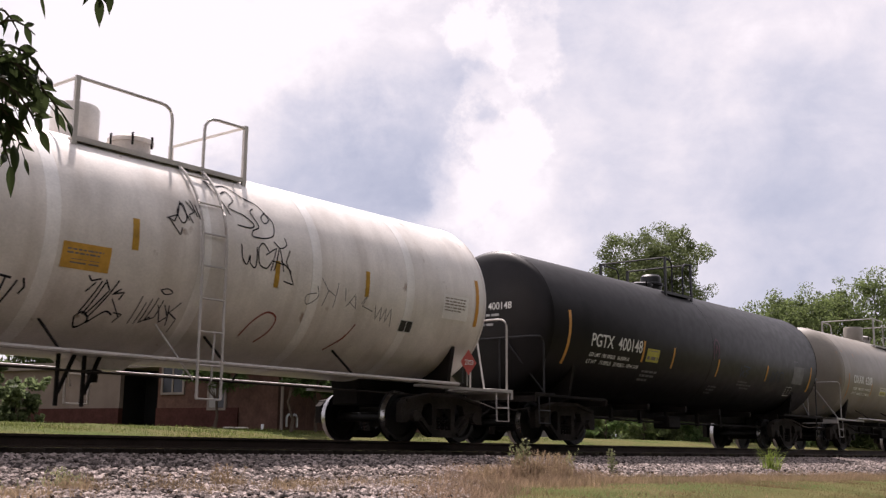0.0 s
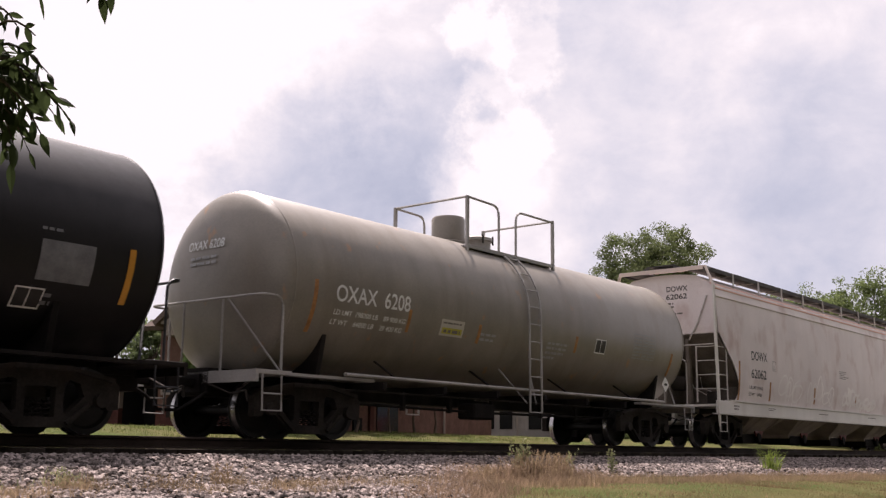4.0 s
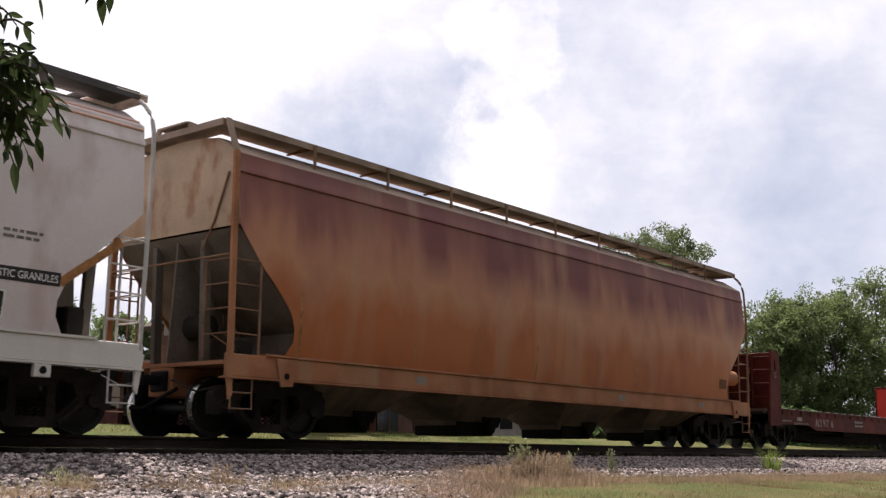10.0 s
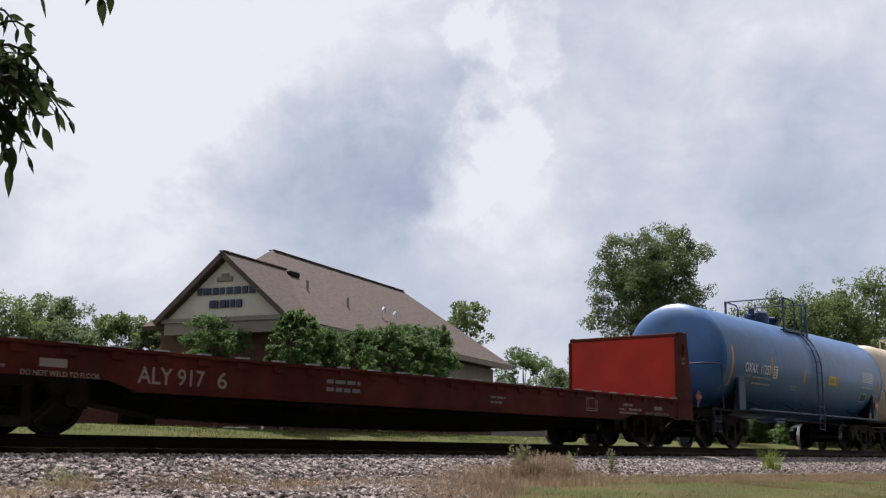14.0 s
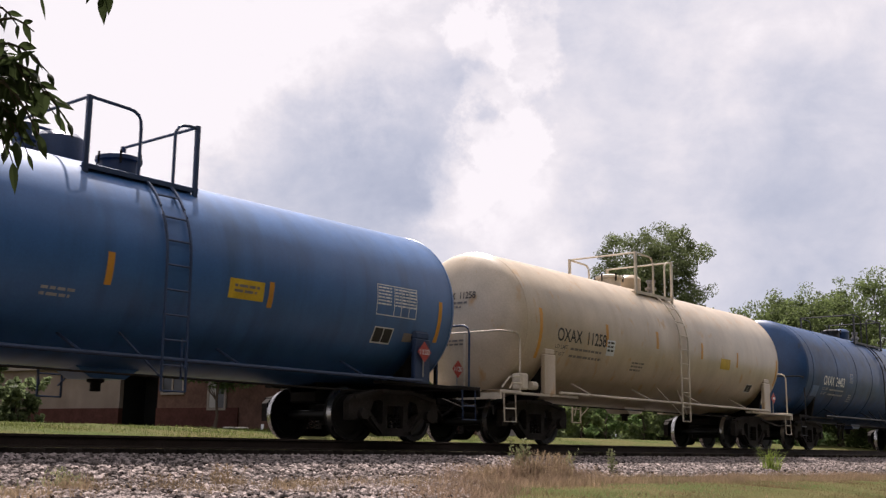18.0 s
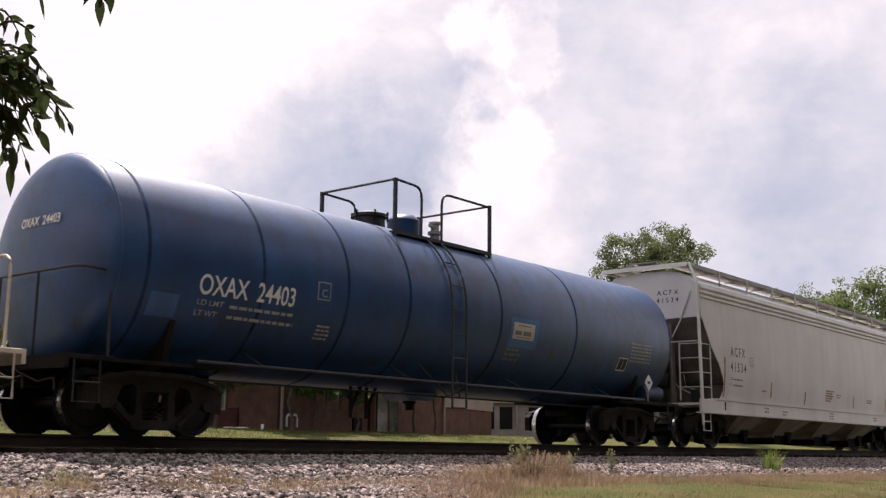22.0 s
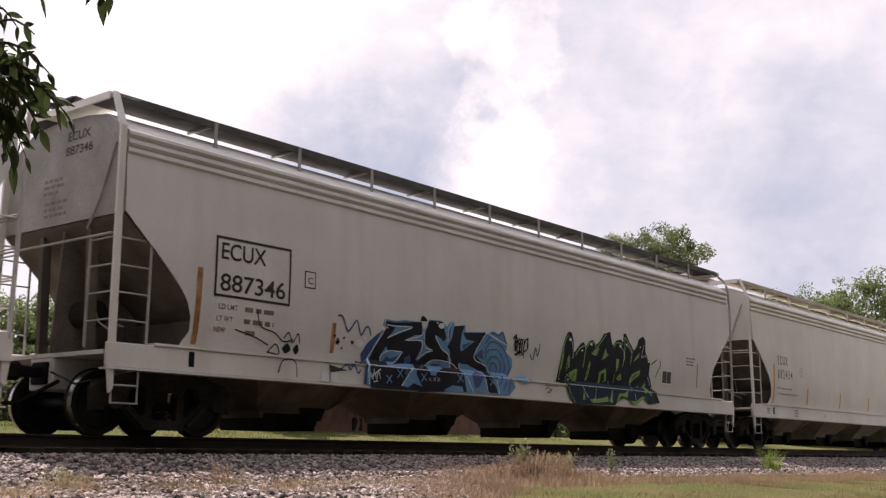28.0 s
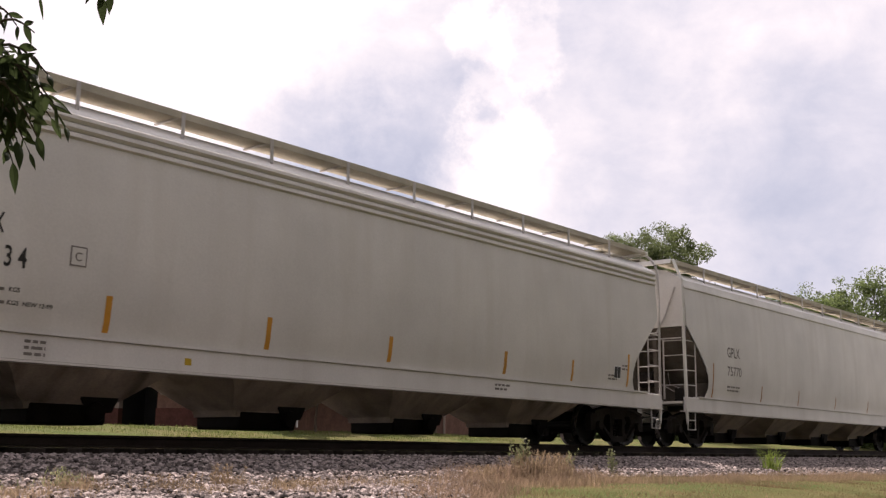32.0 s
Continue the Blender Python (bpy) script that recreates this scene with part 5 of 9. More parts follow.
    for k, wd in enumerate((0.25, 0.25, 0.28, 0.28, 0.22, 0.25, 0.1, 0.22, 0.22)):
        box(bm, 0.06, 0.115, x, x + wd * 0.8, 4.58, 4.80, 0.01)
        x += wd + 0.015
    part("sign_letters", bm, M["sign_blue"], house)
    bm = bmesh.new()
    x = 1.68
    for k, wd in enumerate((0.24, 0.2, 0.1, 0.26, 0.1, 0.24)):
        box(bm, 0.06, 0.115, x, x + wd * 0.85, 4.16, 4.40, 0.01)
        x += wd + 0.02
    part("sign_letters", bm, M["sign_blue"], house)
    # roofs
    def roof_face(name, pts):
        return part(name, slab(bmesh.new(), pts, 0.16), M["shingle"], house)
    roof_face("roof_slope", [(0.4, -0.25, 3.72), (19.3, -0.25, 3.72), (16.3, 4.0, 7.0), (5.3, 4.0, 7.0)])
    roof_face("roof_slope", [(0.4, 5.7, 3.72), (5.3, 4.0, 7.0), (16.3, 4.0, 7.0), (19.3, 5.7, 3.72)])
    roof_face("roof_hip", [(19.3, -0.25, 3.72), (19.3, 5.7, 3.72), (16.3, 4.0, 7.0)])
    roof_face("roof_hip", [(0.4, 5.7, 3.72), (0.4, -0.25, 3.72), (5.3, 4.0, 7.0)])
    roof_face("gable_roof", [(-0.15, 2.35, 5.93), (3.6, 2.35, 5.93), (1.0, -0.18, 3.78), (-0.15, -0.18, 3.78)])
    roof_face("gable_roof", [(-0.15, 2.35, 5.93), (-0.15, 4.88, 3.78), (1.0, 4.88, 3.78), (3.6, 2.35, 5.93)])
    bm = box(bmesh.new(), 0.42, 19.25, -0.27, -0.16, 3.50, 3.70)
    part("eave_board", bm, M["trim"], house)
    # ridge caps
    bm = bar(bmesh.new(), (5.3, 4.0, 6.99), (16.3, 4.0, 6.99), 0.04, 0.25)
    bar(bm, (-0.15, 2.35, 5.92), (3.6, 2.35, 5.92), 0.04, 0.2)
    part("ridge_cap", bm, M["shingle"], house)
    # vents and pipes on the roof
    for x, z, mtl in ((4.1, 5.25, "stucco"), (6.2, 4.9, "stucco"), (8.6, 4.75, "spray_white"), (9.3, 4.65, "spray_white"), (10.4, 4.1, "stucco")):
        y = (z - 3.72) / 3.28 * 4.25 - 0.25
        if mtl == "spray_white":
            bm = tube(bmesh.new(), [(x, y, z), (x, y, z + 0.3)] + arc((x, y, z + 0.3), (x + 0.3, y, z + 0.25), (x + 0.15, y, z + 0.55), 5), 0.04, 8)
        else:
            bm = tube(bmesh.new(), [(x, y, z - 0.05), (x, y, z + 0.32)], 0.05, 8)
        part("roof_vent_pipe", bm, M[mtl], house)
    bm = box(bmesh.new(), 4.0, 4.6, 2.35, 2.75, 5.75, 5.95, 0.03)
    part("roof_vent", bm, M["grime"], house)
    return house


clinic()


def low_building():
    """Low out-building: pale wall, dark open bay, brick to the right."""
    b = thing("low_building", (0, 0, 0), "low building with pale stucco wall and dark open bay", "building")
    b.matrix_world = CLINIC
    bm = box(bmesh.new(), 3.0, 3.2, 8.62, 16.0, 1.2, 2.6)
    part("stucco_wall", bm, M["wall_stucco"], b, "off-white stucco wall")
    bm = box(bmesh.new(), 2.97, 3.22, 8.62, 16.0, 0.3, 1.2)
    part("plinth", bm, M["plinth_brick"], b, "dark brick plinth")
    bm = box(bmesh.new(), 4.4, 4.6, 4.6, 8.62, 0.3, 2.6)
    box(bm, 3.2, 6.0, 8.62, 8.8, 0.3, 2.6)
    # the bay's shade is put into the near-black wall colour
    part("recess_wall", bm, M["dark_gap"], b)
    bm = box(bmesh.new(), 2.8, 7.0, 4.8, 16.1, 2.6, 2.85)
    part("flat_roof", bm, M["trim"], b)
    return b


low_building()


def far_building():
    """Low grey building across the lawn, beyond the clinic."""
    b = thing("grey_shed", (51.0, 19.6, ground_z(51.0, 19.6)), "low grey shed with dark openings across the lawn", "building")
    b.rotation_euler = (0, 0, radians(-49))
    part("wall", box(bmesh.new(), -5.6, 0.4, -0.1, 0.1, -0.1, 1.9), M["far_wall"], b)
    part("side_wall", box(bmesh.new(), 0.2, 0.4, 0.1, 4.0, -0.1, 1.9), M["far_wall"], b)
    part("roof", box(bmesh.new(), -5.9, 0.7, -0.4, 4.2, 1.9, 2.05), M["trim"], b)
    for x in (-3.6, -2.6, -1.0):
        part("opening", box(bmesh.new(), x, x + 0.7, -0.14, -0.104, 0.5, 1.7), M["dark_gap"], b)
    for x in (-4.3, -1.7, 0.1):
        part("post", box(bmesh.new(), x, x + 0.1, -0.3, -0.2, -0.1, 1.9), M["trim"], b)


far_building()


def street_bits():
    """Kerb, bollard and a mailbox-sized cabinet in the grass behind the track."""
    k = new("parking_stop", mesh_of("parking_stop", box(bmesh.new(), -0.35, 0.35, -0.07, 0.07, 0, 0.055, 0.02), M["gable"]))
    k.matrix_world = pose(20.5, 9.75, ground_z(20.5, 9.75), 0, 0, -40)
    tagged(k, "white concrete parking stop in the grass", "parking stop")
    m = new("white_marker_post", mesh_of("white_marker_post", tube(bmesh.new(), [(0, 0, 0), (0, 0, 0.16)], 0.04), M["spray_white"]))
    m.location = (21.35, 9.6, ground_z(21.35, 9.6))
    tagged(m, "short white marker post in the grass", "post")


street_bits()


# ---------------------------------------------------------------- trees
def leaves(rnd, centres, radii, count, size, aspect=0.55, droop=0.25):
    """Many small leaf blades scattered through clumps; gives verts and faces."""
    centres, radii = np.array(centres), np.array(radii)
    wts = radii ** 2
    pick = rnd.choice(len(centres), count, p=wts / wts.sum())
    d = rnd.normal(size=(count, 3))
    d /= np.linalg.norm(d, axis=1)[:, None]
    p = centres[pick] + d * (radii[pick] * rnd.rand(count) ** 0.42)[:, None] * np.array([1, 1, 0.8])
    a = rnd.normal(size=(count, 3))
    a[:, 2] -= droop
    a /= np.linalg.norm(a, axis=1)[:, None]
    b = np.cross(a, rnd.normal(size=(count, 3)))
    b /= np.linalg.norm(b, axis=1)[:, None]
    s = size * rnd.uniform(0.6, 1.3, count)[:, None]
    v = np.stack([p - a * s, p + b * s * aspect, p + a * s, p - b * s * aspect], 1).reshape(-1, 3)
    f = np.arange(count * 4).reshape(-1, 4)
    return v.tolist(), f.tolist()


def tree(name, label, x, y, height, crown, trunk_r, seed, count, size, material="leaf", crown_from=0.3, lobes=26, spread=None, openness=1.0, group="", clumps=9, top_heavy=False):
    """Tapered trunk, forking limbs and a crown of leaf clumps with gaps."""
    rnd = np.random.RandomState(seed)
    t = thing(name, (x, y, ground_z(x, y)), label, "tree" if "shrub" not in name else "shrub", group)
    centres, radii = [], []
    bm = bmesh.new()
    top = height * 0.8
    lean = rnd.uniform(-0.03, 0.03, 2)
    trunk = [(lean[0] * k * top / 6 + 0.08 * rnd.randn() * (k > 0), lean[1] * k * top / 6, top * k / 6 - 0.1) for k in range(7)]
    tube(bm, trunk, [trunk_r * (1.25 if k == 0 else 1 - k * 0.145) for k in range(7)], 8)
    part("trunk", bm, M["bark"], t)
    z0 = height * crown_from
    for k in range(lobes):
        u = rnd.rand()
        z = z0 + (height - z0) * u * 0.94
        prof = float(np.interp(u, (0, 0.2, 0.42, 0.75, 1.0), (0.42, 0.66, 0.97, 1.0, 0.66))) if top_heavy else math.sin(math.pi * min(max(0.10 + 0.86 * u, 0), 1)) ** 0.6
        a = rnd.rand() * math.tau
        rr = crown * prof * rnd.uniform(0.08 if top_heavy else 0.35, 1.0)
        c = (rr * math.cos(a), rr * math.sin(a), z)
        centres.append(c)
        radii.append(crown * rnd.uniform(0.22, 0.42) * openness)
        if k % 4 == 0:
            base = trunk[min(5, max(1, int(6 * (z * 0.72) / top)))]
            mid = ((base[0] + c[0]) / 2, (base[1] + c[1]) / 2, (base[2] + c[2]) / 2 + 0.2)
            bm = tube(bmesh.new(), [base, mid, c], [trunk_r * 0.28, trunk_r * 0.16, trunk_r * 0.04], 6)
            part("limb", bm, M["bark"], t)
    # every limb ends in a spray of small clumps, so the outline stays ragged and open
    small, size_of = [], []
    for c, r in zip(centres, radii):
        for k in range(clumps):
            d = Vector(rnd.normal(size=3)).normalized() * r * rnd.uniform(0.35, 1.0)
            small.append((c[0] + d.x, c[1] + d.y, c[2] + d.z * 0.75))
            size_of.append(r * rnd.uniform(0.22, 0.46))
    v, f = leaves(rnd, small, size_of, count, size)
    part_raw("crown", v, f, M[material], t)
    return t


tree("tree", "tall leafy tree standing alone behind the track", 53.8, 14.3, 11.6, 3.55, 0.28, 19, 125000, 0.066, "leaf_tree", 0.03, 175, top_heavy=True)
for i, (x, y, h, c, m) in enumerate([(62.0, 15.6, 7.6, 3.0, "leaf_dark"), (64.0, 13.0, 8.2, 3.2, "leaf"), (66.0, 11.4, 9.2, 3.3, "leaf"), (67.5, 9.2, 9.8, 3.4, "leaf"), (70.0, 7.4, 10.8, 3.6, "leaf"), (76.0, 6.6, 12.0, 4.0, "leaf"), (69.0, 12.5, 8.8, 3.2, "leaf_dark")]):
    tree("tree", "dense green roadside tree" if m == "leaf_dark" else "airy green tree with pale leaves", x, y, h, c, 0.2, 21 + i, 36000, 0.08, m, 0.04, 70, openness=1.15, group="trees beyond the track")
for i, (x, y, h, c, m) in enumerate([(57.5, 25.5, 5.6, 2.4, "leaf_shrub"), (60.0, 22.8, 5.0, 2.3, "leaf_dark"), (62.5, 22.4, 5.6, 2.4, "leaf_dark"), (64.5, 20.0, 5.2, 2.4, "leaf_shrub"), (55.5, 22.0, 4.2, 2.2, "leaf_dark")]):
    tree("tree", "small spreading tree beyond the clinic", x, y, h, c, 0.12, 31 + i, 15000, 0.075, m, 0.02, 50, openness=1.1, group="trees beyond the track")
tree("tree", "thin tree showing over the clinic roof", 50.5, 25.0, 8.0, 1.9, 0.12, 37, 6000, 0.09, "leaf", 0.3, 34, group="trees beyond the track")
for i, (x, y, h, c) in enumerate([(28.5, 36.5, 6.4, 2.8), (31.5, 37.5, 6.9, 2.8), (35.0, 37.0, 6.4, 2.6), (33.8, 32.0, 5.6, 1.5), (35.2, 30.8, 5.4, 1.4), (26.0, 38.0, 6.8, 2.8), (15.0, 31.0, 5.6, 2.4), (18.5, 33.0, 5.9, 2.6), (22.5, 35.5, 6.2, 2.6), (30.0, 34.0, 5.4, 2.2), (24.0, 34.0, 5.2, 2.2)]):
    tree("tree", "dark green tree in a row beyond the low building", x, y, h, c, 0.18, 41 + i, 16000, 0.085, "leaf_dark" if i % 2 else "leaf", 0.03, 54, group="trees behind the low building")
# the tree over the camera, and an unseen wood added behind it to block skylight
tree("shade_tree", "broad shade tree with low hanging branches", -2.2, -13.6, 9.5, 4.2, 0.3, 101, 5200, 0.26, "leaf_wood", 0.42, 46)
for i, (x, y, h, c) in enumerate([(-14, -19, 13, 5), (-5, -24, 14, 5.5), (4, -26, 14, 5.5), (13, -26, 13, 5.5), (22, -25, 14, 5.5), (31, -24, 13, 5.5), (40, -23, 13, 5.5), (-20, -9, 12, 4.5)]):
    tree("tree", "tall unseen tree added across from the train to block skylight", x, y, h, c, 0.3, 111 + i, 3600, 0.42, "leaf_wood", 0.04, 40, openness=1.2, group="wood across from the train")
for i, (x, y, h, c) in enumerate([(6, -22, 15, 6.0), (15, -18.5, 16, 6.0), (24, -18.5, 15, 6.0), (33, -18.0, 15, 6.0), (-11, -17.5, 14, 5.0)]):
    tree("tree", "broad unseen tree added across from the train to block skylight", x, y, h, c, 0.35, 131 + i, 6000, 0.42, "leaf_wood", 0.35, 60, openness=1.2, group="wood across from the train")
def far_wood():
    """A far belt of trees and hedges that closes the view behind the track."""
    rnd = np.random.RandomState(77)
    centres, radii = [], []
    for k in range(340):
        u = rnd.rand()
        x = 44 + 110 * u
        y = 30 - 12 * u + rnd.uniform(-2, 2)
        centres.append((x, y, ground_z(x, y) + rnd.uniform(0.2, 2.6 + 1.6 * u)))
        radii.append(rnd.uniform(0.9, 1.7))
    for k in range(200):
        u = rnd.rand()
        x = -10 + 40 * u
        y = 48 - 6 * u + rnd.uniform(-2, 2)
        centres.append((x, y, ground_z(x, y) + rnd.uniform(0.2, 4.5)))
        radii.append(rnd.uniform(1.0, 1.8))
    for k in range(420):
        u = rnd.rand()
        x = 30 + 125 * u
        y = 33 - 15 * u + rnd.uniform(-1.5, 1.5)
        centres.append((x, y, ground_z(x, y) + rnd.uniform(-0.1, 1.1)))
        radii.append(rnd.uniform(0.9, 1.4))
    v, f = leaves(rnd, centres, radii, 80000, 0.16)
    ob = part_raw("far_hedge", v, f, M["leaf_dark"], None)
    tagged(ob, "far belt of green trees and hedges", "hedge", kind="stuff")


far_wood()
# shrubs before the clinic's long wall
for i, (x, y, h, c) in enumerate([(20.9, 11.2, 3.3, 1.15), (21.7, 8.8, 3.5, 0.85), (23.3, 9.4, 3.1, 0.95), (25.3, 9.7, 3.3, 1.05), (27.7, 10.4, 3.6, 1.05), (29.6, 10.9, 3.9, 1.05), (31.3, 11.4, 4.0, 1.0)]):
    tree("flowering_shrub", "tall green shrub on bare stems beside the clinic wall", x, y, h, c, 0.05, 61 + i, 9000, 0.05, "leaf_shrub", 0.36, 40, group="shrubs by the clinic")
tree("shrub", "round dark green shrub at the wall", 17.55, 17.3, 1.9, 1.15, 0.05, 81, 4200, 0.09, "leaf_dark", 0.02, 26)
tree("shrub", "low dark green shrub at the foot of the wall", 17.8, 16.7, 1.1, 0.85, 0.04, 82, 2600, 0.08, "leaf_dark", 0.0, 20)
for i, (x, y, h, c) in enumerate([(43.0, 12.4, 2.1, 1.2), (46.0, 12.8, 2.2, 1.3), (49.0, 12.5, 2.2, 1.4), (52.0, 11.0, 2.0, 1.4), (56.0, 11.0, 2.3, 1.5), (60.0, 9.0, 2.3, 1.6)]):
    tree("shrub", "low green bush in the hedge behind the track", x, y, h, c, 0.05, 91 + i, 2200, 0.10, "leaf_shrub" if i % 2 else "leaf", 0.02, 20, group="hedge behind the track")


# ---------------------------------------------------------------- weeds beside the ballast
def blades(name, label, category, spots, count, height, spread, material, seed, lean=0.35, width=0.006, kind=""):
    """Grass or weed blades, each a thin bent strip."""
    rnd = np.random.RandomState(seed)
    verts, faces = [], []
    for k in range(count):
        sx, sy, rx, ry, hh = spots[rnd.randint(len(spots))]
        x, y = sx + rnd.randn() * rx, sy + rnd.randn() * ry
        h = height * hh * rnd.uniform(0.4, 1.15)
        a = rnd.rand() * 6.28
        l = lean * h * rnd.rand()
        dx, dy = math.cos(a) * l, math.sin(a) * l
        b = rnd.rand() * 6.28
        wx, wy = math.cos(b) * width, math.sin(b) * width
        z = ground_z(x, y) - 0.02
        n = len(verts)
        verts += [(x - wx, y - wy, z), (x + wx, y + wy, z), (x + dx * 0.4 + wx * 0.7, y + dy * 0.4 + wy * 0.7, z + h * 0.6), (x + dx * 0.4 - wx * 0.7, y + dy * 0.4 - wy * 0.7, z + h * 0.6), (x + dx, y + dy, z + h)]
        faces += [(n, n + 1, n + 2, n + 3), (n + 3, n + 2, n + 4)]
    ob = part_raw(name, verts, faces, M[material], None)
    return tagged(ob, label, category, kind=kind)


def stalks(name, label, spots, count, height, material, seed, lean=0.5, tuft=7, bit=0.022, category="weed", kind="stuff"):
    """Dry weeds: thin bent stalks that carry small leaves and seed heads towards the top."""
    rnd = np.random.RandomState(seed)
    verts, faces = [], []
    for k in range(count):
        sx, sy, rx, ry, hh = spots[rnd.randint(len(spots))]
        x, y = sx + rnd.randn() * rx, sy + rnd.randn() * ry
        h = height * hh * rnd.uniform(0.35, 1.1)
        a = rnd.rand() * 6.28
        l = lean * h * rnd.rand()
        z = ground_z(x, y) + 0.01
        b = rnd.rand() * 6.28
        w = np.array([math.cos(b), math.sin(b), 0]) * 0.0028
        line = [np.array([x + math.cos(a) * l * u * u, y + math.sin(a) * l * u * u, z + h * u]) for u in (0, 0.4, 0.75, 1.0)]
        n = len(verts)
        for p in line:
            verts += [tuple(p - w), tuple(p + w)]
        faces += [(n + 2 * i, n + 2 * i + 1, n + 2 * i + 3, n + 2 * i + 2) for i in range(3)]
        for j in range(tuft):
            u = 1 - 0.75 * rnd.rand() ** 1.4
            i = min(2, int(u * 3))
            p = line[i] + (line[i + 1] - line[i]) * (u * 3 - i if u < 1 else 1)
            d = rnd.normal(size=3)
            d[2] = abs(d[2]) * 0.8 + 0.2
            d *= bit * rnd.uniform(0.5, 1.4) / np.linalg.norm(d)
            e = np.cross(d, rnd.normal(size=3))
            e *= 0.28 * np.linalg.norm(d) / np.linalg.norm(e)
            n = len(verts)
            verts += [tuple(p), tuple(p + d * 0.5 + e), tuple(p + d), tuple(p + d * 0.5 - e)]
            faces += [(n, n + 1, n + 2, n + 3)]
    ob = part_raw(name, verts, faces, M[material], None)
    return tagged(ob, label, category, kind=kind)


SCATTER = random.Random(12)
blades("dry_grass", "thin dry brown grass along the foot of the ballast", "grass", [(SCATTER.uniform(12, 36), -SCATTER.uniform(4.6, 5.5), SCATTER.uniform(0.2, 0.8), SCATTER.uniform(0.08, 0.25), SCATTER.uniform(0.5, 1.2)) for k in range(80)], 16000, 0.17, 1, "weed_dry", 7, 0.9, 0.003, "stuff")
blades("red_grass", "low reddish dry grass along the foot of the ballast", "grass", [(SCATTER.uniform(12.5, 38), -SCATTER.uniform(4.5, 5.2), SCATTER.uniform(0.2, 0.9), SCATTER.uniform(0.06, 0.2), SCATTER.uniform(0.4, 1.3)) for k in range(80)], 10500, 0.17, 1, "weed_red", 9, 0.9, 0.003, "stuff")
blades("apron_grass", "sparse dry grass among the stones", "grass", [(4.2, -4.5, 0.25, 0.18, 1.2), (5.4, -4.6, 0.35, 0.2, 0.9), (6.4, -4.45, 0.14, 0.12, 1.5), (7.3, -4.8, 0.35, 0.12, 1.0), (8.4, -4.45, 0.12, 0.1, 1.2), (9.2, -4.95, 0.4, 0.1, 0.8), (10.6, -5.1, 0.4, 0.12, 0.6), (12.0, -5.0, 0.5, 0.2, 0.8)] + [(10.5 + 0.5 * k, toe(10.5 + 0.5 * k) + 0.05, 0.35, 0.2, 0.9) for k in range(14)] + [(SCATTER.uniform(3.5, 12.5), -SCATTER.uniform(4.35, 5.6), SCATTER.uniform(0.1, 0.4), SCATTER.uniform(0.05, 0.2), SCATTER.uniform(0.4, 1.3)) for k in range(34)], 15000, 0.15, 1, "weed_dry", 12, 0.9, 0.003, "stuff")
blades("green_grass", "short mown grass beside the track", "grass", [(SCATTER.uniform(10.5, 38), -SCATTER.uniform(5.0, 9.0), SCATTER.uniform(0.3, 1.2), SCATTER.uniform(0.2, 0.7), SCATTER.uniform(0.5, 1.2)) for k in range(90)], 30000, 0.06, 1, "grass", 8, 0.8, 0.005, "stuff")
blades("straw_grass", "straw-coloured tips in the mown grass", "grass", [(SCATTER.uniform(10.0, 38), -SCATTER.uniform(4.9, 8.0), SCATTER.uniform(0.3, 1.0), SCATTER.uniform(0.15, 0.5), SCATTER.uniform(0.5, 1.2)) for k in range(70)], 14000, 0.08, 1, "weed_dry", 14, 0.9, 0.003, "stuff")

blades("lawn_grass", "uneven green grass between the track and the clinic", "grass", [(SCATTER.uniform(8, 34), SCATTER.uniform(4.2, 10.0), SCATTER.uniform(0.3, 1.2), SCATTER.uniform(0.2, 0.7), SCATTER.uniform(0.4, 1.3)) for k in range(120)], 26000, 0.10, 1, "lawn", 18, 0.8, 0.006, "stuff")
blades("toe_grass", "brown dry grass where the stones meet the lawn", "grass", [(x, toe(x) + SCATTER.uniform(-0.5, 0.5), 0.3, 0.22, SCATTER.uniform(0.5, 1.3)) for x in (9.2 + 0.09 * k for k in range(60))], 8000, 0.19, 1, "weed_red", 33, 0.9, 0.003, "stuff")


# ---------------------------------------------------------------- the train
V = 6.33            # speed in metres a second
CARS = []
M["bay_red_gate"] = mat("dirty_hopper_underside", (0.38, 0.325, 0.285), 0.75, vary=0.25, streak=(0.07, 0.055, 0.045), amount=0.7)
# brown grime of the slope sheets, darkened further for the shade under the end
M["slope"] = mat("grimy_shaded_slope_sheet", (0.135, 0.115, 0.098), 0.8, vary=0.3, streak=(0.06, 0.05, 0.042), amount=0.6)
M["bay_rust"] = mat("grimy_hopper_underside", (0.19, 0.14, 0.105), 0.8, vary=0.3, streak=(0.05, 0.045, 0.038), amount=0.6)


def words(bm, gap):
    """Splits a line of letters into its words, wherever the space between two letters is wider than gap."""
    spans = [max(v.co[i] for v in bm.verts) - min(v.co[i] for v in bm.verts) for i in (0, 1)]
    axis = 0 if spans[0] >= spans[1] else 1
    ends = sorted((min(v.co[axis] for v in f.verts), max(v.co[axis] for v in f.verts)) for f in bm.faces)
    cuts, reach = [], ends[0][1]
    for a, b in ends[1:]:
        if a > reach + gap:
            cuts.append((a + reach) / 2)
        reach = max(reach, b)
    groups = {}
    for f in bm.faces:
        groups.setdefault(sum(f.calc_center_median()[axis] > c for c in cuts), []).append(f)
    for faces in groups.values():
        out, made = bmesh.new(), {}
        for f in faces:
            for v in f.verts:
                if v not in made:
                    made[v] = out.verts.new(v.co)
            out.faces.new([made[v] for v in f.verts])
        yield out


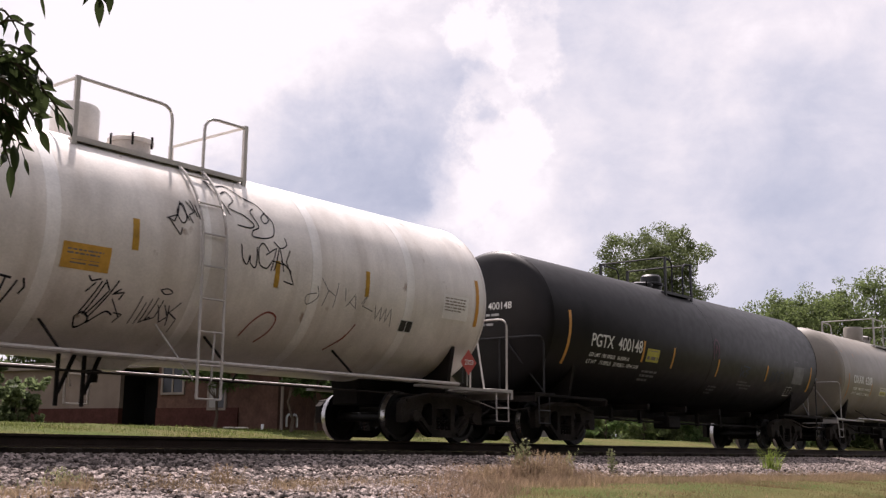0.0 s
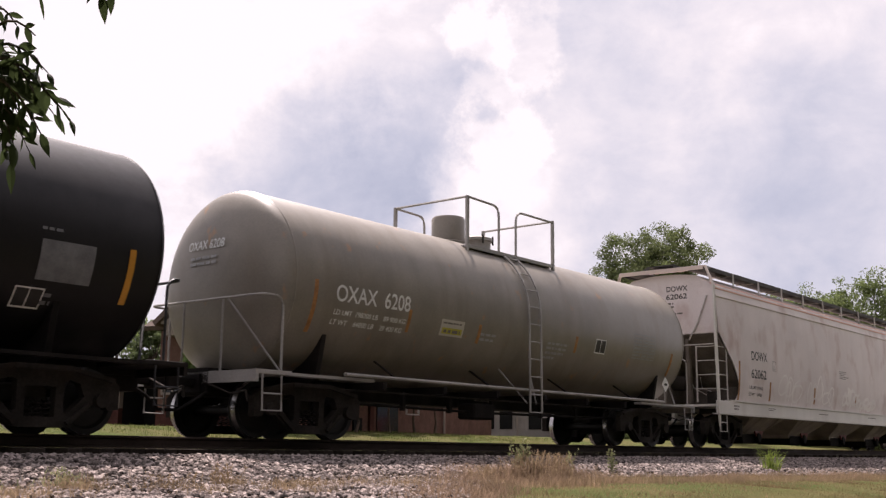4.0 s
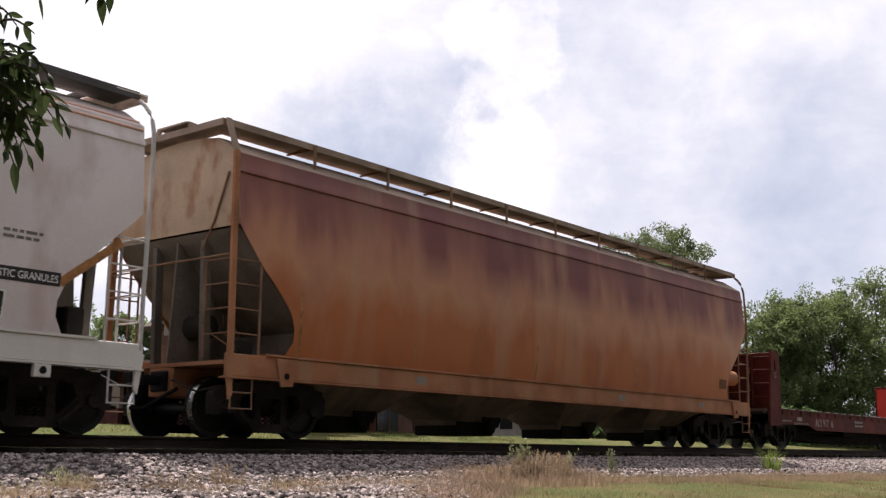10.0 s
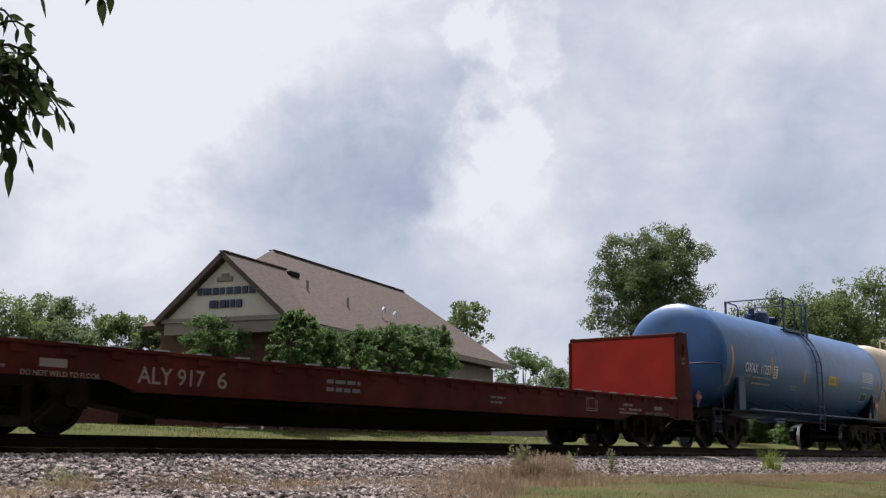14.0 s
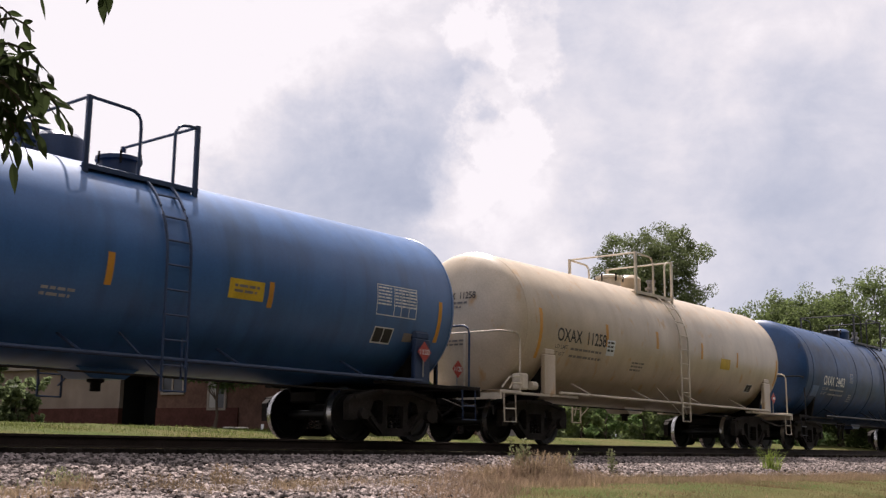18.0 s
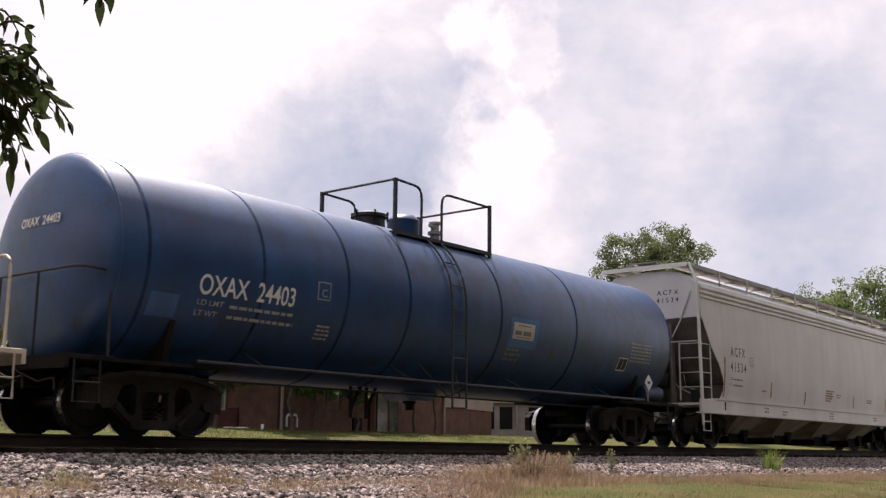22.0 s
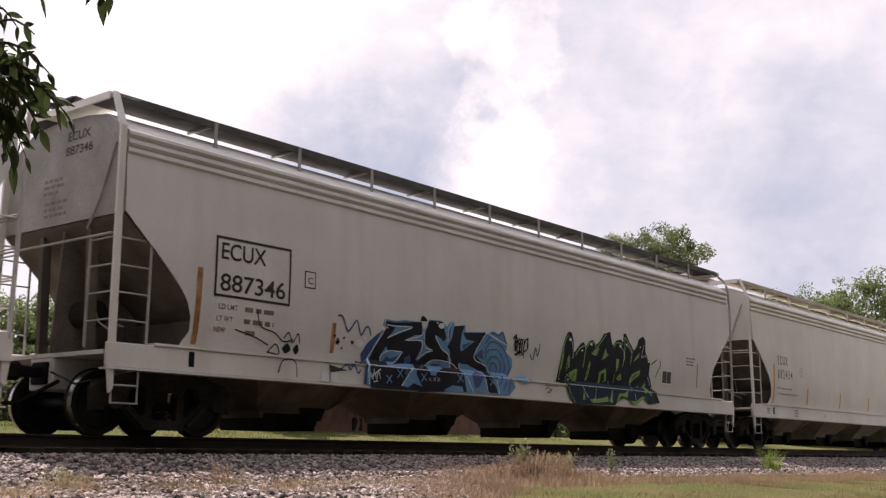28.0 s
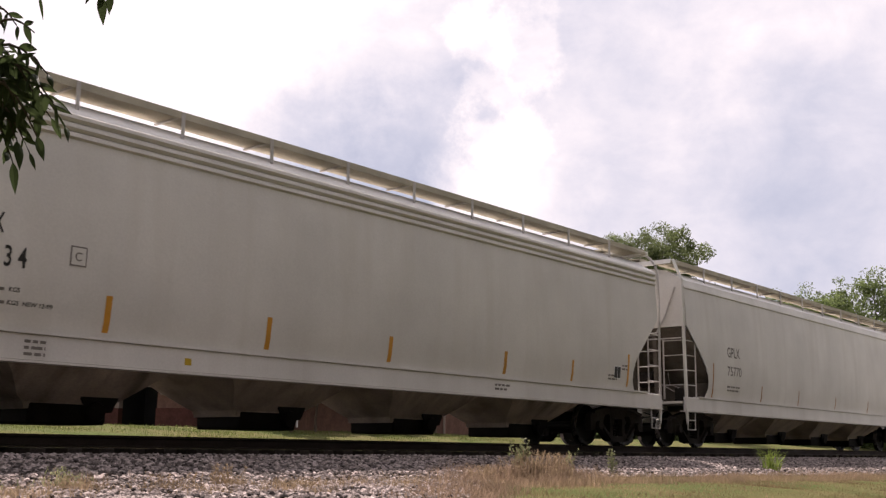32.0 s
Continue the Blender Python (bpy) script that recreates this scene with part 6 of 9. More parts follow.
def write(car, wrap, text, x0, x1, z0, z1, ink, slant=0.0):
    for bm in words(lettering(text, x0, x1, z0, z1, wrap, slant), (z1 - z0) * 0.32):
        part("lettering", bm, M[ink], car, "stencilled reporting mark")


def moved(wrap, d, dz=0.0):
    return lambda x, z, l: wrap(x + d, z + dz, l)


def stripes(car, wrap, items, ink="orange"):
    for x, z0, z1, w in items:
        part("reflector_stripe", patch(bmesh.new(), x, x + w, z0, z1, wrap), M[ink], car)


def fine_print(car, wrap, items, ink):
    for x, z, widths, h in items:
        part("small_print", small_print(bmesh.new(), x, z, widths, h, wrap), M[ink], car)


def limits(car, wrap, x, z, step, h, ink, f=1.0):
    """Load and empty weight lines: the words can be read, the figures cannot."""
    for k, (word, w, rest) in enumerate((("LD LMT", 0.5, 1.3), ("LT WT", 0.42, 1.35))):
        write(car, wrap, word, x, x + w * f, z - k * step, z - k * step + h, ink)
        fine_print(car, wrap, [(x + 0.62 * f, z - k * step, (rest * f,), h * 0.72)], ink)


def placard(car, x, y, z, r=0.17, text="", paint="placard"):
    bm = bmesh.new()
    bm.faces.new([bm.verts.new((x + dx, y, z + dz)) for dx, dz in ((-r, 0), (0, -r), (r, 0), (0, r))])
    bmesh.ops.solidify(bm, geom=bm.faces[:], thickness=0.006)
    p = part("placard", bm, M[paint], car, "red diamond placard" if paint == "placard" else "white diamond placard")
    if text:
        part("placard_number", lettering(text, x - 0.13, x + 0.13, z - 0.05, z + 0.05, lambda a, b, l: Vector((a, y - 0.004 - l, b))), M["white_ink"], p)
    else:
        part("placard_mark", box(bmesh.new(), x - 0.07, x + 0.07, y - 0.012, y - 0.008, z - 0.03, z + 0.03), M["white_ink" if paint == "placard" else "black_ink"], p)
    bm = tube(bmesh.new(), [(x, y + 0.03, z - 0.45), (x, y + 0.03, z + 0.1)], 0.015, 6)
    part("placard_holder", bm, M["grey_pipe"], car)


def table_grid(car, wrap, x0, x1, z0, z1, columns, ink):
    """Stencilled test table: thin frame and column lines, rows of print too small to read."""
    bm = bmesh.new()
    w = x1 - x0
    for z in (z0, z1 - 0.014):
        patch(bm, x0, x1, z, z + 0.014, wrap, 0.006, 1)
    for x in (x0, x1 - 0.014, *(x0 + w * c for c in columns)):
        patch(bm, x, x + 0.014, z0 + 0.014, z1 - 0.014, wrap, 0.006, 5)
    part("test_table", bm, M[ink], car, "white stencilled test table")
    ends = (0.0, *columns, 1.0)
    rows = round((z1 - z0) / 0.085)
    for a, b in zip(ends, ends[1:]):
        fine_print(car, wrap, [(x0 + w * a + 0.03, z1 - 0.07, (w * (b - a) * 0.78,) * rows, 0.036)], ink)


def panel_label(car, wrap, x, z, w=0.5, h=0.42):
    """Dark stencil panel with light print boxes."""
    bm = patch(bmesh.new(), x, x + w, z, z + h, wrap, 0.004)
    p = part("stencil_panel", bm, M["white_ink"], car)
    bm = bmesh.new()
    for a, b in ((0.05, 0.48), (0.52, 0.95)):
        patch(bm, x + w * a, x + w * b, z + h * 0.09, z + h * 0.93, wrap, 0.007, 3)
    part("stencil_box", bm, M["black_ink"], p)


# white tank car with tags, passing at the start
L = 17.4
car, wrap, wh = tank_car("tank_car", "dirty white tank car with black spray-painted tags", 0.7, L, 1.63, 2.72, M["white_tank"], M["white_pipe"], M["grey_pipe"], 0.45, L - 0.62, 7.5, 10.6, 9.31, (1.75, 1.75),
                         "cap", bands=(4.2, 6.9, 9.4, 11.7, 14.05), band_mat=M["band_white"], band_w=0.11, strut_at=(4.4, 7.17, 9.93, 12.69), strut_mat=M["grime"], ladder_w=0.44, rung_gap=0.485, ladder_foot=0.53, guard_x=7.9, saddle_mat=M["grime"], rail_up=0.67, inset=(1.75, 1.75), leg=(0.15, 0.15), rail_h=2.48)
CARS.append((car, 0.7))
stripes(car, wrap, [(8.12, 2.53, 2.98, 0.11), (10.78, 2.33, 2.75, 0.1), (12.86, 2.42, 2.86, 0.1)], "amber")
stripes(car, wrap, [(15.98, 2.2, 3.1, 0.1)], "orange")
part("hazard_sticker", patch(bmesh.new(), 7.08, 7.82, 2.16, 2.50, wrap, 0.005, lean=-0.02), M["sticker"], car, "orange-yellow safety sticker")
fine_print(car, wrap, [(7.15, 2.40, (0.55, 0.5), 0.03), (7.22, 2.23, (0.44,), 0.075)], "brown_ink")
part("notice_panel", patch(bmesh.new(), 15.0, 15.75, 2.27, 2.72, wrap, 0.005), M["band_white"], car, "faded white notice")
fine_print(car, wrap, [(15.05, 2.64, (0.62, 0.6, 0.62, 0.6, 0.5), 0.035)], "stucco")
panel_label(car, wrap, 13.9, 1.92, 0.36, 0.22)
placard(car, 15.85, -1.56, 1.5, 0.25, "2303")
def tag(car, wrap, x, z, w, h, n, ink, lw, seed, lift=0.006):
    """A row of loops and hooks, crowded and uneven, no letters; each stroke is its own mark."""
    r = random.Random(seed)
    for k in range(n):
        ww = w / n * r.uniform(1.15, 1.7)
        hh = h * r.uniform(0.7, 1.1)
        ax, az = x + w * k / n + r.uniform(-0.1, 0.1) * w / n, z + r.uniform(-0.1, 0.15) * h
        turn, start, squash = r.choice((-1, 1)), r.uniform(0, 6.28), r.uniform(0.25, 0.6)
        pts = [(ax + ww * (0.5 + (0.2 * q / 6 + squash) * math.cos(start + turn * q * 1.25) * 0.8), az + hh * (0.5 + 0.5 * math.sin(start + turn * q * 1.25 + 0.4) * (1.15 - 0.1 * q))) for q in range(7)]
        pts.append((pts[-1][0] + r.uniform(-0.3, 0.6) * ww, az + hh * r.choice((-0.15, 1.1))))
        part("spray_tag", stroke(bmesh.new(), curl(pts, 5), lw * r.uniform(0.8, 1.25), wrap, lift), M[ink], car, "spray-painted scribble")


def straight(pts, n=5):
    """Extra points along each straight piece, so that it can follow a curved side."""
    out = [(a[0] + (b[0] - a[0]) * k / n, a[1] + (b[1] - a[1]) * k / n) for a, b in zip(pts, pts[1:]) for k in range(n)]
    return out + [pts[-1]]


def graffiti(x, z, w, h, lw, ink, strokes, label="spray-painted scribble"):
    """Letters of a spray-painted tag in a box w by h; True rounds a stroke's corners."""
    for rounded, line in strokes:
        pts = [(x + w * u, z + h * v) for u, v in line]
        part("spray_tag", stroke(bmesh.new(), curl(pts, 6) if rounded else straight(pts), lw, wrap, 0.006), M[ink], car, label)


graffiti(8.70, 2.86, 0.66, 0.56, 0.019, "spray_black", [
    (False, [(0, 0.4), (0.3, 0.55), (0.2, 0.35), (0.05, 0.42), (0.35, 0), (0.4, 0.22)]), (True, [(0.4, 0.85), (0.3, 0.6), (0.42, 0.35), (0.55, 0.5), (0.5, 0.88), (0.4, 0.85)]),
    (False, [(0.3, 0.5), (0.42, 0.95), (0.62, 0.45)]), (False, [(0.6, 1), (0.78, 0.72), (0.62, 0.6), (0.72, 0.4)]), (False, [(0.72, 1.05), (0.86, 0.6)]), (False, [(0.84, 0.95), (0.93, 0.55), (1, 0.95), (0.97, 0.6)])])
graffiti(9.66, 2.96, 1.36, 0.92, 0.021, "spray_black", [
    (True, [(0.0, 1.0), (0.12, 0.94), (0.3, 0.99), (0.47, 0.84), (0.62, 0.76)]), (True, [(0.0, 0.97), (0.1, 0.72), (0.2, 0.42)]),
    (True, [(0.15, 0.8), (0.26, 0.87), (0.31, 0.72), (0.2, 0.56), (0.4, 0.47), (0.53, 0.34), (0.46, 0.26), (0.28, 0.27)]),
    (True, [(0.5, 0.82), (0.66, 0.74), (0.74, 0.6), (0.78, 0.48), (0.7, 0.4), (0.67, 0.5), (0.76, 0.62)]), (True, [(0.58, 0.64), (0.52, 0.55), (0.6, 0.32), (0.5, 0.22), (0.49, 0.12), (0.66, 0.12)]),
    (True, [(0.66, 0.12), (0.8, 0.2), (0.84, 0.42), (0.77, 0.58)]), (True, [(0.8, 0.1), (0.9, 0.0), (1.0, 0.08), (0.98, 0.2)])])
graffiti(10.08, 2.40, 1.12, 0.60, 0.020, "spray_black", [
    (True, [(0, 0.85), (0.02, 0.5), (0.1, 0.35), (0.15, 0.6), (0.16, 0.4), (0.26, 0.32), (0.28, 0.85)]), (True, [(0.5, 0.78), (0.4, 0.98), (0.31, 0.8), (0.33, 0.42), (0.46, 0.34), (0.54, 0.52)]),
    (False, [(0.44, 0.68), (0.64, 0.92), (0.54, 0.28)]), (False, [(0.6, 0.3), (0.7, 0.98), (0.78, 0.32)]), (False, [(0.54, 0.56), (0.82, 0.5)]), (False, [(0.9, 0.92), (0.82, 0.6), (1.0, 0.02), (0.8, 0.08)]), (False, [(0.72, 0.6), (0.93, 0.35)])])
graffiti(7.55, 1.45, 0.64, 0.66, 0.024, "spray_black", [
    (False, [(0, 1), (0.1, 0.9), (0.32, 0.96)]), (False, [(0.04, 0.68), (0.22, 0.88)]), (False, [(0.36, 0.92), (0.1, 0.28)]), (False, [(0.45, 0.9), (0.2, 0.25)]), (False, [(0.44, 0.96), (0.6, 0.76), (0.26, 0.24)]),
    (False, [(0.76, 0.98), (0.64, 0.72), (0.36, 0.2)]), (False, [(0.88, 0.82), (0.7, 0.7), (0.97, 0.76), (0.9, 0.6)]), (True, [(0.05, 0.2), (0.2, 0.3), (0.4, 0.15), (0.2, 0), (0.05, 0.2)]), (True, [(0.4, 0.1), (0.7, 0.35), (0.9, 0.3)])])
graffiti(8.02, 1.51, 1.17, 0.57, 0.018, "spray_black", [
    (True, [(0.62, 0.95), (0.72, 1), (0.8, 0.92), (0.7, 0.86), (0.62, 0.95)]), (False, [(0, 0.6), (0.12, 0.35), (0.2, 0.2)]), (False, [(0.1, 0.3), (0.22, 0.28), (0.15, 0.08)]), (False, [(0.4, 0.75), (0.36, 0.1)]),
    (False, [(0.48, 0.62), (0.44, 0.1)]), (False, [(0.55, 0.72), (0.5, 0.14), (0.62, 0.3)]), (False, [(0.63, 0.76), (0.56, 0.2), (0.68, 0.3), (0.71, 0.72)]), (False, [(0.66, 0.6), (0.78, 0.2), (0.86, 0.35), (0.75, 0.62)]),
    (False, [(0.98, 0.72), (0.86, 0.45), (1, 0.32), (0.98, 0)]), (False, [(0.82, 0.62), (0.9, 0.14)])])
graffiti(11.52, 1.98, 2.15, 0.62, 0.015, "spray_faded", [
    (True, [(0.1, 0.6), (0, 0.5), (0.02, 0.28), (0.12, 0.5), (0.1, 0.78)]), (False, [(0.14, 1), (0.22, 0.7), (0.18, 0.3)]), (False, [(0.2, 0.75), (0.3, 0.6)]), (False, [(0.32, 0.95), (0.3, 0.3)]), (False, [(0.4, 0.85), (0.42, 0.5)]),
    (False, [(0.44, 0.38), (0.52, 0.72), (0.55, 0.35), (0.47, 0.5)]), (False, [(0.6, 0.5), (0.66, 0.76), (0.62, 0.45), (0.75, 0.35)]), (False, [(0.77, 0.52), (0.8, 0.15), (0.84, 0.5), (0.86, 0.12), (0.9, 0.5), (0.92, 0.1), (0.96, 0.5), (1, 0)])], "faded blue-black spray marks")
graffiti(6.22, 1.62, 0.48, 0.36, 0.03, "spray_black", [(False, [(0, 1), (0.06, 0)]), (False, [(0.2, 0.95), (0.55, 0.9)]), (False, [(0.38, 0.9), (0.34, 0.1)]), (False, [(0.74, 0.85), (0.5, 0)]), (False, [(0.9, 0.95), (1, 0.65), (0.9, 0.4)])])
graffiti(10.48, 1.5, 0.56, 0.45, 0.03, "spray_red", [(True, [(0, 0.15), (0.2, 0.65), (0.6, 1), (0.98, 0.85), (0.95, 0.4), (0.65, 0)])], "red spray-painted loop")
graffiti(12.4, 1.5, 0.42, 0.45, 0.028, "spray_red", [(False, [(0, 0), (0.7, 0.5), (1, 1)]), (False, [(0.5, 0.3), (0.75, 0.62)])], "red spray-painted slash")

# black tank car
L = 16.4
car, wrap, wh = tank_car("tank_car", "black tank car with white stencilled marks", 18.9, L, 1.62, 2.63, M["black_tank"], M["black_pipe"], M["grime"], 0.23, L - 0.33, 6.87, 8.35, 7.4, (1.75, 2.07), "low", ladder=False,
                         bands=(8.3,), saddle_mat=M["grime"], centre_sill=True, handrail=False, rail_up=0.70, inset=(1.75, 2.07), flat=0.2, leg=(0.4, 0.4))
CARS.append((car, 18.9))
wrap = moved(wrap, 0.28, -0.02)
write(car, wrap, "PGTX  400148", 1.85, 4.16, 2.20, 2.49, "white_ink")
write(car, wrap, "LD LMT 190 000LB   86200KG", 1.88, 3.66, 1.98, 2.065, "white_ink", 0.1)
write(car, wrap, "LT WT    73 000LB   33100KG  NEW 3-99", 1.86, 4.2, 1.83, 1.915, "white_ink", 0.1)
write(car, wh, "PGTX 400148", -0.45, 0.72, 2.88, 3.04, "white_ink")
fine_print(car, wh, [(-0.35, 2.74, (0.75, 0.75, 0.6), 0.065)], "grey_ink")
stripes(car, wrap, [(4.2, 2.0, 2.5, 0.09), (5.75, 1.95, 2.45, 0.08), (8.35, 1.9, 2.35, 0.08), (11.6, 1.95, 2.4, 0.09), (14.95, 1.8, 2.55, 0.1)])
part("reflector_stripe", patch(bmesh.new(), 0.86, 0.96, 1.75, 2.9, wrap, n=10), M["orange"], car)
part("safety_sticker", patch(bmesh.new(), 4.42, 5.04, 2.03, 2.34, wrap), M["yellow_green"], car, "yellow-green safety sticker")
fine_print(car, lambda x, z, l: wrap(x, z, l + 0.005), [(4.5, 2.28, (0.45,), 0.025), (4.47, 2.08, (0.52,), 0.10)], "brown_ink")
fine_print(car, wrap, [(4.45, 1.78, (0.75, 0.7, 0.5), 0.06), (8.3, 1.62, (0.5, 0.45, 0.35), 0.05), (10.2, 1.75, (0.7, 0.6), 0.05)], "dim_ink")
part("faded_patch", patch(bmesh.new(), 13.62, 14.42, 1.98, 2.5, wrap), M["dim_ink"], car)
part("faded_patch", patch(bmesh.new(), 11.75, 12.5, 1.68, 1.86, wrap), M["black_patch"], car)
fine_print(car, wrap, [(13.6, 2.62, (0.3,), 0.05), (13.65, 1.78, (0.28, 0.3), 0.06), (9.9, 1.83, (0.6, 0.4), 0.05)], "dim_ink")
graffiti(8.02, 2.32, 0.36, 0.55, 0.05, "spray_plum", [(True, [(0.1, 0), (0, 0.6), (0.4, 1), (0.9, 0.7), (0.8, 0.1)]), (True, [(0.3, 0.3), (0.45, 0.7), (0.7, 0.4)])], "faded purple spray loop")
graffiti(9.85, 1.98, 0.62, 0.32, 0.035, "spray_dusk", [(False, [(0, 0.9), (0.1, 0), (0.3, 0.6), (0.4, 0)]), (False, [(0.2, 0.95), (1, 0.85), (0.5, 0.5), (0.9, 0.4), (0.6, 0)])], "faded blue spray letters")
graffiti(12.0, 1.92, 0.9, 0.36, 0.035, "spray_dusk", [(False, [(0, 0), (0.05, 0.9), (0.25, 0.6), (0.1, 0.1)]), (True, [(0.3, 0.1), (0.35, 0.8), (0.5, 0.9), (0.55, 0.2)]), (True, [(0.65, 0.1), (0.65, 0.8), (0.9, 0.9), (1, 0.3)])], "faded blue spray letters")
panel_label(car, wrap, 13.4, 1.62, 0.42, 0.26)

# weathered grey tank car
L = 14.9
car, wrap, wh = tank_car("tank_car", "weathered brown-grey tank car with white stencilled marks", 36.6, L, 1.60, 2.59, M["grey_tank"], M["grey_pipe"], M["grey_pipe"], 0.18, L - 0.23, 5.95, 9.1, 7.2, (1.6, 1.7), "cap",
                         saddle_mat=M["grime"], strut_mat=M["grime"], centre_sill=True, rail_up=0.80, inset=(1.53, 1.93), leg=(0.56, 0.3))
CARS.append((car, 36.6))
wrap = moved(wrap, 0.35, -0.02)
write(car, wrap, "OXAX  6208", 1.27, 3.16, 2.30, 2.58, "white_ink")
write(car, wrap, "LD LMT  198200 LB    89 900 KG", 1.27, 3.10, 2.08, 2.165, "white_ink", 0.1)
write(car, wrap, "LT WT    64800 LB    29 400 KG", 1.25, 3.06, 1.92, 2.005, "white_ink", 0.1)
fine_print(car, wrap, [(5.35, 2.08, (0.5, 0.45), 0.06), (7.7, 2.1, (0.8, 0.75, 0.7, 0.4), 0.06)], "grey_ink")
write(car, wh, "OXAX 6208", -0.6, 0.35, 3.12, 3.28, "white_ink")
fine_print(car, wh, [(-0.5, 2.95, (0.7, 0.7), 0.06)], "grey_ink")
stripes(car, wrap, [(3.15, 1.95, 2.35, 0.08), (5.25, 1.92, 2.28, 0.09), (8.75, 2.0, 2.35, 0.1), (13.2, 1.75, 2.3, 0.1)], "worn_orange")
part("reflector_stripe", patch(bmesh.new(), 0.75, 0.84, 1.75, 2.6, wrap, n=10), M["worn_orange"], car)
part("safety_sticker", patch(bmesh.new(), 4.1, 4.8, 1.98, 2.28, wrap), M["gable"], car, "cream safety sticker with yellow band")
part("sticker_band", patch(bmesh.new(), 4.15, 4.75, 2.02, 2.13, wrap, 0.008), M["yellow_green"], car)
fine_print(car, lambda x, z, l: wrap(x, z, l + 0.006), [(4.2, 2.04, (0.5,), 0.07), (4.15, 2.2, (0.55,), 0.04)], "brown_ink")
panel_label(car, wrap, 9.6, 2.05, 0.45, 0.32)
bm = bmesh.new()
for z in (2.62, 2.06):
    patch(bm, 11.3, 12.35, z, z + 0.02, wrap, 0.006, 1)
for x in (11.3, 11.75, 12.0, 12.33):
    patch(bm, x, x + 0.02, 2.08, 2.62, wrap, 0.006, 5)
part("test_table", bm, M["grey_ink"], car, "faded white stencilled test table")
fine_print(car, wrap, [(11.35, 2.52, (0.35,) * 6, 0.05), (11.8, 2.52, (0.17,) * 6, 0.05), (12.05, 2.52, (0.24,) * 6, 0.05)], "grey_ink")
placard(car, 13.3, -1.52, 1.5, 0.19, paint="white_ink")

# pinkish grey covered hopper
L = 19.7
car, wrap = hopper("covered_hopper", "chalky light-grey covered hopper with rosy stains and dark roof walk", 52.73, L, M["hopper_pink"], M["hopper_light"], M["roof_pale"], M["walk_dark"], M["white_pipe"], ribs=False, gate="red_gate", top=4.62, side_top=4.36)
for y, z in ((1.50, 4.295), (1.45, 4.365), (1.39, 4.43)):
    part("eave_ridge", tube(bmesh.new(), [(0.16, -y, z), (L - 0.16, -y, z)], 0.026, 6), M["salmon"], car)
CARS.append((car, 52.73))
front = lambda y, z, l: Vector((0.15 - l, -y, z))
write(car, wrap, "DOWX", 2.21, 3.31, 2.46, 2.72, "black_ink")
write(car, wrap, "62062", 2.18, 3.23, 1.95, 2.21, "black_ink")
write(car, wrap, "LD LMT  219300", 2.08, 3.0, 1.64, 1.73, "black_ink", 0.12)
write(car, wrap, "LT WT    66700", 2.05, 2.95, 1.45, 1.54, "black_ink", 0.12)
write(car, front, "DOWX", 0.08, 0.72, 4.28, 4.43, "black_ink")
write(car, front, "62062", 0.06, 0.70, 4.06, 4.21, "black_ink")
fine_print(car, front, [(-0.32, 3.92, (0.6, 0.65, 0.6, 0.9), 0.06)], "brown_ink")
stripes(car, wrap, [(1.33, 1.3, 2.38, 0.11), (3.48, 1.35, 1.9, 0.11), (6.98, 1.4, 1.9, 0.12), (10.8, 1.5, 1.9, 0.08), (15.4, 1.35, 1.85, 0.1)], "worn_orange")
fine_print(car, wrap, [(9.3, 2.55, (0.7, 0.6, 0.5, 0.85, 0.6), 0.035), (14.3, 1.8, (0.55, 0.5, 0.45), 0.07), (17.5, 2.5, (0.55, 0.5), 0.05)], "brown_ink")
fine_print(car, wrap, [(15.7, 1.72, (0.9, 0.9, 0.8, 0.7), 0.06)], "grey_ink")
part("class_box", patch(bmesh.new(), 3.70, 3.92, 2.24, 2.52, wrap), M["brown_ink"], car)
part("class_box_inside", patch(bmesh.new(), 3.715, 3.905, 2.255, 2.505, wrap, 0.008), M["hopper_pink"], car)
write(car, lambda x, z, l: wrap(x, z, l + 0.006), "C", 3.77, 3.85, 2.28, 2.37, "brown_ink")
panel_label(car, wrap, 17.0, 1.40, 0.62, 0.36)
part("name_plate", patch(bmesh.new(), 17.25, 18.35, 1.88, 2.06, wrap), M["black_ink"], car)
write(car, lambda x, z, l: wrap(x, z, l + 0.006), "PLASTIC GRANULES", 17.29, 18.31, 1.92, 2.02, "white_ink")
# pale ghosts of scrubbed-off paint
for k, (x, z, w, h, n) in enumerate([(4.2, 1.4, 1.5, 0.75, 3), (6.3, 1.35, 1.3, 0.8, 3), (7.6, 1.45, 1.0, 0.6, 2)]):
    tag(car, wrap, x, z, w, h, n, "pale_spray", 0.055, 60 + k)
tag(car, wrap, 9.6, 1.42, 1.3, 0.5, 4, "pale_spray", 0.11, 66)
tag(car, wrap, 10.9, 1.38, 1.9, 0.36, 5, "pale_spray", 0.10, 67)
sillw = lambda x, z, l: Vector((x, -1.60 - l, z))
part("reflector_stripe", stroke(bmesh.new(), [(18.34, 1.93), (19.23, 2.61)], 0.12, wrap, 0.005), M["worn_orange"], car)
part("jacking_pad", box(bmesh.new(), 18.06, 18.30, -1.63, -1.55, 0.70, 0.872, 0.01), M["hopper_light"], car)
part("pad_hole", lathe(bmesh.new(), [(0, 0.0), (0, 0.05), (0.01, 0.05), (0.01, 0.0)], (18.18, -1.642, 0.79), "y", 12), M["dark_gap"], car)
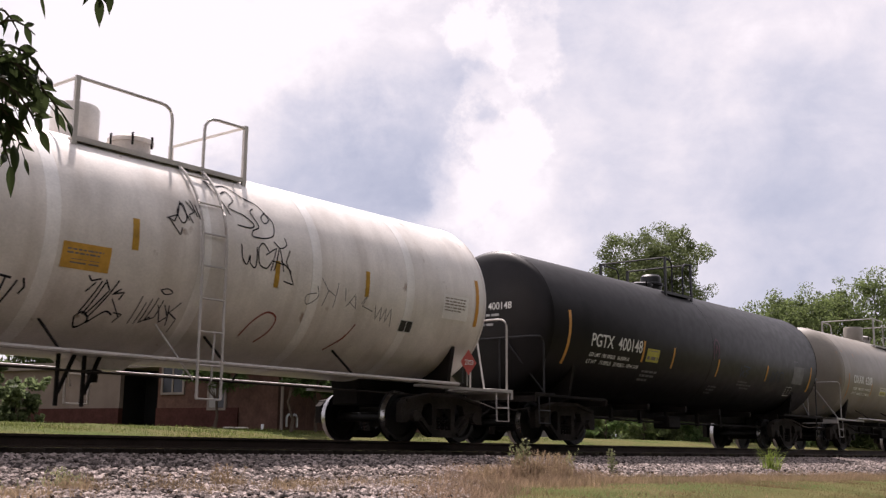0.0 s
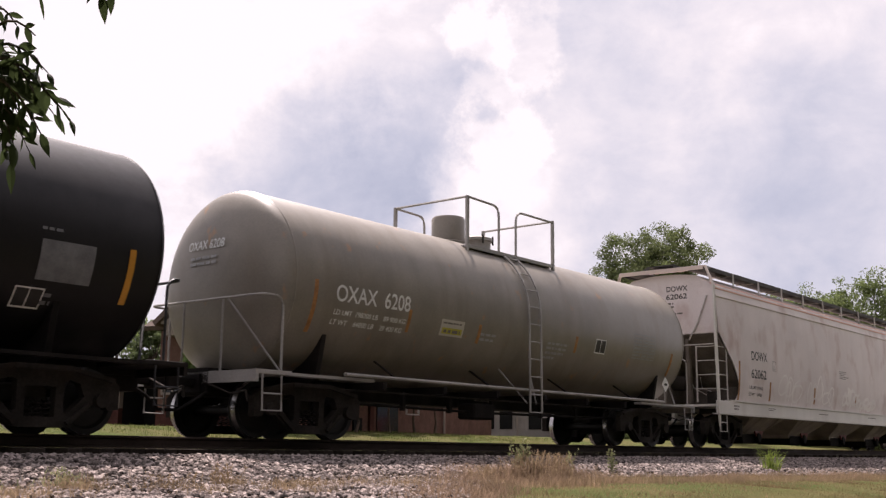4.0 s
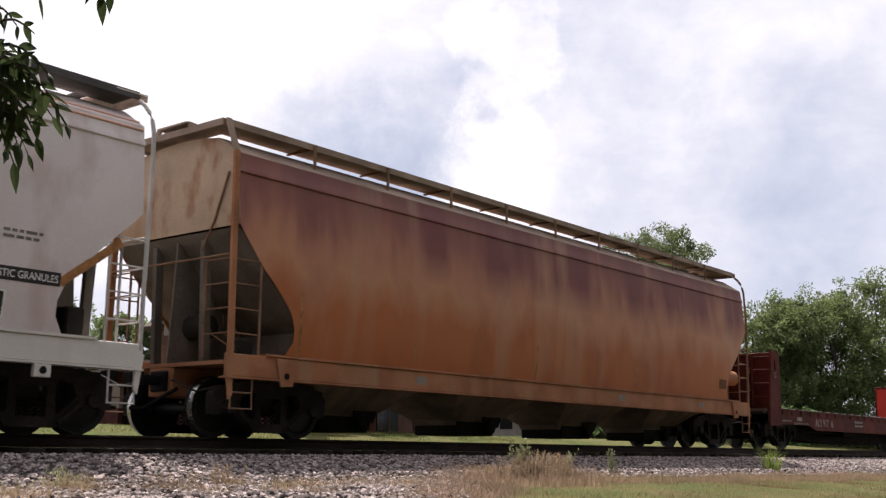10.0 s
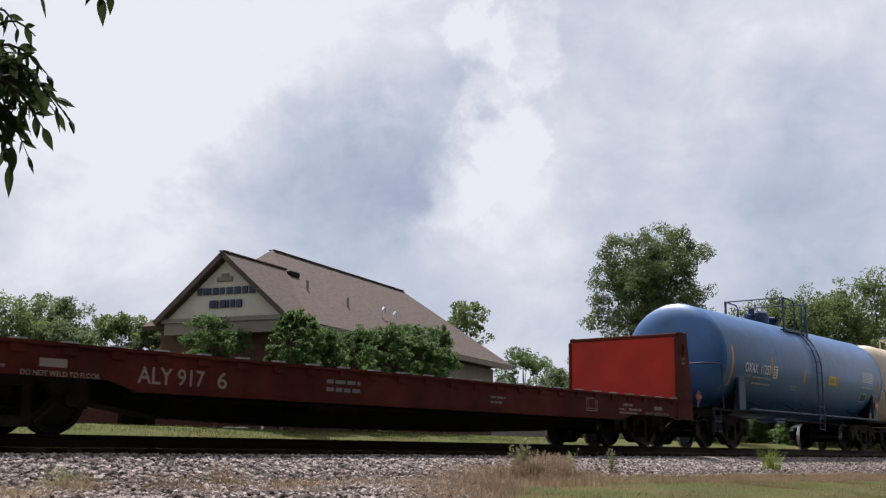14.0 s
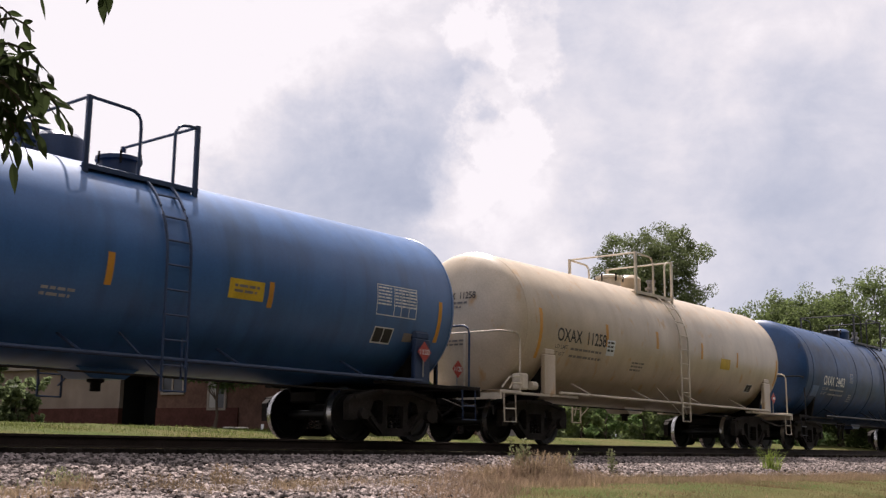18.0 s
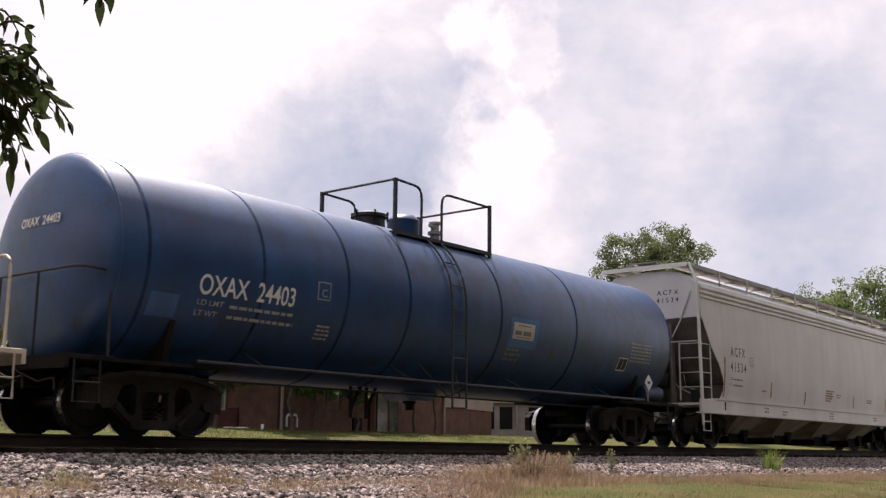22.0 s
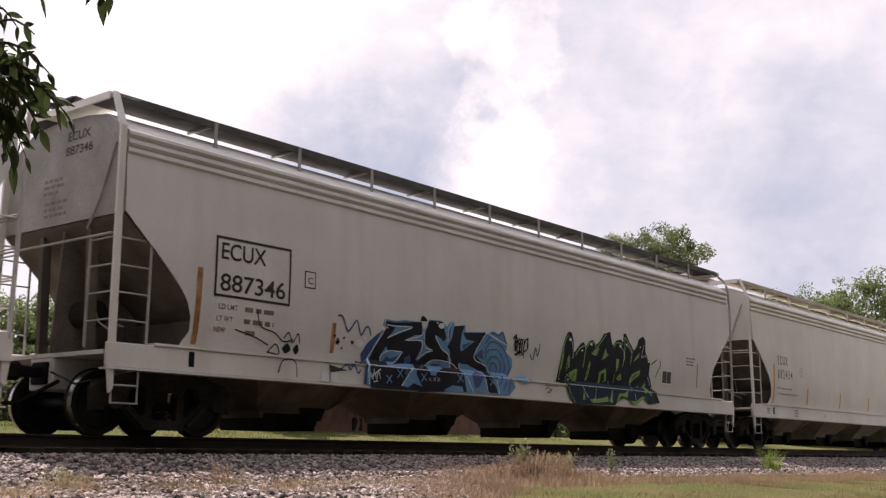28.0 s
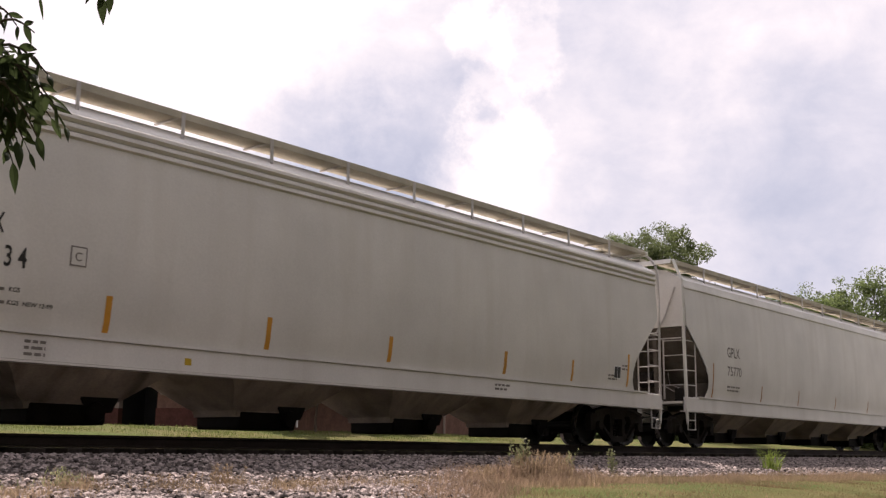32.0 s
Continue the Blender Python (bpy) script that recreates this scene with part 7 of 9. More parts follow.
fine_print(car, sillw, [(0.95, 1.10, (0.35, 0.3), 0.05), (3.3, 1.12, (0.5, 0.4), 0.03), (7.3, 1.08, (0.8,), 0.04), (12.0, 1.1, (0.8,), 0.04), (16.0, 1.08, (0.6,), 0.04)], "brown_ink")

# rusted covered hopper
L = 18.8
car, wrap = hopper("covered_hopper", "covered hopper rusted to brown and orange", 73.92, L, M["rust"], M["rust_sill"], M["walk_rust"], M["walk_rust"], M["rust_pipe"], ribs=False, gate="grime", top=4.64, side_top=4.38, slope_z=3.2, dark_bays=True, end_mat=M["rust_end"], reach=3.6)
CARS.append((car, 73.92))
M["rust_mark"] = mat("rust_darkened_lettering", (0.19, 0.09, 0.05), 0.8, vary=0.4)
stripes(car, wrap, [(1.45, 1.3, 2.3, 0.07), (4.3, 1.35, 1.7, 0.06), (8.2, 1.3, 2.0, 0.06), (12.4, 1.35, 1.9, 0.05)], "worn_orange")
part("dark_stain_panel", patch(bmesh.new(), 16.9, 17.35, 1.55, 1.8, wrap), M["rust_mark"], car)
for x in (4.35, 11.5, 15.6):
    part("paint_spot", patch(bmesh.new(), x, x + 0.28, 1.0, 1.14, sillw), M["stucco"], car)
bm = bmesh.new()
for z in (1.6, 2.1, 2.6, 3.1, 3.6):
    tube(bm, [(L + 0.02, -1.57, z), (L + 0.12, -1.57, z), (L + 0.12, -1.57, z + 0.12), (L + 0.02, -1.57, z + 0.12)], 0.014, 6)
part("pole_step", bm, M["rust_pipe"], car)
bm = lathe(bmesh.new(), [(-0.06, 0.0), (-0.04, 0.15), (0.0, 0.21), (0.8, 0.21), (0.84, 0.15), (0.86, 0.0)], (L - 0.72, -1.05, 1.94), "x", 18)
part("air_reservoir", bm, M["rust_sill"], car)
for x in (0.95, 17.55):
    part("jacking_pad", plate(bmesh.new(), [(x, 1.22), (x + 0.42, 1.22), (x + 0.36, 0.80), (x + 0.12, 0.78)], -1.645, -1.605), M["rust_sill"], car)
    part("pad_hole", lathe(bmesh.new(), [(0, 0.0), (0, 0.05), (0.01, 0.05), (0.01, 0.0)], (x + 0.22, -1.658, 0.95), "y", 12), M["dark_gap"], car)


# bulkhead flatcar
def flatcar(x0, L):
    car = thing("bulkhead_flatcar", (x0, 0, 0), "oxide-red bulkhead flatcar, empty deck", "freight car", "cars of the train")
    for s in (-1, 1):
        bm = bmesh.new()
        plate(bm, [(0.3, 1.16), (L - 0.3, 1.16), (L - 0.3, 0.72), (L - 3.4, 0.72), (L - 3.8, 0.60), (3.8, 0.60), (3.4, 0.72), (0.3, 0.72)], s * 1.52, s * 1.58)
        box(bm, 0.3, L - 0.3, min(s * 1.5, s * 1.62), max(s * 1.5, s * 1.62), 1.12, 1.16)
        box(bm, 3.8, L - 3.8, min(s * 1.5, s * 1.62), max(s * 1.5, s * 1.62), 0.58, 0.61)
        part("side_sill", bm, M["rust_red"], car)
        for k in range(26):
            x = 1.3 + (L - 2.6) * k / 25
            bm = box(bmesh.new(), x - 0.11, x + 0.11, min(s * 1.58, s * 1.605), max(s * 1.58, s * 1.605), 1.0, 1.118, 0.006)
            part("stake_pocket", bm, M["rust_red"], car)
            bm = box(bmesh.new(), x - 0.1, x + 0.1, min(s * 1.52, s * 1.63), max(s * 1.52, s * 1.63), 1.163, 1.188)
            part("pocket_rim", bm, M["grey_ink"], car)
    bm = box(bmesh.new(), 0.2, L - 0.2, -1.5, 1.5, 1.06, 1.15)
    part("deck", bm, mat("worn_deck_planks", (0.10, 0.06, 0.045), 0.9, vary=0.3), car)
    bm = plate(bmesh.new(), [(0.0, 1.05), (L, 1.05), (L, 0.5), (L - 3.8, 0.5), (L - 5.2, 0.30), (L - 8.0, 0.22), (8.0, 0.22), (5.2, 0.30), (3.8, 0.5), (0.0, 0.5)], -0.32, 0.32)
    part("centre_sill", bm, M["grime"], car)
    for k in range(8):
        x = 3.7 + (L - 7.4) * k / 7
        part("cross_bearer", box(bmesh.new(), x - 0.05, x + 0.05, -1.5, 1.5, 0.7, 1.055), M["grime"], car)
    part("train_line_pipe", tube(bmesh.new(), [(4.0, -1.0, 0.55), (L - 4.0, -1.0, 0.55)], 0.03, 6), M["grime"], car)
    part("brake_cylinder", box(bmesh.new(), 7.5, 8.7, -1.2, -0.5, 0.45, 0.9, 0.03), M["grime"], car)
    for s in (0, 1):
        ex = lambda x: x if s == 0 else L - x
        face = ex(1.08)
        # left sheet takes the darker red: its outer face's shade is in the colour
        out = M["rust_red"]
        inn = M["bulk_red"]
        a, b = sorted((face, ex(1.02)))
        part("bulkhead_sheet", box(bmesh.new(), a, b, -1.56, 1.56, 1.16, 2.80), inn if s else out, car, "red bulkhead sheet")
        bm = box(bmesh.new(), *sorted((ex(0.95), ex(1.10))), -1.58, 1.58, 2.74, 2.83, 0.01)
        part("bulkhead_top", bm, out, car)
        for y in (-1.57, 1.57):
            bm = plate(bmesh.new(), [(ex(1.12), 1.1), (ex(1.12), 2.72), (ex(1.0), 2.76), (ex(0.98), 2.86), (ex(0.55), 2.86), (ex(0.35), 1.6), (ex(0.28), 0.66), (ex(1.12), 0.66)], y - 0.03, y + 0.03,
                       [[(ex(0.76 + 0.06 * math.cos(q * math.tau / 12)), 2.42 + 0.06 * math.sin(q * math.tau / 12) + (0.10 if q % 12 < 6 else -0.10)) for q in range(12)]])
            part("bulkhead_side", bm, out, car)
        for y in (-0.75, 0.0, 0.75):
            bm = plate(bmesh.new(), [(ex(1.0), 1.1), (ex(1.0), 2.75), (ex(0.85), 2.75), (ex(0.5), 1.1)], y - 0.025, y + 0.025)
            part("bulkhead_brace", bm, out, car)
        bm = bmesh.new()
        for z in (1.5, 1.9, 2.3, 2.68):
            tube(bm, [(ex(0.62), -1.5, z), (ex(0.62), -0.95, z)], 0.018, 6)
        tube(bm, [(ex(0.62), -0.95, 1.2), (ex(0.62), -0.95, 2.75)], 0.022, 6)
        part("bulkhead_ladder", bm, M["rust_red"], car)
        bm = box(bmesh.new(), *sorted((ex(0.0), ex(1.0))), -1.5, 1.5, 1.0, 1.06)
        part("end_platform", bm, M["grime"], car)
        if s == 0:
            bm = wheel_ring(bmesh.new(), (0.3, 0.5, 2.5), 0.28)
            tube(bm, [(0.3, 0.5, 1.1), (0.32, 0.5, 2.5)], 0.03)
            part("brake_wheel", bm, M["grime"], car)
        for y in (-1, 1):
            bm = tube(bmesh.new(), [(ex(0.3), y * 1.5, 0.8), (ex(0.3), y * 1.52, 0.4), (ex(0.7), y * 1.52, 0.4), (ex(0.7), y * 1.5, 0.8)], 0.018, 6)
            part("stirrup_step", bm, M["grime"], car)
    w = lambda x, z, l: Vector((x, -1.58 - l, z))
    write(car, w, "ALY 917", 3.84, 5.0, 0.70, 0.94, "stucco")
    write(car, w, "6", 5.24, 5.42, 0.70, 0.94, "stucco")
    fine_print(car, w, [(1.2, 0.80, (0.7,), 0.05), (7.5, 0.9, (0.8, 0.8), 0.08), (12.0, 0.85, (0.5, 0.4), 0.06), ], "dim_ink")
    fine_print(car, w, [(17.15, 0.90, (0.42,), 0.06), (16.95, 0.80, (0.3, 0.85), 0.05), (17.4, 0.80, (0.62,), 0.06)], "stucco")
    part("notice_panel", patch(bmesh.new(), 2.35, 2.75, 0.84, 0.95, w), M["stucco"], car)
    part("notice_panel", patch(bmesh.new(), L - 2.34, L - 1.93, 0.85, 0.93, w), M["stucco"], car)
    for x in (2.1, L - 2.75):
        write(car, w, "DO NOT WELD TO FLOOR", x, x + 1.15, 0.72, 0.79, "stucco")
    bm = bmesh.new()
    for a, b, c, d in ((15.53, 15.99, 1.0, 1.02), (15.53, 15.99, 0.73, 0.75), (15.53, 15.55, 0.75, 1.0), (15.97, 15.99, 0.75, 1.0), (15.6, 15.615, 0.75, 1.0), (15.9, 15.915, 0.75, 1.0), (15.53, 15.99, 0.78, 0.79)):
        patch(bm, a, b, c, d, w, 0.006, 1)
    part("load_frame_mark", bm, M["stucco"], car)
    ws = lambda x, z, l: Vector((x, -1.60 - l, z))
    for x in (0.66, L - 0.86):
        write(car, ws, "LIFT", x, x + 0.2, 2.14, 2.21, "stucco")
        write(car, ws, "HERE", x, x + 0.2, 2.04, 2.11, "stucco")
    trucks(car, L, 2.2)
    coupler(car, 0.0, -1)
    coupler(car, L, 1)
    return car


car = flatcar(93.85, 20.95)
CARS.append((car, 93.85))

# light blue tank car
L = 15.1
car, wrap, wh = tank_car("tank_car", "light blue tank car with white stencilled marks", 115.85, L, 1.53, 2.49, M["blue_tank"], M["navy_pipe"], M["grime"], 0.45, L - 0.45, 6.5, 8.43, 7.55, (1.95, 1.75), "round",
                         saddle_mat=M["navy_pipe"], rail_up=0.77, inset=(1.95, 2.05), leg=(0.8, 0.3), brace=False)
bm = wheel_ring(bmesh.new(), (L - 0.1, -0.45, 2.12), 0.27, 6)
tube(bm, [(L - 0.12, -0.45, 1.0), (L - 0.12, -0.45, 2.12)], 0.03)
part("brake_wheel", bm, M["grime"], car)
CARS.append((car, 115.85))
wrap = moved(wrap, 0.51, -0.03)
write(car, wrap, "OXAX  11252", 1.68, 3.48, 2.16, 2.43, "white_ink")
fine_print(car, wrap, [(5.2, 1.9, (0.5, 0.45), 0.05)], "grey_ink")
limits(car, wrap, 1.66, 2.02, 0.17, 0.085, "grey_ink")
write(car, wh, "OXAX  11252", -0.45, 0.52, 2.98, 3.14, "white_ink")
fine_print(car, wh, [(-0.43, 2.88, (0.7, 0.75), 0.06)], "grey_ink")
stripes(car, wrap, [(3.52, 2.2, 2.68, 0.1), (6.1, 2.05, 2.5, 0.11), (9.05, 2.05, 2.45, 0.1), (13.25, 1.85, 2.6, 0.1)])
part("reflector_stripe", patch(bmesh.new(), 0.78, 0.89, 1.75, 2.85, wrap, n=10), M["orange"], car)
part("test_sticker", patch(bmesh.new(), 3.68, 4.0, 2.08, 2.45, wrap), M["white_ink"], car, "white test-date sticker")
fine_print(car, lambda x, z, l: wrap(x, z, l + 0.005), [(3.72, 2.36, (0.24, 0.2, 0.24, 0.2), 0.05)], "black_ink")
part("hazard_sticker", patch(bmesh.new(), 8.25, 8.95, 2.12, 2.42, wrap), M["yellow"], car, "yellow safety sticker")
fine_print(car, lambda x, z, l: wrap(x, z, l + 0.005), [(8.35, 2.3, (0.5, 0.45), 0.05)], "brown_ink")
table_grid(car, wrap, 11.55, 12.62, 2.20, 2.74, (0.42, 0.60, 0.80), "white_ink")
panel_label(car, wrap, 11.6, 1.72, 0.5, 0.28)
part("faded_patch", patch(bmesh.new(), 12.4, 12.65, 1.8, 1.95, wrap), M["stucco"], car)
placard(car, 0.35, -0.95, 1.35, 0.19, "1120")
placard(car, L - 1.75, -1.54, 1.6, 0.19, "1120")

# cream tank car
L = 15.1
car, wrap, wh = tank_car("tank_car", "cream tank car with black stencilled marks and rusty fittings", 131.6, L, 1.57, 2.52, M["beige_tank"], M["cream_pipe"], M["cream_pipe"], 0.38, L - 0.63, 6.52, 8.45, 7.6, (1.8, 1.85), "drum",
                         saddle_mat=M["beige_tank"], rail_up=0.76, inset=(1.8, 2.1), leg=(0.76, 0.28), brace=False)
CARS.append((car, 131.6))
wrap = moved(wrap, 0.47, -0.03)
write(car, wrap, "OXAX  11258", 1.55, 3.57, 2.22, 2.50, "black_ink")
fine_print(car, wrap, [(4.9, 1.95, (0.6, 0.55, 0.5), 0.05)], "brown_ink")
limits(car, wrap, 1.52, 2.06, 0.15, 0.085, "brown_ink")
write(car, wh, "OXAX  11258", -0.45, 0.55, 3.0, 3.15, "black_ink")
fine_print(car, wh, [(-0.4, 2.9, (0.75, 0.6), 0.055), (-0.3, 2.1, (0.6, 0.6), 0.05)], "brown_ink")
stripes(car, wrap, [(3.55, 2.25, 2.75, 0.11), (5.95, 2.38, 2.80, 0.12), (8.4, 2.3, 2.72, 0.11), (10.6, 2.22, 2.62, 0.1), (13.35, 1.85, 2.6, 0.08)])
part("reflector_stripe", patch(bmesh.new(), 0.85, 0.96, 1.8, 2.85, wrap, n=10), M["orange"], car)
part("test_sticker", patch(bmesh.new(), 3.62, 3.98, 2.05, 2.4, wrap), M["spray_white"], car, "white test-date sticker")
fine_print(car, lambda x, z, l: wrap(x, z, l + 0.005), [(3.66, 2.32, (0.28, 0.24, 0.26), 0.055)], "black_ink")
part("hazard_sticker", patch(bmesh.new(), 9.6, 10.2, 2.12, 2.40, wrap), M["yellow"], car, "yellow safety sticker")
panel_label(car, wrap, 11.6, 1.6, 0.4, 0.22)
placard(car, 0.14, -0.32, 1.5, 0.19, "1120")
placard(car, L - 1.5, -1.54, 1.45, 0.17)
bm = box(bmesh.new(), 0.75, 1.0, -1.5, -1.25, 1.08, 1.42, 0.03)
lathe(bm, [(0, 0.0), (0, 0.09), (0.2, 0.09), (0.2, 0.0)], (1.1, -1.45, 1.18), "x", 10)
tube(bm, [(0.2, -1.4, 1.1), (0.4, -1.45, 1.32), (0.85, -1.45, 1.36)], 0.018, 6)
tube(bm, [(0.35, -1.48, 1.08), (0.45, -1.48, 1.2), (0.85, -1.48, 1.2)], 0.018, 6)
part("brake_valve", bm, M["cream_pipe"], car)
bm = wheel_ring(bmesh.new(), (-0.02, 0.55, 1.95), 0.28, 6)
tube(bm, [(0.0, 0.55, 1.0), (0.0, 0.55, 1.95)], 0.03)
part("brake_wheel", bm, M["hatch"], car)

# dark blue tank car
L = 17.3
car, wrap, wh = tank_car("tank_car", "dark blue weathered tank car with white stencilled marks", 147.25, L, 1.60, 2.53, M["navy_tank"], M["black_pipe"], M["grime"], 0.31, L - 0.16, 7.02, 10.0, 7.95, (1.8, 1.8), "drum",
                         bands=(1.15, 3.3, 5.2, 6.8, 9.6, 12.4), band_mat=M["navy_band"], band_w=0.035, rung_gap=0.46, guard_x=6.6, saddle_mat=M["grime"], rail_up=0.78, inset=(1.75, 1.8), leg=(0.67, 0.3), flat=0.24, brace=False)
CARS.append((car, 147.25))
wrap = moved(wrap, 0.42, -0.03)
write(car, wrap, "OXAX  24403", 1.66, 3.57, 2.10, 2.40, "white_ink")
limits(car, wrap, 1.68, 1.95, 0.15, 0.08, "grey_ink")
fine_print(car, wrap, [(4.2, 1.85, (0.3, 0.3, 0.35, 0.3), 0.04)], "grey_ink")
write(car, wh, "OXAX  24403", -0.4, 0.58, 2.97, 3.11, "white_ink")
part("class_box", patch(bmesh.new(), 4.05, 4.35, 2.28, 2.58, wrap), M["grey_ink"], car)
part("class_box_inside", patch(bmesh.new(), 4.07, 4.33, 2.30, 2.56, wrap, 0.008), M["navy_tank"], car)
write(car, lambda x, z, l: wrap(x, z, l + 0.006), "C", 4.14, 4.27, 2.33, 2.46, "grey_ink")
part("paint_patch", patch(bmesh.new(), 0.85, 1.35, 1.72, 2.05, wrap), M["blue_tank"], car, "lighter blue paint patch")
part("paint_patch", patch(bmesh.new(), 9.5, 10.5, 1.95, 2.55, wrap), M["blue_tank"], car, "lighter blue paint patch")
part("safety_sticker", patch(bmesh.new(), 9.6, 10.35, 2.12, 2.45, wrap, 0.008), M["gable"], car, "cream safety sticker")
fine_print(car, lambda x, z, l: wrap(x, z, l + 0.008), [(9.75, 2.38, (0.45,), 0.03), (9.66, 2.20, (0.62,), 0.11), (9.72, 2.15, (0.5,), 0.025)], "brown_ink")
fine_print(car, wrap, [(9.5, 1.88, (0.45, 0.55, 0.5), 0.06)], "dim_ink")
fine_print(car, wrap, [(14.42, 2.38, (1.0,) * 6, 0.05)], "grey_ink")
panel_label(car, wrap, 13.95, 1.75, 0.4, 0.3)
placard(car, L - 1.6, -1.54, 1.5, 0.2, paint="white_ink")
bm = lathe(bmesh.new(), [(-0.02, 0.0), (0, 0.2), (0.9, 0.2), (0.92, 0.0)], (L - 1.3, -1.1, 1.28), "x", 16)
part("air_reservoir", bm, M["navy_pipe"], car)

# grey covered hopper
L = 18.75
car, wrap = hopper("covered_hopper", "plain grey covered hopper with ribbed eave", 165.68, L, M["hopper_grey"], M["hopper_light"], M["roof_white"], M["hatch"], M["white_pipe"], top=4.57, side_top=4.31, slope_z=3.38)
CARS.append((car, 165.68))
write(car, wrap, "A C F X", 1.81, 2.76, 2.47, 2.73, "black_ink")
write(car, wrap, "4 1 5 3 4", 1.80, 2.81, 2.05, 2.31, "black_ink")
write(car, front, "A C F X", 0.30, 0.94, 4.05, 4.18, "black_ink")
write(car, front, "4 1 5 3 4", 0.28, 0.94, 3.84, 3.97, "black_ink")
limits(car, wrap, 1.72, 1.82, 0.16, 0.08, "brown_ink", 0.45)
fine_print(car, wrap, [(10.0, 1.75, (0.4, 0.3), 0.05), (13.0, 1.7, (0.5, 0.5), 0.05), (16.2, 2.0, (0.5, 0.4), 0.05)], "brown_ink")
part("class_box", patch(bmesh.new(), 3.07, 3.34, 2.26, 2.52, wrap), M["brown_ink"], car)
part("class_box_inside", patch(bmesh.new(), 3.09, 3.32, 2.28, 2.50, wrap, 0.008), M["hopper_grey"], car)
write(car, lambda x, z, l: wrap(x, z, l + 0.006), "C", 3.16, 3.26, 2.32, 2.44, "brown_ink")
stripes(car, wrap, [(1.38, 1.35, 2.42, 0.09), (4.55, 1.45, 1.9, 0.09), (7.2, 1.35, 1.75, 0.1), (11.6, 1.4, 1.8, 0.07), (15.0, 1.4, 1.85, 0.08), (17.3, 1.35, 2.1, 0.05)], "worn_orange")
fine_print(car, wrap, [(9.0, 1.85, (0.7, 0.6, 0.7, 0.6, 0.5), 0.05), (3.95, 1.6, (0.3,), 0.05)], "spray_red")
panel_label(car, wrap, 15.7, 1.85, 0.28, 0.38)
fine_print(car, sillw, [(4.0, 1.1, (0.3, 0.3), 0.06), (5.3, 1.05, (0.4, 0.3), 0.05), (9.2, 1.12, (0.4, 0.4, 0.4), 0.05), (13.5, 1.1, (0.4, 0.4), 0.05)], "brown_ink")
# flat dark patch painted for the shade in the slot
part("sill_slot", patch(bmesh.new(), 1.35, 1.43, 0.98, 1.2, sillw), M["dark_gap"], car)

# grey covered hopper with large spray-paint pieces
L = 19.8
car, wrap = hopper("covered_hopper", "grey covered hopper with blue and green graffiti pieces", 185.80, L, M["hopper_grey"], M["hopper_light"], M["roof_white"], M["walk_dark"], M["grey_pipe"], dark_bays=True, end_mat=M["hatch"])
CARS.append((car, 185.80))
write(car, wrap, "ECUX", 1.85, 2.74, 2.63, 2.89, "black_ink")
write(car, wrap, "887346", 1.85, 3.16, 2.15, 2.42, "black_ink")
write(car, front, "ECUX", 0.02, 0.6, 4.32, 4.46, "black_ink")
write(car, front, "887346", -0.02, 0.68, 4.10, 4.24, "black_ink")
fine_print(car, front, [(-0.55, 3.75, (0.5, 0.55, 0.4), 0.06), (-0.5, 3.4, (0.6, 0.5, 0.6), 0.06)], "brown_ink")
bm = bmesh.new()
for a, b, c, d in ((1.74, 3.27, 2.94, 2.98), (1.74, 3.27, 2.06, 2.10), (1.74, 1.78, 2.10, 2.94), (3.23, 3.27, 2.10, 2.94)):
    patch(bm, a, b, c, d, wrap, 0.006, 4)
part("mark_frame", bm, M["black_ink"], car)
write(car, wrap, "LD LMT", 1.85, 2.22, 1.88, 1.96, "brown_ink")
write(car, wrap, "LT WT", 1.83, 2.14, 1.70, 1.78, "brown_ink")
write(car, wrap, "NEW", 1.80, 2.02, 1.53, 1.61, "brown_ink")
fine_print(car, wrap, [(2.36, 1.88, (0.6,), 0.09), (2.36, 1.70, (0.6,), 0.09), (2.4, 1.53, (0.2,), 0.09)], "brown_ink")
part("class_box", patch(bmesh.new(), 3.57, 3.82, 2.40, 2.68, wrap), M["black_ink"], car)
part("class_box_inside", patch(bmesh.new(), 3.59, 3.80, 2.42, 2.66, wrap, 0.008), M["hopper_grey"], car)
write(car, lambda x, z, l: wrap(x, z, l + 0.006), "C", 3.64, 3.75, 2.47, 2.58, "black_ink")
stripes(car, wrap, [(1.42, 1.32, 2.45, 0.1), (4.25, 1.4, 1.9, 0.09), (17.6, 1.5, 2.1, 0.05)], "worn_orange")
panel_label(car, wrap, 15.72, 1.5, 0.5, 0.34)
fine_print(car, wrap, [(17.0, 2.2, (0.5, 0.4, 0.4), 0.05)], "brown_ink")


def side(x, z, lift):
    """Side sheet above, sill below, as one painted surface."""
    return wrap(x, z, lift) if z > 1.28 else Vector((x, -1.632 - lift, max(z, 0.86)))


def shape(name, outline, ink, lift, n=4, smooth=True):
    pts = curl(list(outline) + [outline[0]], n)[:-1] if smooth else outline
    part(name, blob(bmesh.new(), [tuple(p) for p in pts], side, lift), M[ink], car, "spray-painted graffiti shape")


def lines(name, ls, ink, w, lift, n=5):
    for l in ls:
        part(name, stroke(bmesh.new(), curl(l, n), w, side, lift), M[ink], car, "spray-painted graffiti line")


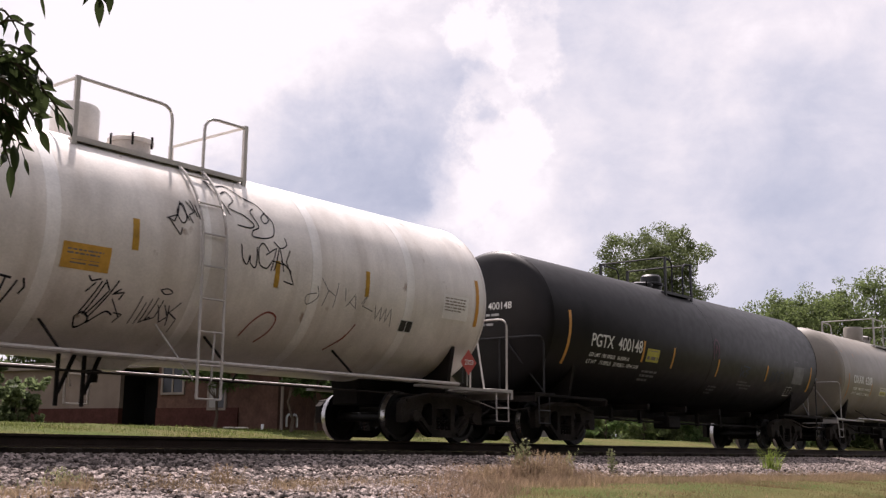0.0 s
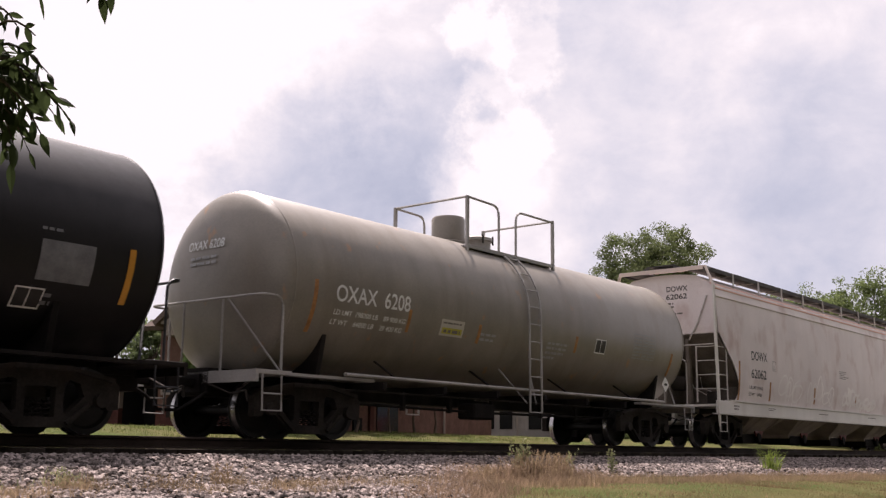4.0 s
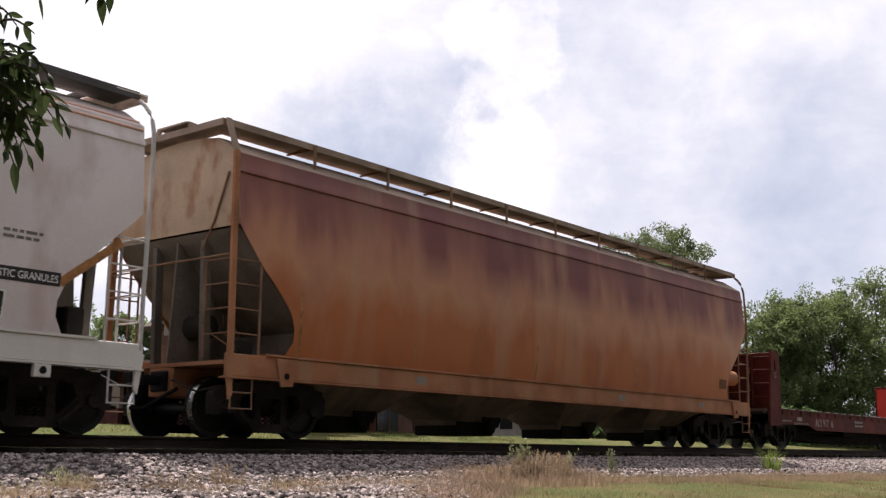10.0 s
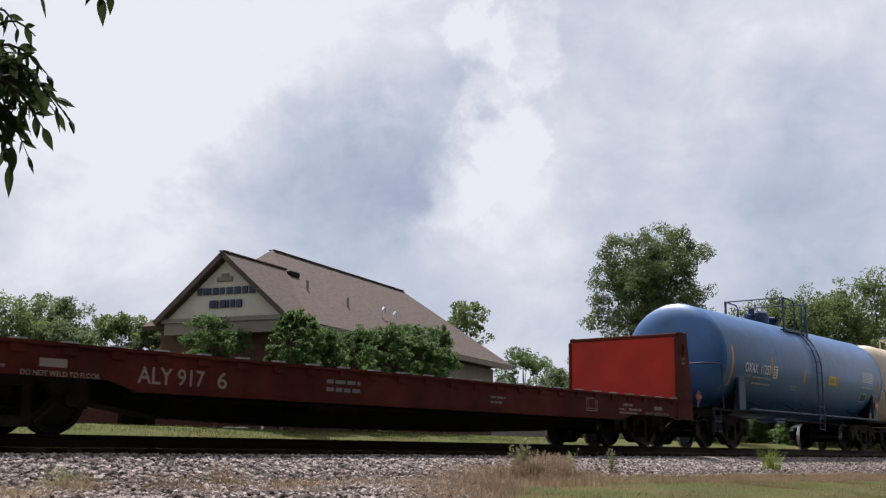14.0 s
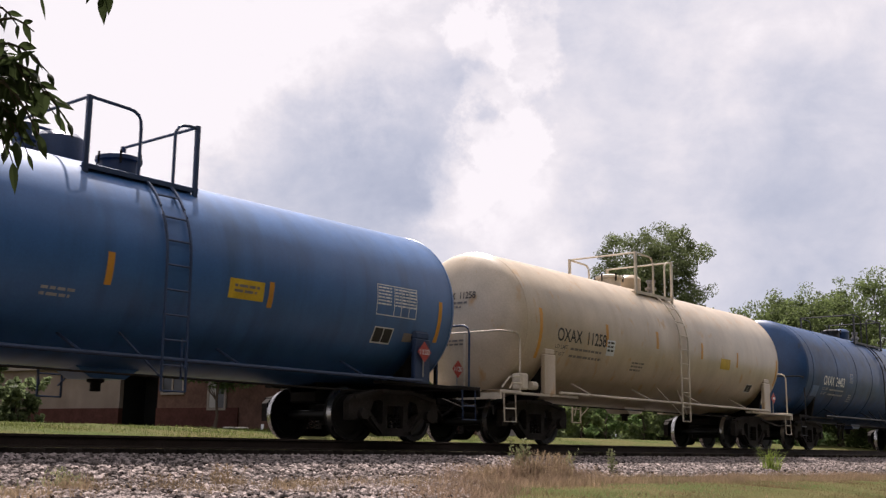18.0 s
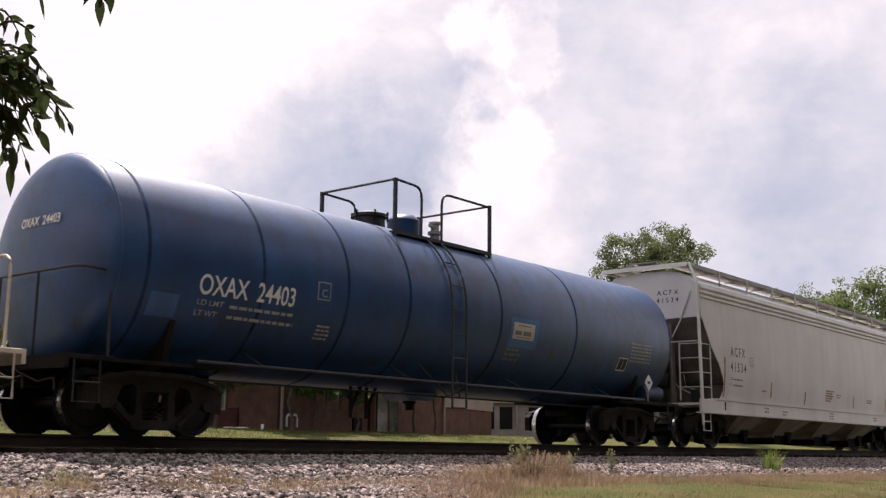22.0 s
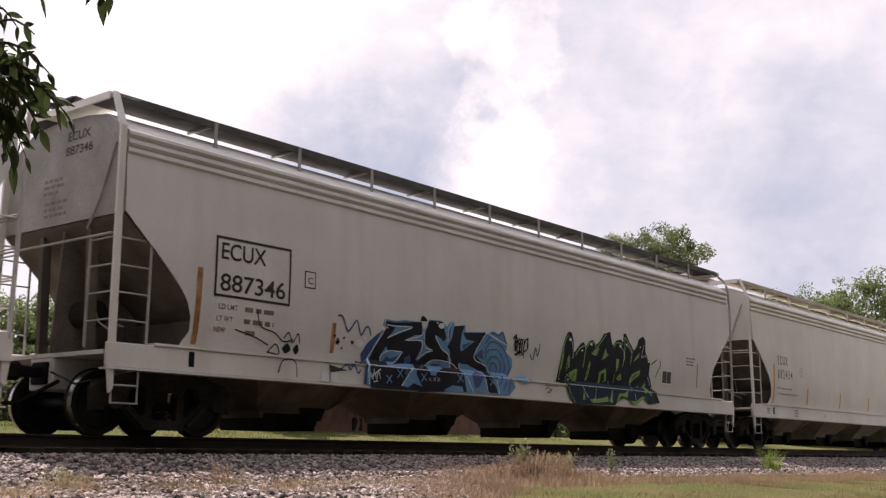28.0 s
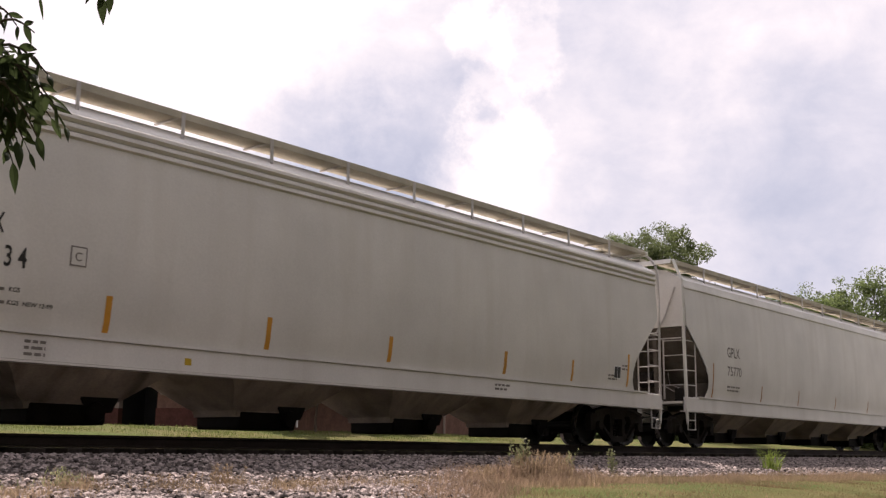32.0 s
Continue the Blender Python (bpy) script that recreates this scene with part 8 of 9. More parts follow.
# blue piece: black letter forms with light blue bevels, ringed disc at its right
shape("graffiti_backing", [(7.73, 0.92), (8.13, 1.65), (8.45, 2.07), (8.7, 2.16), (8.89, 2.12), (9.04, 2.2), (9.2, 1.93), (9.16, 1.79), (9.38, 1.67), (9.42, 1.5), (9.33, 1.31), (9.44, 1.09), (9.22, 0.92)], "spray_blue", 0.004, smooth=False)
shape("graffiti_fill", [(5, 0.92), (5.05, 1.3), (4.98, 1.43), (5.12, 1.63), (5.36, 1.81), (5.46, 1.86), (5.3, 1.54), (5.14, 1.22), (5.15, 0.93)], "spray_navy", 0.004, smooth=False)
shape("graffiti_backing", [(5.07, 0.92), (5.1, 1.29), (5.29, 1.61), (5.45, 1.82), (5.52, 2.09), (5.83, 2.08), (6.06, 2.12), (6.53, 2.13), (6.61, 1.99), (6.74, 2.19), (7.07, 2.21), (7.26, 2.11), (7.33, 2.2), (7.42, 2.24), (7.5, 2.14), (7.82, 2.2), (7.83, 2.07), (8.48, 2.12), (8.07, 1.6), (8.54, 1.47), (8.86, 0.94), (7.73, 0.91), (6.24, 0.88), (5.19, 0.87)], "spray_blue", 0.005, smooth=False)
shape("graffiti_letter", [(5.17, 0.9), (5.16, 1.22), (5.3, 1.57), (5.49, 1.86), (5.54, 2.06), (5.8, 2.05), (6.53, 2.13), (6.55, 1.86), (6.65, 1.79), (6.71, 1.63), (6.88, 1.63), (6.66, 1.58), (6.43, 1.46), (6.53, 1.37), (6.37, 1.32), (6.71, 0.88), (5.19, 0.87)], "spray_black", 0.007, smooth=False)
shape("graffiti_letter", [(6.43, 0.86), (6.32, 1.32), (6.48, 1.42), (6.72, 1.58), (6.88, 1.64), (6.61, 1.75), (6.61, 1.95), (6.74, 2.18), (7.13, 2.19), (7.25, 1.9), (7.17, 1.82), (6.96, 1.92), (6.92, 1.86), (7.11, 1.72), (7.35, 1.59), (7.38, 1.4), (7.67, 1.52), (7.84, 0.93)], "spray_black", 0.008, smooth=False)
shape("graffiti_letter", [(7.44, 1.5), (7.3, 1.74), (7.43, 2.09), (7.5, 2.15), (7.79, 2.18), (7.72, 2.04), (8.47, 2.11), (8.13, 1.65), (8.53, 1.46), (8.84, 0.95), (8.51, 0.95), (8.4, 1.31), (8.2, 1.38), (7.68, 1.48), (7.54, 1.38)], "spray_black", 0.009, smooth=False)
shape("graffiti_highlight", [(5.59, 1.99), (5.88, 2), (6.27, 2), (5.91, 1.86), (5.76, 1.81), (5.6, 1.76), (5.71, 1.85), (5.81, 1.96)], "spray_blue", 0.012, smooth=False)
shape("graffiti_highlight", [(6.07, 1.76), (6.35, 1.88), (6.57, 1.89), (6.62, 1.73), (6.71, 1.63), (6.88, 1.63), (6.68, 1.59), (6.45, 1.46), (6.55, 1.61), (6.56, 1.73), (6.49, 1.8)], "spray_blue", 0.012, smooth=False)
shape("graffiti_highlight", [(5.46, 1.43), (5.61, 1.62), (5.66, 1.53), (6.04, 1.55), (5.94, 1.38), (5.67, 1.27), (5.56, 1.3)], "spray_blue", 0.012, smooth=False)
shape("graffiti_highlight", [(5.97, 0.95), (6.21, 1.22), (6.41, 1.35), (6.36, 1.18), (6.53, 0.96), (6.28, 1.01), (6.14, 0.93)], "spray_blue", 0.012, smooth=False)
shape("graffiti_highlight", [(6.7, 1.35), (6.87, 1.45), (7.3, 1.46), (7.47, 1.38), (7.52, 1.31), (7.28, 1.35), (6.98, 1.28), (6.91, 1.18), (6.77, 1.18)], "spray_blue", 0.012, smooth=False)
shape("graffiti_highlight", [(6.92, 1.93), (7.08, 1.88), (7.28, 1.74), (7.37, 1.69), (7.44, 1.38), (7.34, 1.49), (7.33, 1.61), (7.11, 1.7), (6.97, 1.83)], "spray_blue", 0.012, smooth=False)
shape("graffiti_highlight", [(7.68, 1.45), (7.92, 1.46), (8.26, 1.38), (8.4, 1.31), (8.51, 0.94), (8.06, 0.94), (7.91, 1.12), (7.73, 1.36)], "spray_blue", 0.012, smooth=False)
shape("graffiti_highlight", [(7.71, 2.07), (7.85, 1.92), (8.11, 1.91), (7.71, 1.68), (7.68, 1.78)], "spray_blue", 0.012, smooth=False)
shape("graffiti_highlight", [(7.16, 0.94), (7.41, 1.03), (7.7, 1.02), (7.73, 0.92), (7.21, 0.89)], "spray_blue", 0.012, smooth=False)
shape("graffiti_highlight", [(7.27, 1.82), (7.3, 2.07), (7.4, 2.24), (7.48, 2.2), (7.41, 1.92), (7.32, 1.77)], "spray_blue", 0.012, smooth=False)
shape("graffiti_fill", [(5.56, 1.35), (5.64, 1.45), (5.74, 1.41), (5.99, 1.5), (5.87, 1.38), (5.66, 1.33)], "spray_navy", 0.014, smooth=False)
shape("graffiti_fill", [(6.82, 1.33), (6.91, 1.41), (7.18, 1.41), (6.98, 1.33), (6.86, 1.24)], "spray_navy", 0.014, smooth=False)
shape("graffiti_fill", [(7.99, 1.26), (8.23, 1.36), (8.38, 1.25), (8.23, 1.05), (8.1, 1)], "spray_navy", 0.014, smooth=False)
shape("graffiti_fill", [(7.72, 1.81), (8.03, 1.89), (7.77, 1.73)], "spray_navy", 0.014, smooth=False)
shape("graffiti_fill", [(7.28, 1.86), (7.3, 2.04), (7.38, 2.17), (7.35, 1.95)], "spray_navy", 0.014, smooth=False)
shape("graffiti_fill", [(8.11, 1.62), (8.37, 1.79), (8.43, 1.59), (8.27, 1.61)], "spray_navy", 0.014, smooth=False)
shape("graffiti_fill", [(6.1, 1.44), (6.25, 1.52), (6.31, 1.4), (6.15, 1.34)], "spray_navy", 0.014, smooth=False)
shape("graffiti_fill", [(6.03, 1.2), (6.17, 1.28), (6.2, 1.16), (6.07, 1.12)], "spray_navy", 0.014, smooth=False)
shape("graffiti_fill", [(6.47, 1.33), (6.66, 1.38), (6.68, 1.31), (6.53, 1.28)], "spray_navy", 0.014, smooth=False)
lines("graffiti_outline", [[(5.13, 0.93), (5.12, 1.28), (5.3, 1.59), (5.51, 1.88), (5.53, 2.08)],
                [(5.58, 1.99), (5.84, 1.99), (6.27, 2.01), (5.91, 1.89), (5.61, 1.76)],
                [(6.53, 2.11), (6.55, 1.9), (6.08, 1.76), (6.53, 1.79), (6.56, 1.65), (6.46, 1.46), (6.66, 1.58), (6.88, 1.64), (6.66, 1.69), (6.61, 1.93), (6.69, 2.11)],
                [(6.04, 1.55), (5.65, 1.54), (5.48, 1.42), (5.58, 1.29), (5.8, 1.31), (6.04, 1.55)],
                [(8.49, 2.12), (8.11, 1.61), (8.53, 1.46), (8.8, 1.18), (8.88, 0.94)],
                [(6.7, 1.35), (6.92, 1.47), (7.43, 1.45), (7.71, 1.32)],
                [(8.45, 2.12), (9.37, 1.86)],
                [(6.92, 1.92), (7.11, 1.7), (7.35, 1.59), (7.43, 1.37)],
                [(7.29, 1.84), (7.3, 2.06), (7.41, 2.23)],
                [(7.68, 1.45), (7.73, 1.34), (8.06, 0.92)],
                [(8.4, 1.31), (8.51, 0.95)],
                [(5.96, 0.94), (6.21, 1.22), (6.41, 1.35)]], "spray_white", 0.016, 0.016, 3)
lines("graffiti_ring", [[(8.67, 1.36), (8.69, 1.52), (8.83, 1.52), (8.9, 1.38), (8.8, 1.25), (8.66, 1.22)],
                [(8.57, 1.51), (8.68, 1.65), (8.9, 1.63), (9.03, 1.45), (8.97, 1.23), (8.85, 1.08)],
                [(8.48, 1.58), (8.56, 1.76), (8.89, 1.79), (9.12, 1.56), (9.16, 1.29), (9.02, 1.02)],
                [(8.44, 1.71), (8.62, 1.93), (8.96, 1.91), (9.19, 1.7), (9.32, 1.47), (9.26, 1.21), (9.2, 0.96)],
                [(8.46, 1.89), (8.68, 2.11), (8.88, 2.08), (9.04, 2.15), (9.15, 1.93)]], "spray_navy", 0.024, 0.012, 4)
lines("graffiti_cross", [[(5.56, 1.11), (5.71, 0.99)],
                [(5.7, 1.12), (5.57, 0.97)]], "spray_blue", 0.022, 0.016, 1)
lines("graffiti_cross", [[(5.84, 1.23), (5.99, 1.1)],
                [(5.98, 1.24), (5.85, 1.08)]], "spray_blue", 0.022, 0.016, 1)
lines("graffiti_cross", [[(6.49, 1.2), (6.65, 1.07)],
                [(6.64, 1.21), (6.5, 1.05)]], "spray_blue", 0.022, 0.016, 1)
lines("graffiti_cross", [[(7.54, 1.25), (7.72, 1.11)],
                [(7.71, 1.26), (7.55, 1.09)]], "spray_blue", 0.022, 0.016, 1)
lines("graffiti_cross", [[(8.55, 1.24), (8.75, 1.1)],
                [(8.74, 1.25), (8.56, 1.08)]], "spray_blue", 0.022, 0.016, 1)
lines("graffiti_cross", [[(6.7, 1.13), (6.79, 1.07)],
                [(6.78, 1.14), (6.71, 1.07)]], "grey_ink", 0.012, 0.016, 1)
lines("graffiti_cross", [[(6.83, 1.14), (6.91, 1.08)],
                [(6.91, 1.15), (6.84, 1.08)]], "grey_ink", 0.012, 0.016, 1)
lines("graffiti_cross", [[(6.95, 1.15), (7.03, 1.09)],
                [(7.03, 1.15), (6.95, 1.08)]], "grey_ink", 0.012, 0.016, 1)
lines("graffiti_tag", [[(5.15, 1.13), (5.21, 1.01), (5.24, 1.2), (5.31, 1.01), (5.34, 1.19), (5.41, 1.04)],
                [(5.17, 1.06), (5.41, 1.21)],
                [(5.23, 0.98), (5.34, 1)]], "spray_white", 0.018, 0.016, 2)
shape("graffiti_drip", [(5.42, 1.91), (5.46, 1.95), (5.52, 1.95), (5.55, 1.91), (5.49, 1.88)], "spray_white", 0.015)
shape("graffiti_drip", [(6.99, 2.1), (7.04, 2.15), (7.13, 2.16), (7.17, 2.1), (7.08, 2.06)], "spray_white", 0.015)
shape("graffiti_drip", [(4.8, 1.6), (4.86, 1.67), (4.97, 1.67), (5.03, 1.59), (4.92, 1.54)], "spray_white", 0.015)
shape("graffiti_drip", [(5.55, 1.94), (5.57, 1.96), (5.59, 1.96), (5.61, 1.94), (5.58, 1.93)], "spray_white", 0.015)
shape("graffiti_drip", [(6.93, 2.15), (6.95, 2.17), (6.98, 2.17), (7, 2.15), (6.97, 2.14)], "spray_white", 0.015)
shape("graffiti_drip", [(5, 1.71), (5.02, 1.73), (5.05, 1.73), (5.07, 1.7), (5.04, 1.69)], "spray_white", 0.015)
shape("graffiti_drip", [(6.47, 2.14), (6.52, 2.24), (6.6, 2.23), (6.68, 2.16)], "spray_black", 0.013)
lines("graffiti_squiggle", [[(4.37, 2.03), (4.48, 2.02), (4.61, 1.8), (4.7, 1.85), (4.83, 1.99), (4.95, 1.75), (5.06, 1.9), (5.15, 1.88), (5.19, 1.76)],
                [(4.41, 1.13), (4.59, 1.23), (4.66, 1.14), (4.75, 1.23), (4.86, 1.1), (4.91, 1.17)]], "spray_navy", 0.03, 0.008, 4)
lines("graffiti_squiggle", [[(4.62, 1.27), (4.83, 1.27), (5.1, 1.31)],
                [(4.89, 1.3), (5.09, 1.26), (5.06, 1.21)]], "spray_black", 0.03, 0.008, 2)
lines("graffiti_dots", [[(4.4, 1.66), (4.41, 1.55)],
                [(4.32, 1.71), (4.34, 1.67)],
                [(4.54, 1.69), (4.55, 1.66)],
                [(4.5, 1.51), (4.52, 1.49)],
                [(4.75, 1.64), (4.76, 1.59)],
                [(4.36, 1.58), (4.45, 1.61)]], "spray_black", 0.05, 0.008, 1)
lines("graffiti_squiggle", [[(9.4, 2.06), (9.49, 2.15), (9.55, 2)],
                [(9.43, 1.94), (9.55, 2.04), (9.63, 1.92)],
                [(9.46, 1.75), (9.64, 1.81)]], "spray_black", 0.04, 0.009, 2)
lines("graffiti_squiggle", [[(10.0, 1.80), (10.12, 1.70), (10.2, 1.95), (10.28, 1.78), (10.36, 2.05)]], "spray_navy", 0.03, 0.008, 4)
lines("graffiti_squiggle", [[(10.5, 1.1), (10.62, 1.15), (10.75, 1.08), (10.57, 1.05), (10.77, 1.13)],
                [(10.48, 1.19), (10.77, 1.19), (11, 1.2)]], "spray_red", 0.018, 0.008, 4)
shape("graffiti_fill", [(9.6, 1.30), (9.72, 1.36), (9.9, 1.34), (9.98, 1.26), (9.8, 1.20), (9.62, 1.22)], "spray_blue", 0.005)
tag(car, side, 9.43, 1.80, 0.42, 0.34, 5, "spray_black", 0.026, 51, 0.017)
# green piece: black letters, green bars and bevels, blue-black foot
shape("graffiti_backing", [(11.07, 1.3), (11.11, 1.57), (11.21, 1.97), (11.32, 2.25), (11.44, 2.4), (11.58, 2.39), (11.66, 2.22), (11.68, 1.96), (11.78, 2.04), (11.93, 2.17), (12.07, 2.23), (12.16, 2.13), (12.3, 2.26), (12.45, 2.31), (12.6, 2.21), (12.77, 2.31), (12.93, 2.48), (13.23, 2.56), (13.33, 2.24), (13.47, 2.37), (13.69, 2.42), (13.8, 2.36), (13.83, 2.57), (13.94, 2.57), (14.1, 2.39), (14.29, 2.22), (14.42, 2.3), (14.55, 2.5), (14.75, 2.58), (14.87, 2.49), (14.86, 2.22), (14.99, 2.05), (15.09, 1.96), (15.06, 1.7), (15.16, 1.54), (15.32, 1.28), (15.48, 1.02), (14.95, 0.98), (14.74, 1.11), (14.54, 1.05), (14.28, 0.92), (14.05, 1.02), (13.84, 1.09), (13.58, 1.03), (13.34, 0.89), (11.6, 0.85), (11.34, 1.17), (11.38, 1.26)], "spray_black", 0.006, smooth=False)
shape("graffiti_fill", [(11.46, 1.3), (11.99, 1.36), (12.62, 1.38), (13.2, 1.41), (14.03, 1.46), (14.47, 1.43), (15.04, 1.6), (15.4, 1.02), (15.01, 1), (14.66, 1.13), (14.33, 0.97), (13.94, 1.1), (13.53, 1.05), (13.24, 0.93), (11.67, 0.87), (11.38, 1.17)], "spray_teal", 0.009, smooth=False)
shape("graffiti_highlight", [(11.39, 1.54), (11.42, 1.81), (11.48, 1.91), (11.52, 1.82), (11.52, 1.64), (11.46, 1.61)], "spray_green", 0.012, smooth=False)
shape("graffiti_highlight", [(11.51, 1.52), (11.69, 1.59), (11.83, 1.63), (11.84, 1.33), (11.75, 1.31), (11.64, 1.39), (11.57, 1.39)], "spray_green", 0.012, smooth=False)
shape("graffiti_highlight", [(12.18, 1.4), (12.24, 1.6), (12.33, 1.84), (12.37, 1.77), (12.32, 1.56), (12.24, 1.38)], "spray_green", 0.012, smooth=False)
shape("graffiti_highlight", [(12.39, 1.99), (12.55, 2.11), (12.74, 2.15), (12.6, 1.95)], "spray_green", 0.012, smooth=False)
shape("graffiti_highlight", [(12.84, 1.88), (13.01, 2.16), (13.06, 2.05), (13.14, 2.02), (12.97, 1.93)], "spray_green", 0.012, smooth=False)
shape("graffiti_highlight", [(12.74, 1.36), (12.76, 1.6), (13.04, 1.71), (13.08, 1.42), (12.91, 1.39), (13, 1.43), (12.99, 1.62), (12.84, 1.56), (12.83, 1.37)], "spray_green", 0.012, smooth=False)
shape("graffiti_highlight", [(13.49, 1.64), (13.49, 1.96), (13.6, 1.95), (13.59, 1.77)], "spray_green", 0.012, smooth=False)
shape("graffiti_highlight", [(13.52, 1.51), (13.7, 1.64), (13.77, 1.5), (13.63, 1.46)], "spray_green", 0.012, smooth=False)
shape("graffiti_highlight", [(14.11, 1.48), (14.24, 1.65), (14.63, 1.77), (14.57, 1.64), (14.29, 1.51), (14.16, 1.4)], "spray_green", 0.012, smooth=False)
shape("graffiti_highlight", [(14.26, 1.93), (14.43, 2.1), (14.57, 2.17), (14.53, 2.06)], "spray_green", 0.012, smooth=False)
shape("graffiti_highlight", [(11.95, 0.95), (12.02, 1.15), (12.07, 0.97)], "spray_green", 0.012, smooth=False)
shape("graffiti_highlight", [(12.24, 0.98), (12.75, 1.02), (13.03, 1.08), (13.06, 0.96), (12.38, 0.9)], "spray_green", 0.012, smooth=False)
shape("graffiti_highlight", [(13.1, 0.96), (13.2, 1.21), (13.25, 0.93)], "spray_green", 0.012, smooth=False)
shape("graffiti_highlight", [(13.38, 0.94), (13.54, 1.17), (13.75, 1.17), (13.96, 1.25), (13.9, 1.09), (13.63, 1.11), (13.48, 0.98)], "spray_green", 0.012, smooth=False)
shape("graffiti_highlight", [(14.39, 1.32), (14.59, 1.4), (14.68, 1.3), (14.87, 1.48), (15.12, 1.14), (14.89, 1.27), (14.78, 1.21), (14.61, 1.3)], "spray_green", 0.012, smooth=False)
shape("graffiti_highlight", [(14.05, 1.02), (14.32, 1.02), (14.6, 1.14), (14.77, 1.14), (14.39, 0.96), (14.22, 0.91)], "spray_green", 0.012, smooth=False)
shape("graffiti_highlight", [(11.19, 1.84), (11.29, 2.13), (11.26, 1.79), (11.19, 1.49)], "spray_green", 0.012, smooth=False)
lines("graffiti_inside", [[(11.43, 1.6), (11.45, 1.76)],
                [(11.66, 1.43), (11.75, 1.52)],
                [(12.23, 1.46), (12.31, 1.68)],
                [(12.91, 1.5), (12.91, 1.57)],
                [(13.6, 1.5), (13.68, 1.54)],
                [(14.26, 1.56), (14.5, 1.69)]], "spray_black", 0.03, 0.015, 1)
lines("graffiti_outline", [[(11.13, 1.38), (11.22, 1.9), (11.35, 2.24), (11.45, 2.31)],
                [(11.74, 1.91), (11.93, 2.09), (12.13, 2.13), (12.12, 1.97), (12.06, 1.66)],
                [(12.15, 2.07), (12.3, 2.22), (12.51, 2.24), (12.59, 2.14), (12.79, 2.28), (13.03, 2.48)],
                [(13.35, 2.21), (13.51, 2.33), (13.76, 2.31)],
                [(13.85, 1.93), (13.87, 2.27), (13.88, 2.48), (14.09, 2.3), (14.25, 2.15)],
                [(14.31, 2.21), (14.49, 2.37)],
                [(13.41, 1.39), (13.44, 1.6)],
                [(11.39, 1.23), (11.49, 1.04), (11.65, 0.88)]], "spray_green", 0.028, 0.014, 4)
lines("graffiti_outline", [[(11.13, 1.38), (11.38, 1.29), (11.43, 1.47), (11.52, 1.43)],
                [(11.57, 2.24), (11.63, 1.99), (11.62, 1.84)],
                [(13.66, 2.26), (13.84, 2.1), (13.77, 1.79)],
                [(13.93, 2.31), (14.18, 2.17), (14.13, 1.87)],
                [(14.76, 2.38), (14.66, 2.06), (14.82, 2.12), (15.02, 2.01)],
                [(13.21, 2.54), (13.29, 2.28)],
                [(12.19, 1.3), (12.23, 1.24), (12.3, 1.32)],
                [(13.18, 1.43), (13.24, 1.21), (13.15, 0.96)],
                [(14.16, 1.42), (14.26, 1.2), (14.3, 1)],
                [(12.54, 1.33), (12.5, 1.08), (12.43, 0.95)],
                [(11.94, 1.35), (12.02, 1.18), (12.19, 1.02)],
                [(14.99, 1.63), (15.27, 1.28), (15.5, 1.01)]], "spray_white", 0.012, 0.016, 3)
shape("graffiti_drip", [(11.46, 2.22), (11.48, 2.26), (11.54, 2.26), (11.56, 2.22), (11.51, 2.2)], "spray_white", 0.017)
shape("graffiti_drip", [(11.96, 2.03), (11.98, 2.05), (12.02, 2.05), (12.04, 2.03), (12, 2.01)], "spray_white", 0.017)
shape("graffiti_drip", [(12.33, 2.19), (12.36, 2.22), (12.41, 2.22), (12.43, 2.19), (12.38, 2.17)], "spray_white", 0.017)
shape("graffiti_drip", [(13.6, 2.25), (13.63, 2.28), (13.68, 2.29), (13.7, 2.25), (13.65, 2.23)], "spray_white", 0.017)
shape("graffiti_drip", [(13.9, 2.31), (13.93, 2.33), (13.97, 2.34), (13.99, 2.31), (13.95, 2.29)], "spray_white", 0.017)
shape("graffiti_drip", [(14.56, 2.3), (14.58, 2.32), (14.61, 2.32), (14.63, 2.31), (14.59, 2.29)], "spray_white", 0.017)
shape("graffiti_drip", [(11.48, 1.37), (11.49, 1.39), (11.53, 1.39), (11.54, 1.37), (11.51, 1.35)], "spray_white", 0.017)
shape("graffiti_drip", [(14.96, 1.98), (14.98, 2), (15.02, 2), (15.03, 1.98), (15, 1.96)], "spray_white", 0.017)
lines("graffiti_squiggle", [[(15.14, 1.93), (15.44, 2.07)],
                [(15.4, 1.63), (15.45, 1.74), (15.61, 1.94), (15.58, 2.07)]], "spray_black", 0.03, 0.009, 3)
# doodle near the marks and marks on the sill
lines("graffiti_doodle", [[(2.6, 1.95), (2.7, 1.7), (3.0, 1.62), (3.2, 1.5), (3.4, 1.55)], [(2.2, 1.6), (2.6, 1.52), (2.9, 1.42)], [(2.9, 1.3), (3.05, 1.45), (3.15, 1.3), (2.9, 1.32)], [(3.2, 1.55), (3.3, 1.65), (3.4, 1.5), (3.5, 1.65), (3.55, 1.5)],
                          [(3.05, 1.0), (3.15, 1.2), (3.4, 1.2), (3.45, .95)]], "spray_black", .02, .009)
shape("graffiti_doodle", [(3.2, 1.4), (3.3, 1.48), (3.38, 1.38), (3.28, 1.32)], "spray_black", .009)
shape("graffiti_doodle", [(3.42, 1.4), (3.5, 1.48), (3.56, 1.38), (3.5, 1.32)], "spray_black", .009)
shape("sill_mark", [(4.15, 1.2), (4.6, 1.13), (4.2, 1.08)], "black_ink", .009, smooth=False)
for x in (4.0, 4.22):
    part("sill_sticker", patch(bmesh.new(), x, x + 0.17, 0.93, 1.08, sillw, 0.03), M["spray_white"], car)
part("sill_slot", patch(bmesh.new(), 1.35, 1.45, 0.98, 1.2, sillw), M["dark_gap"], car)

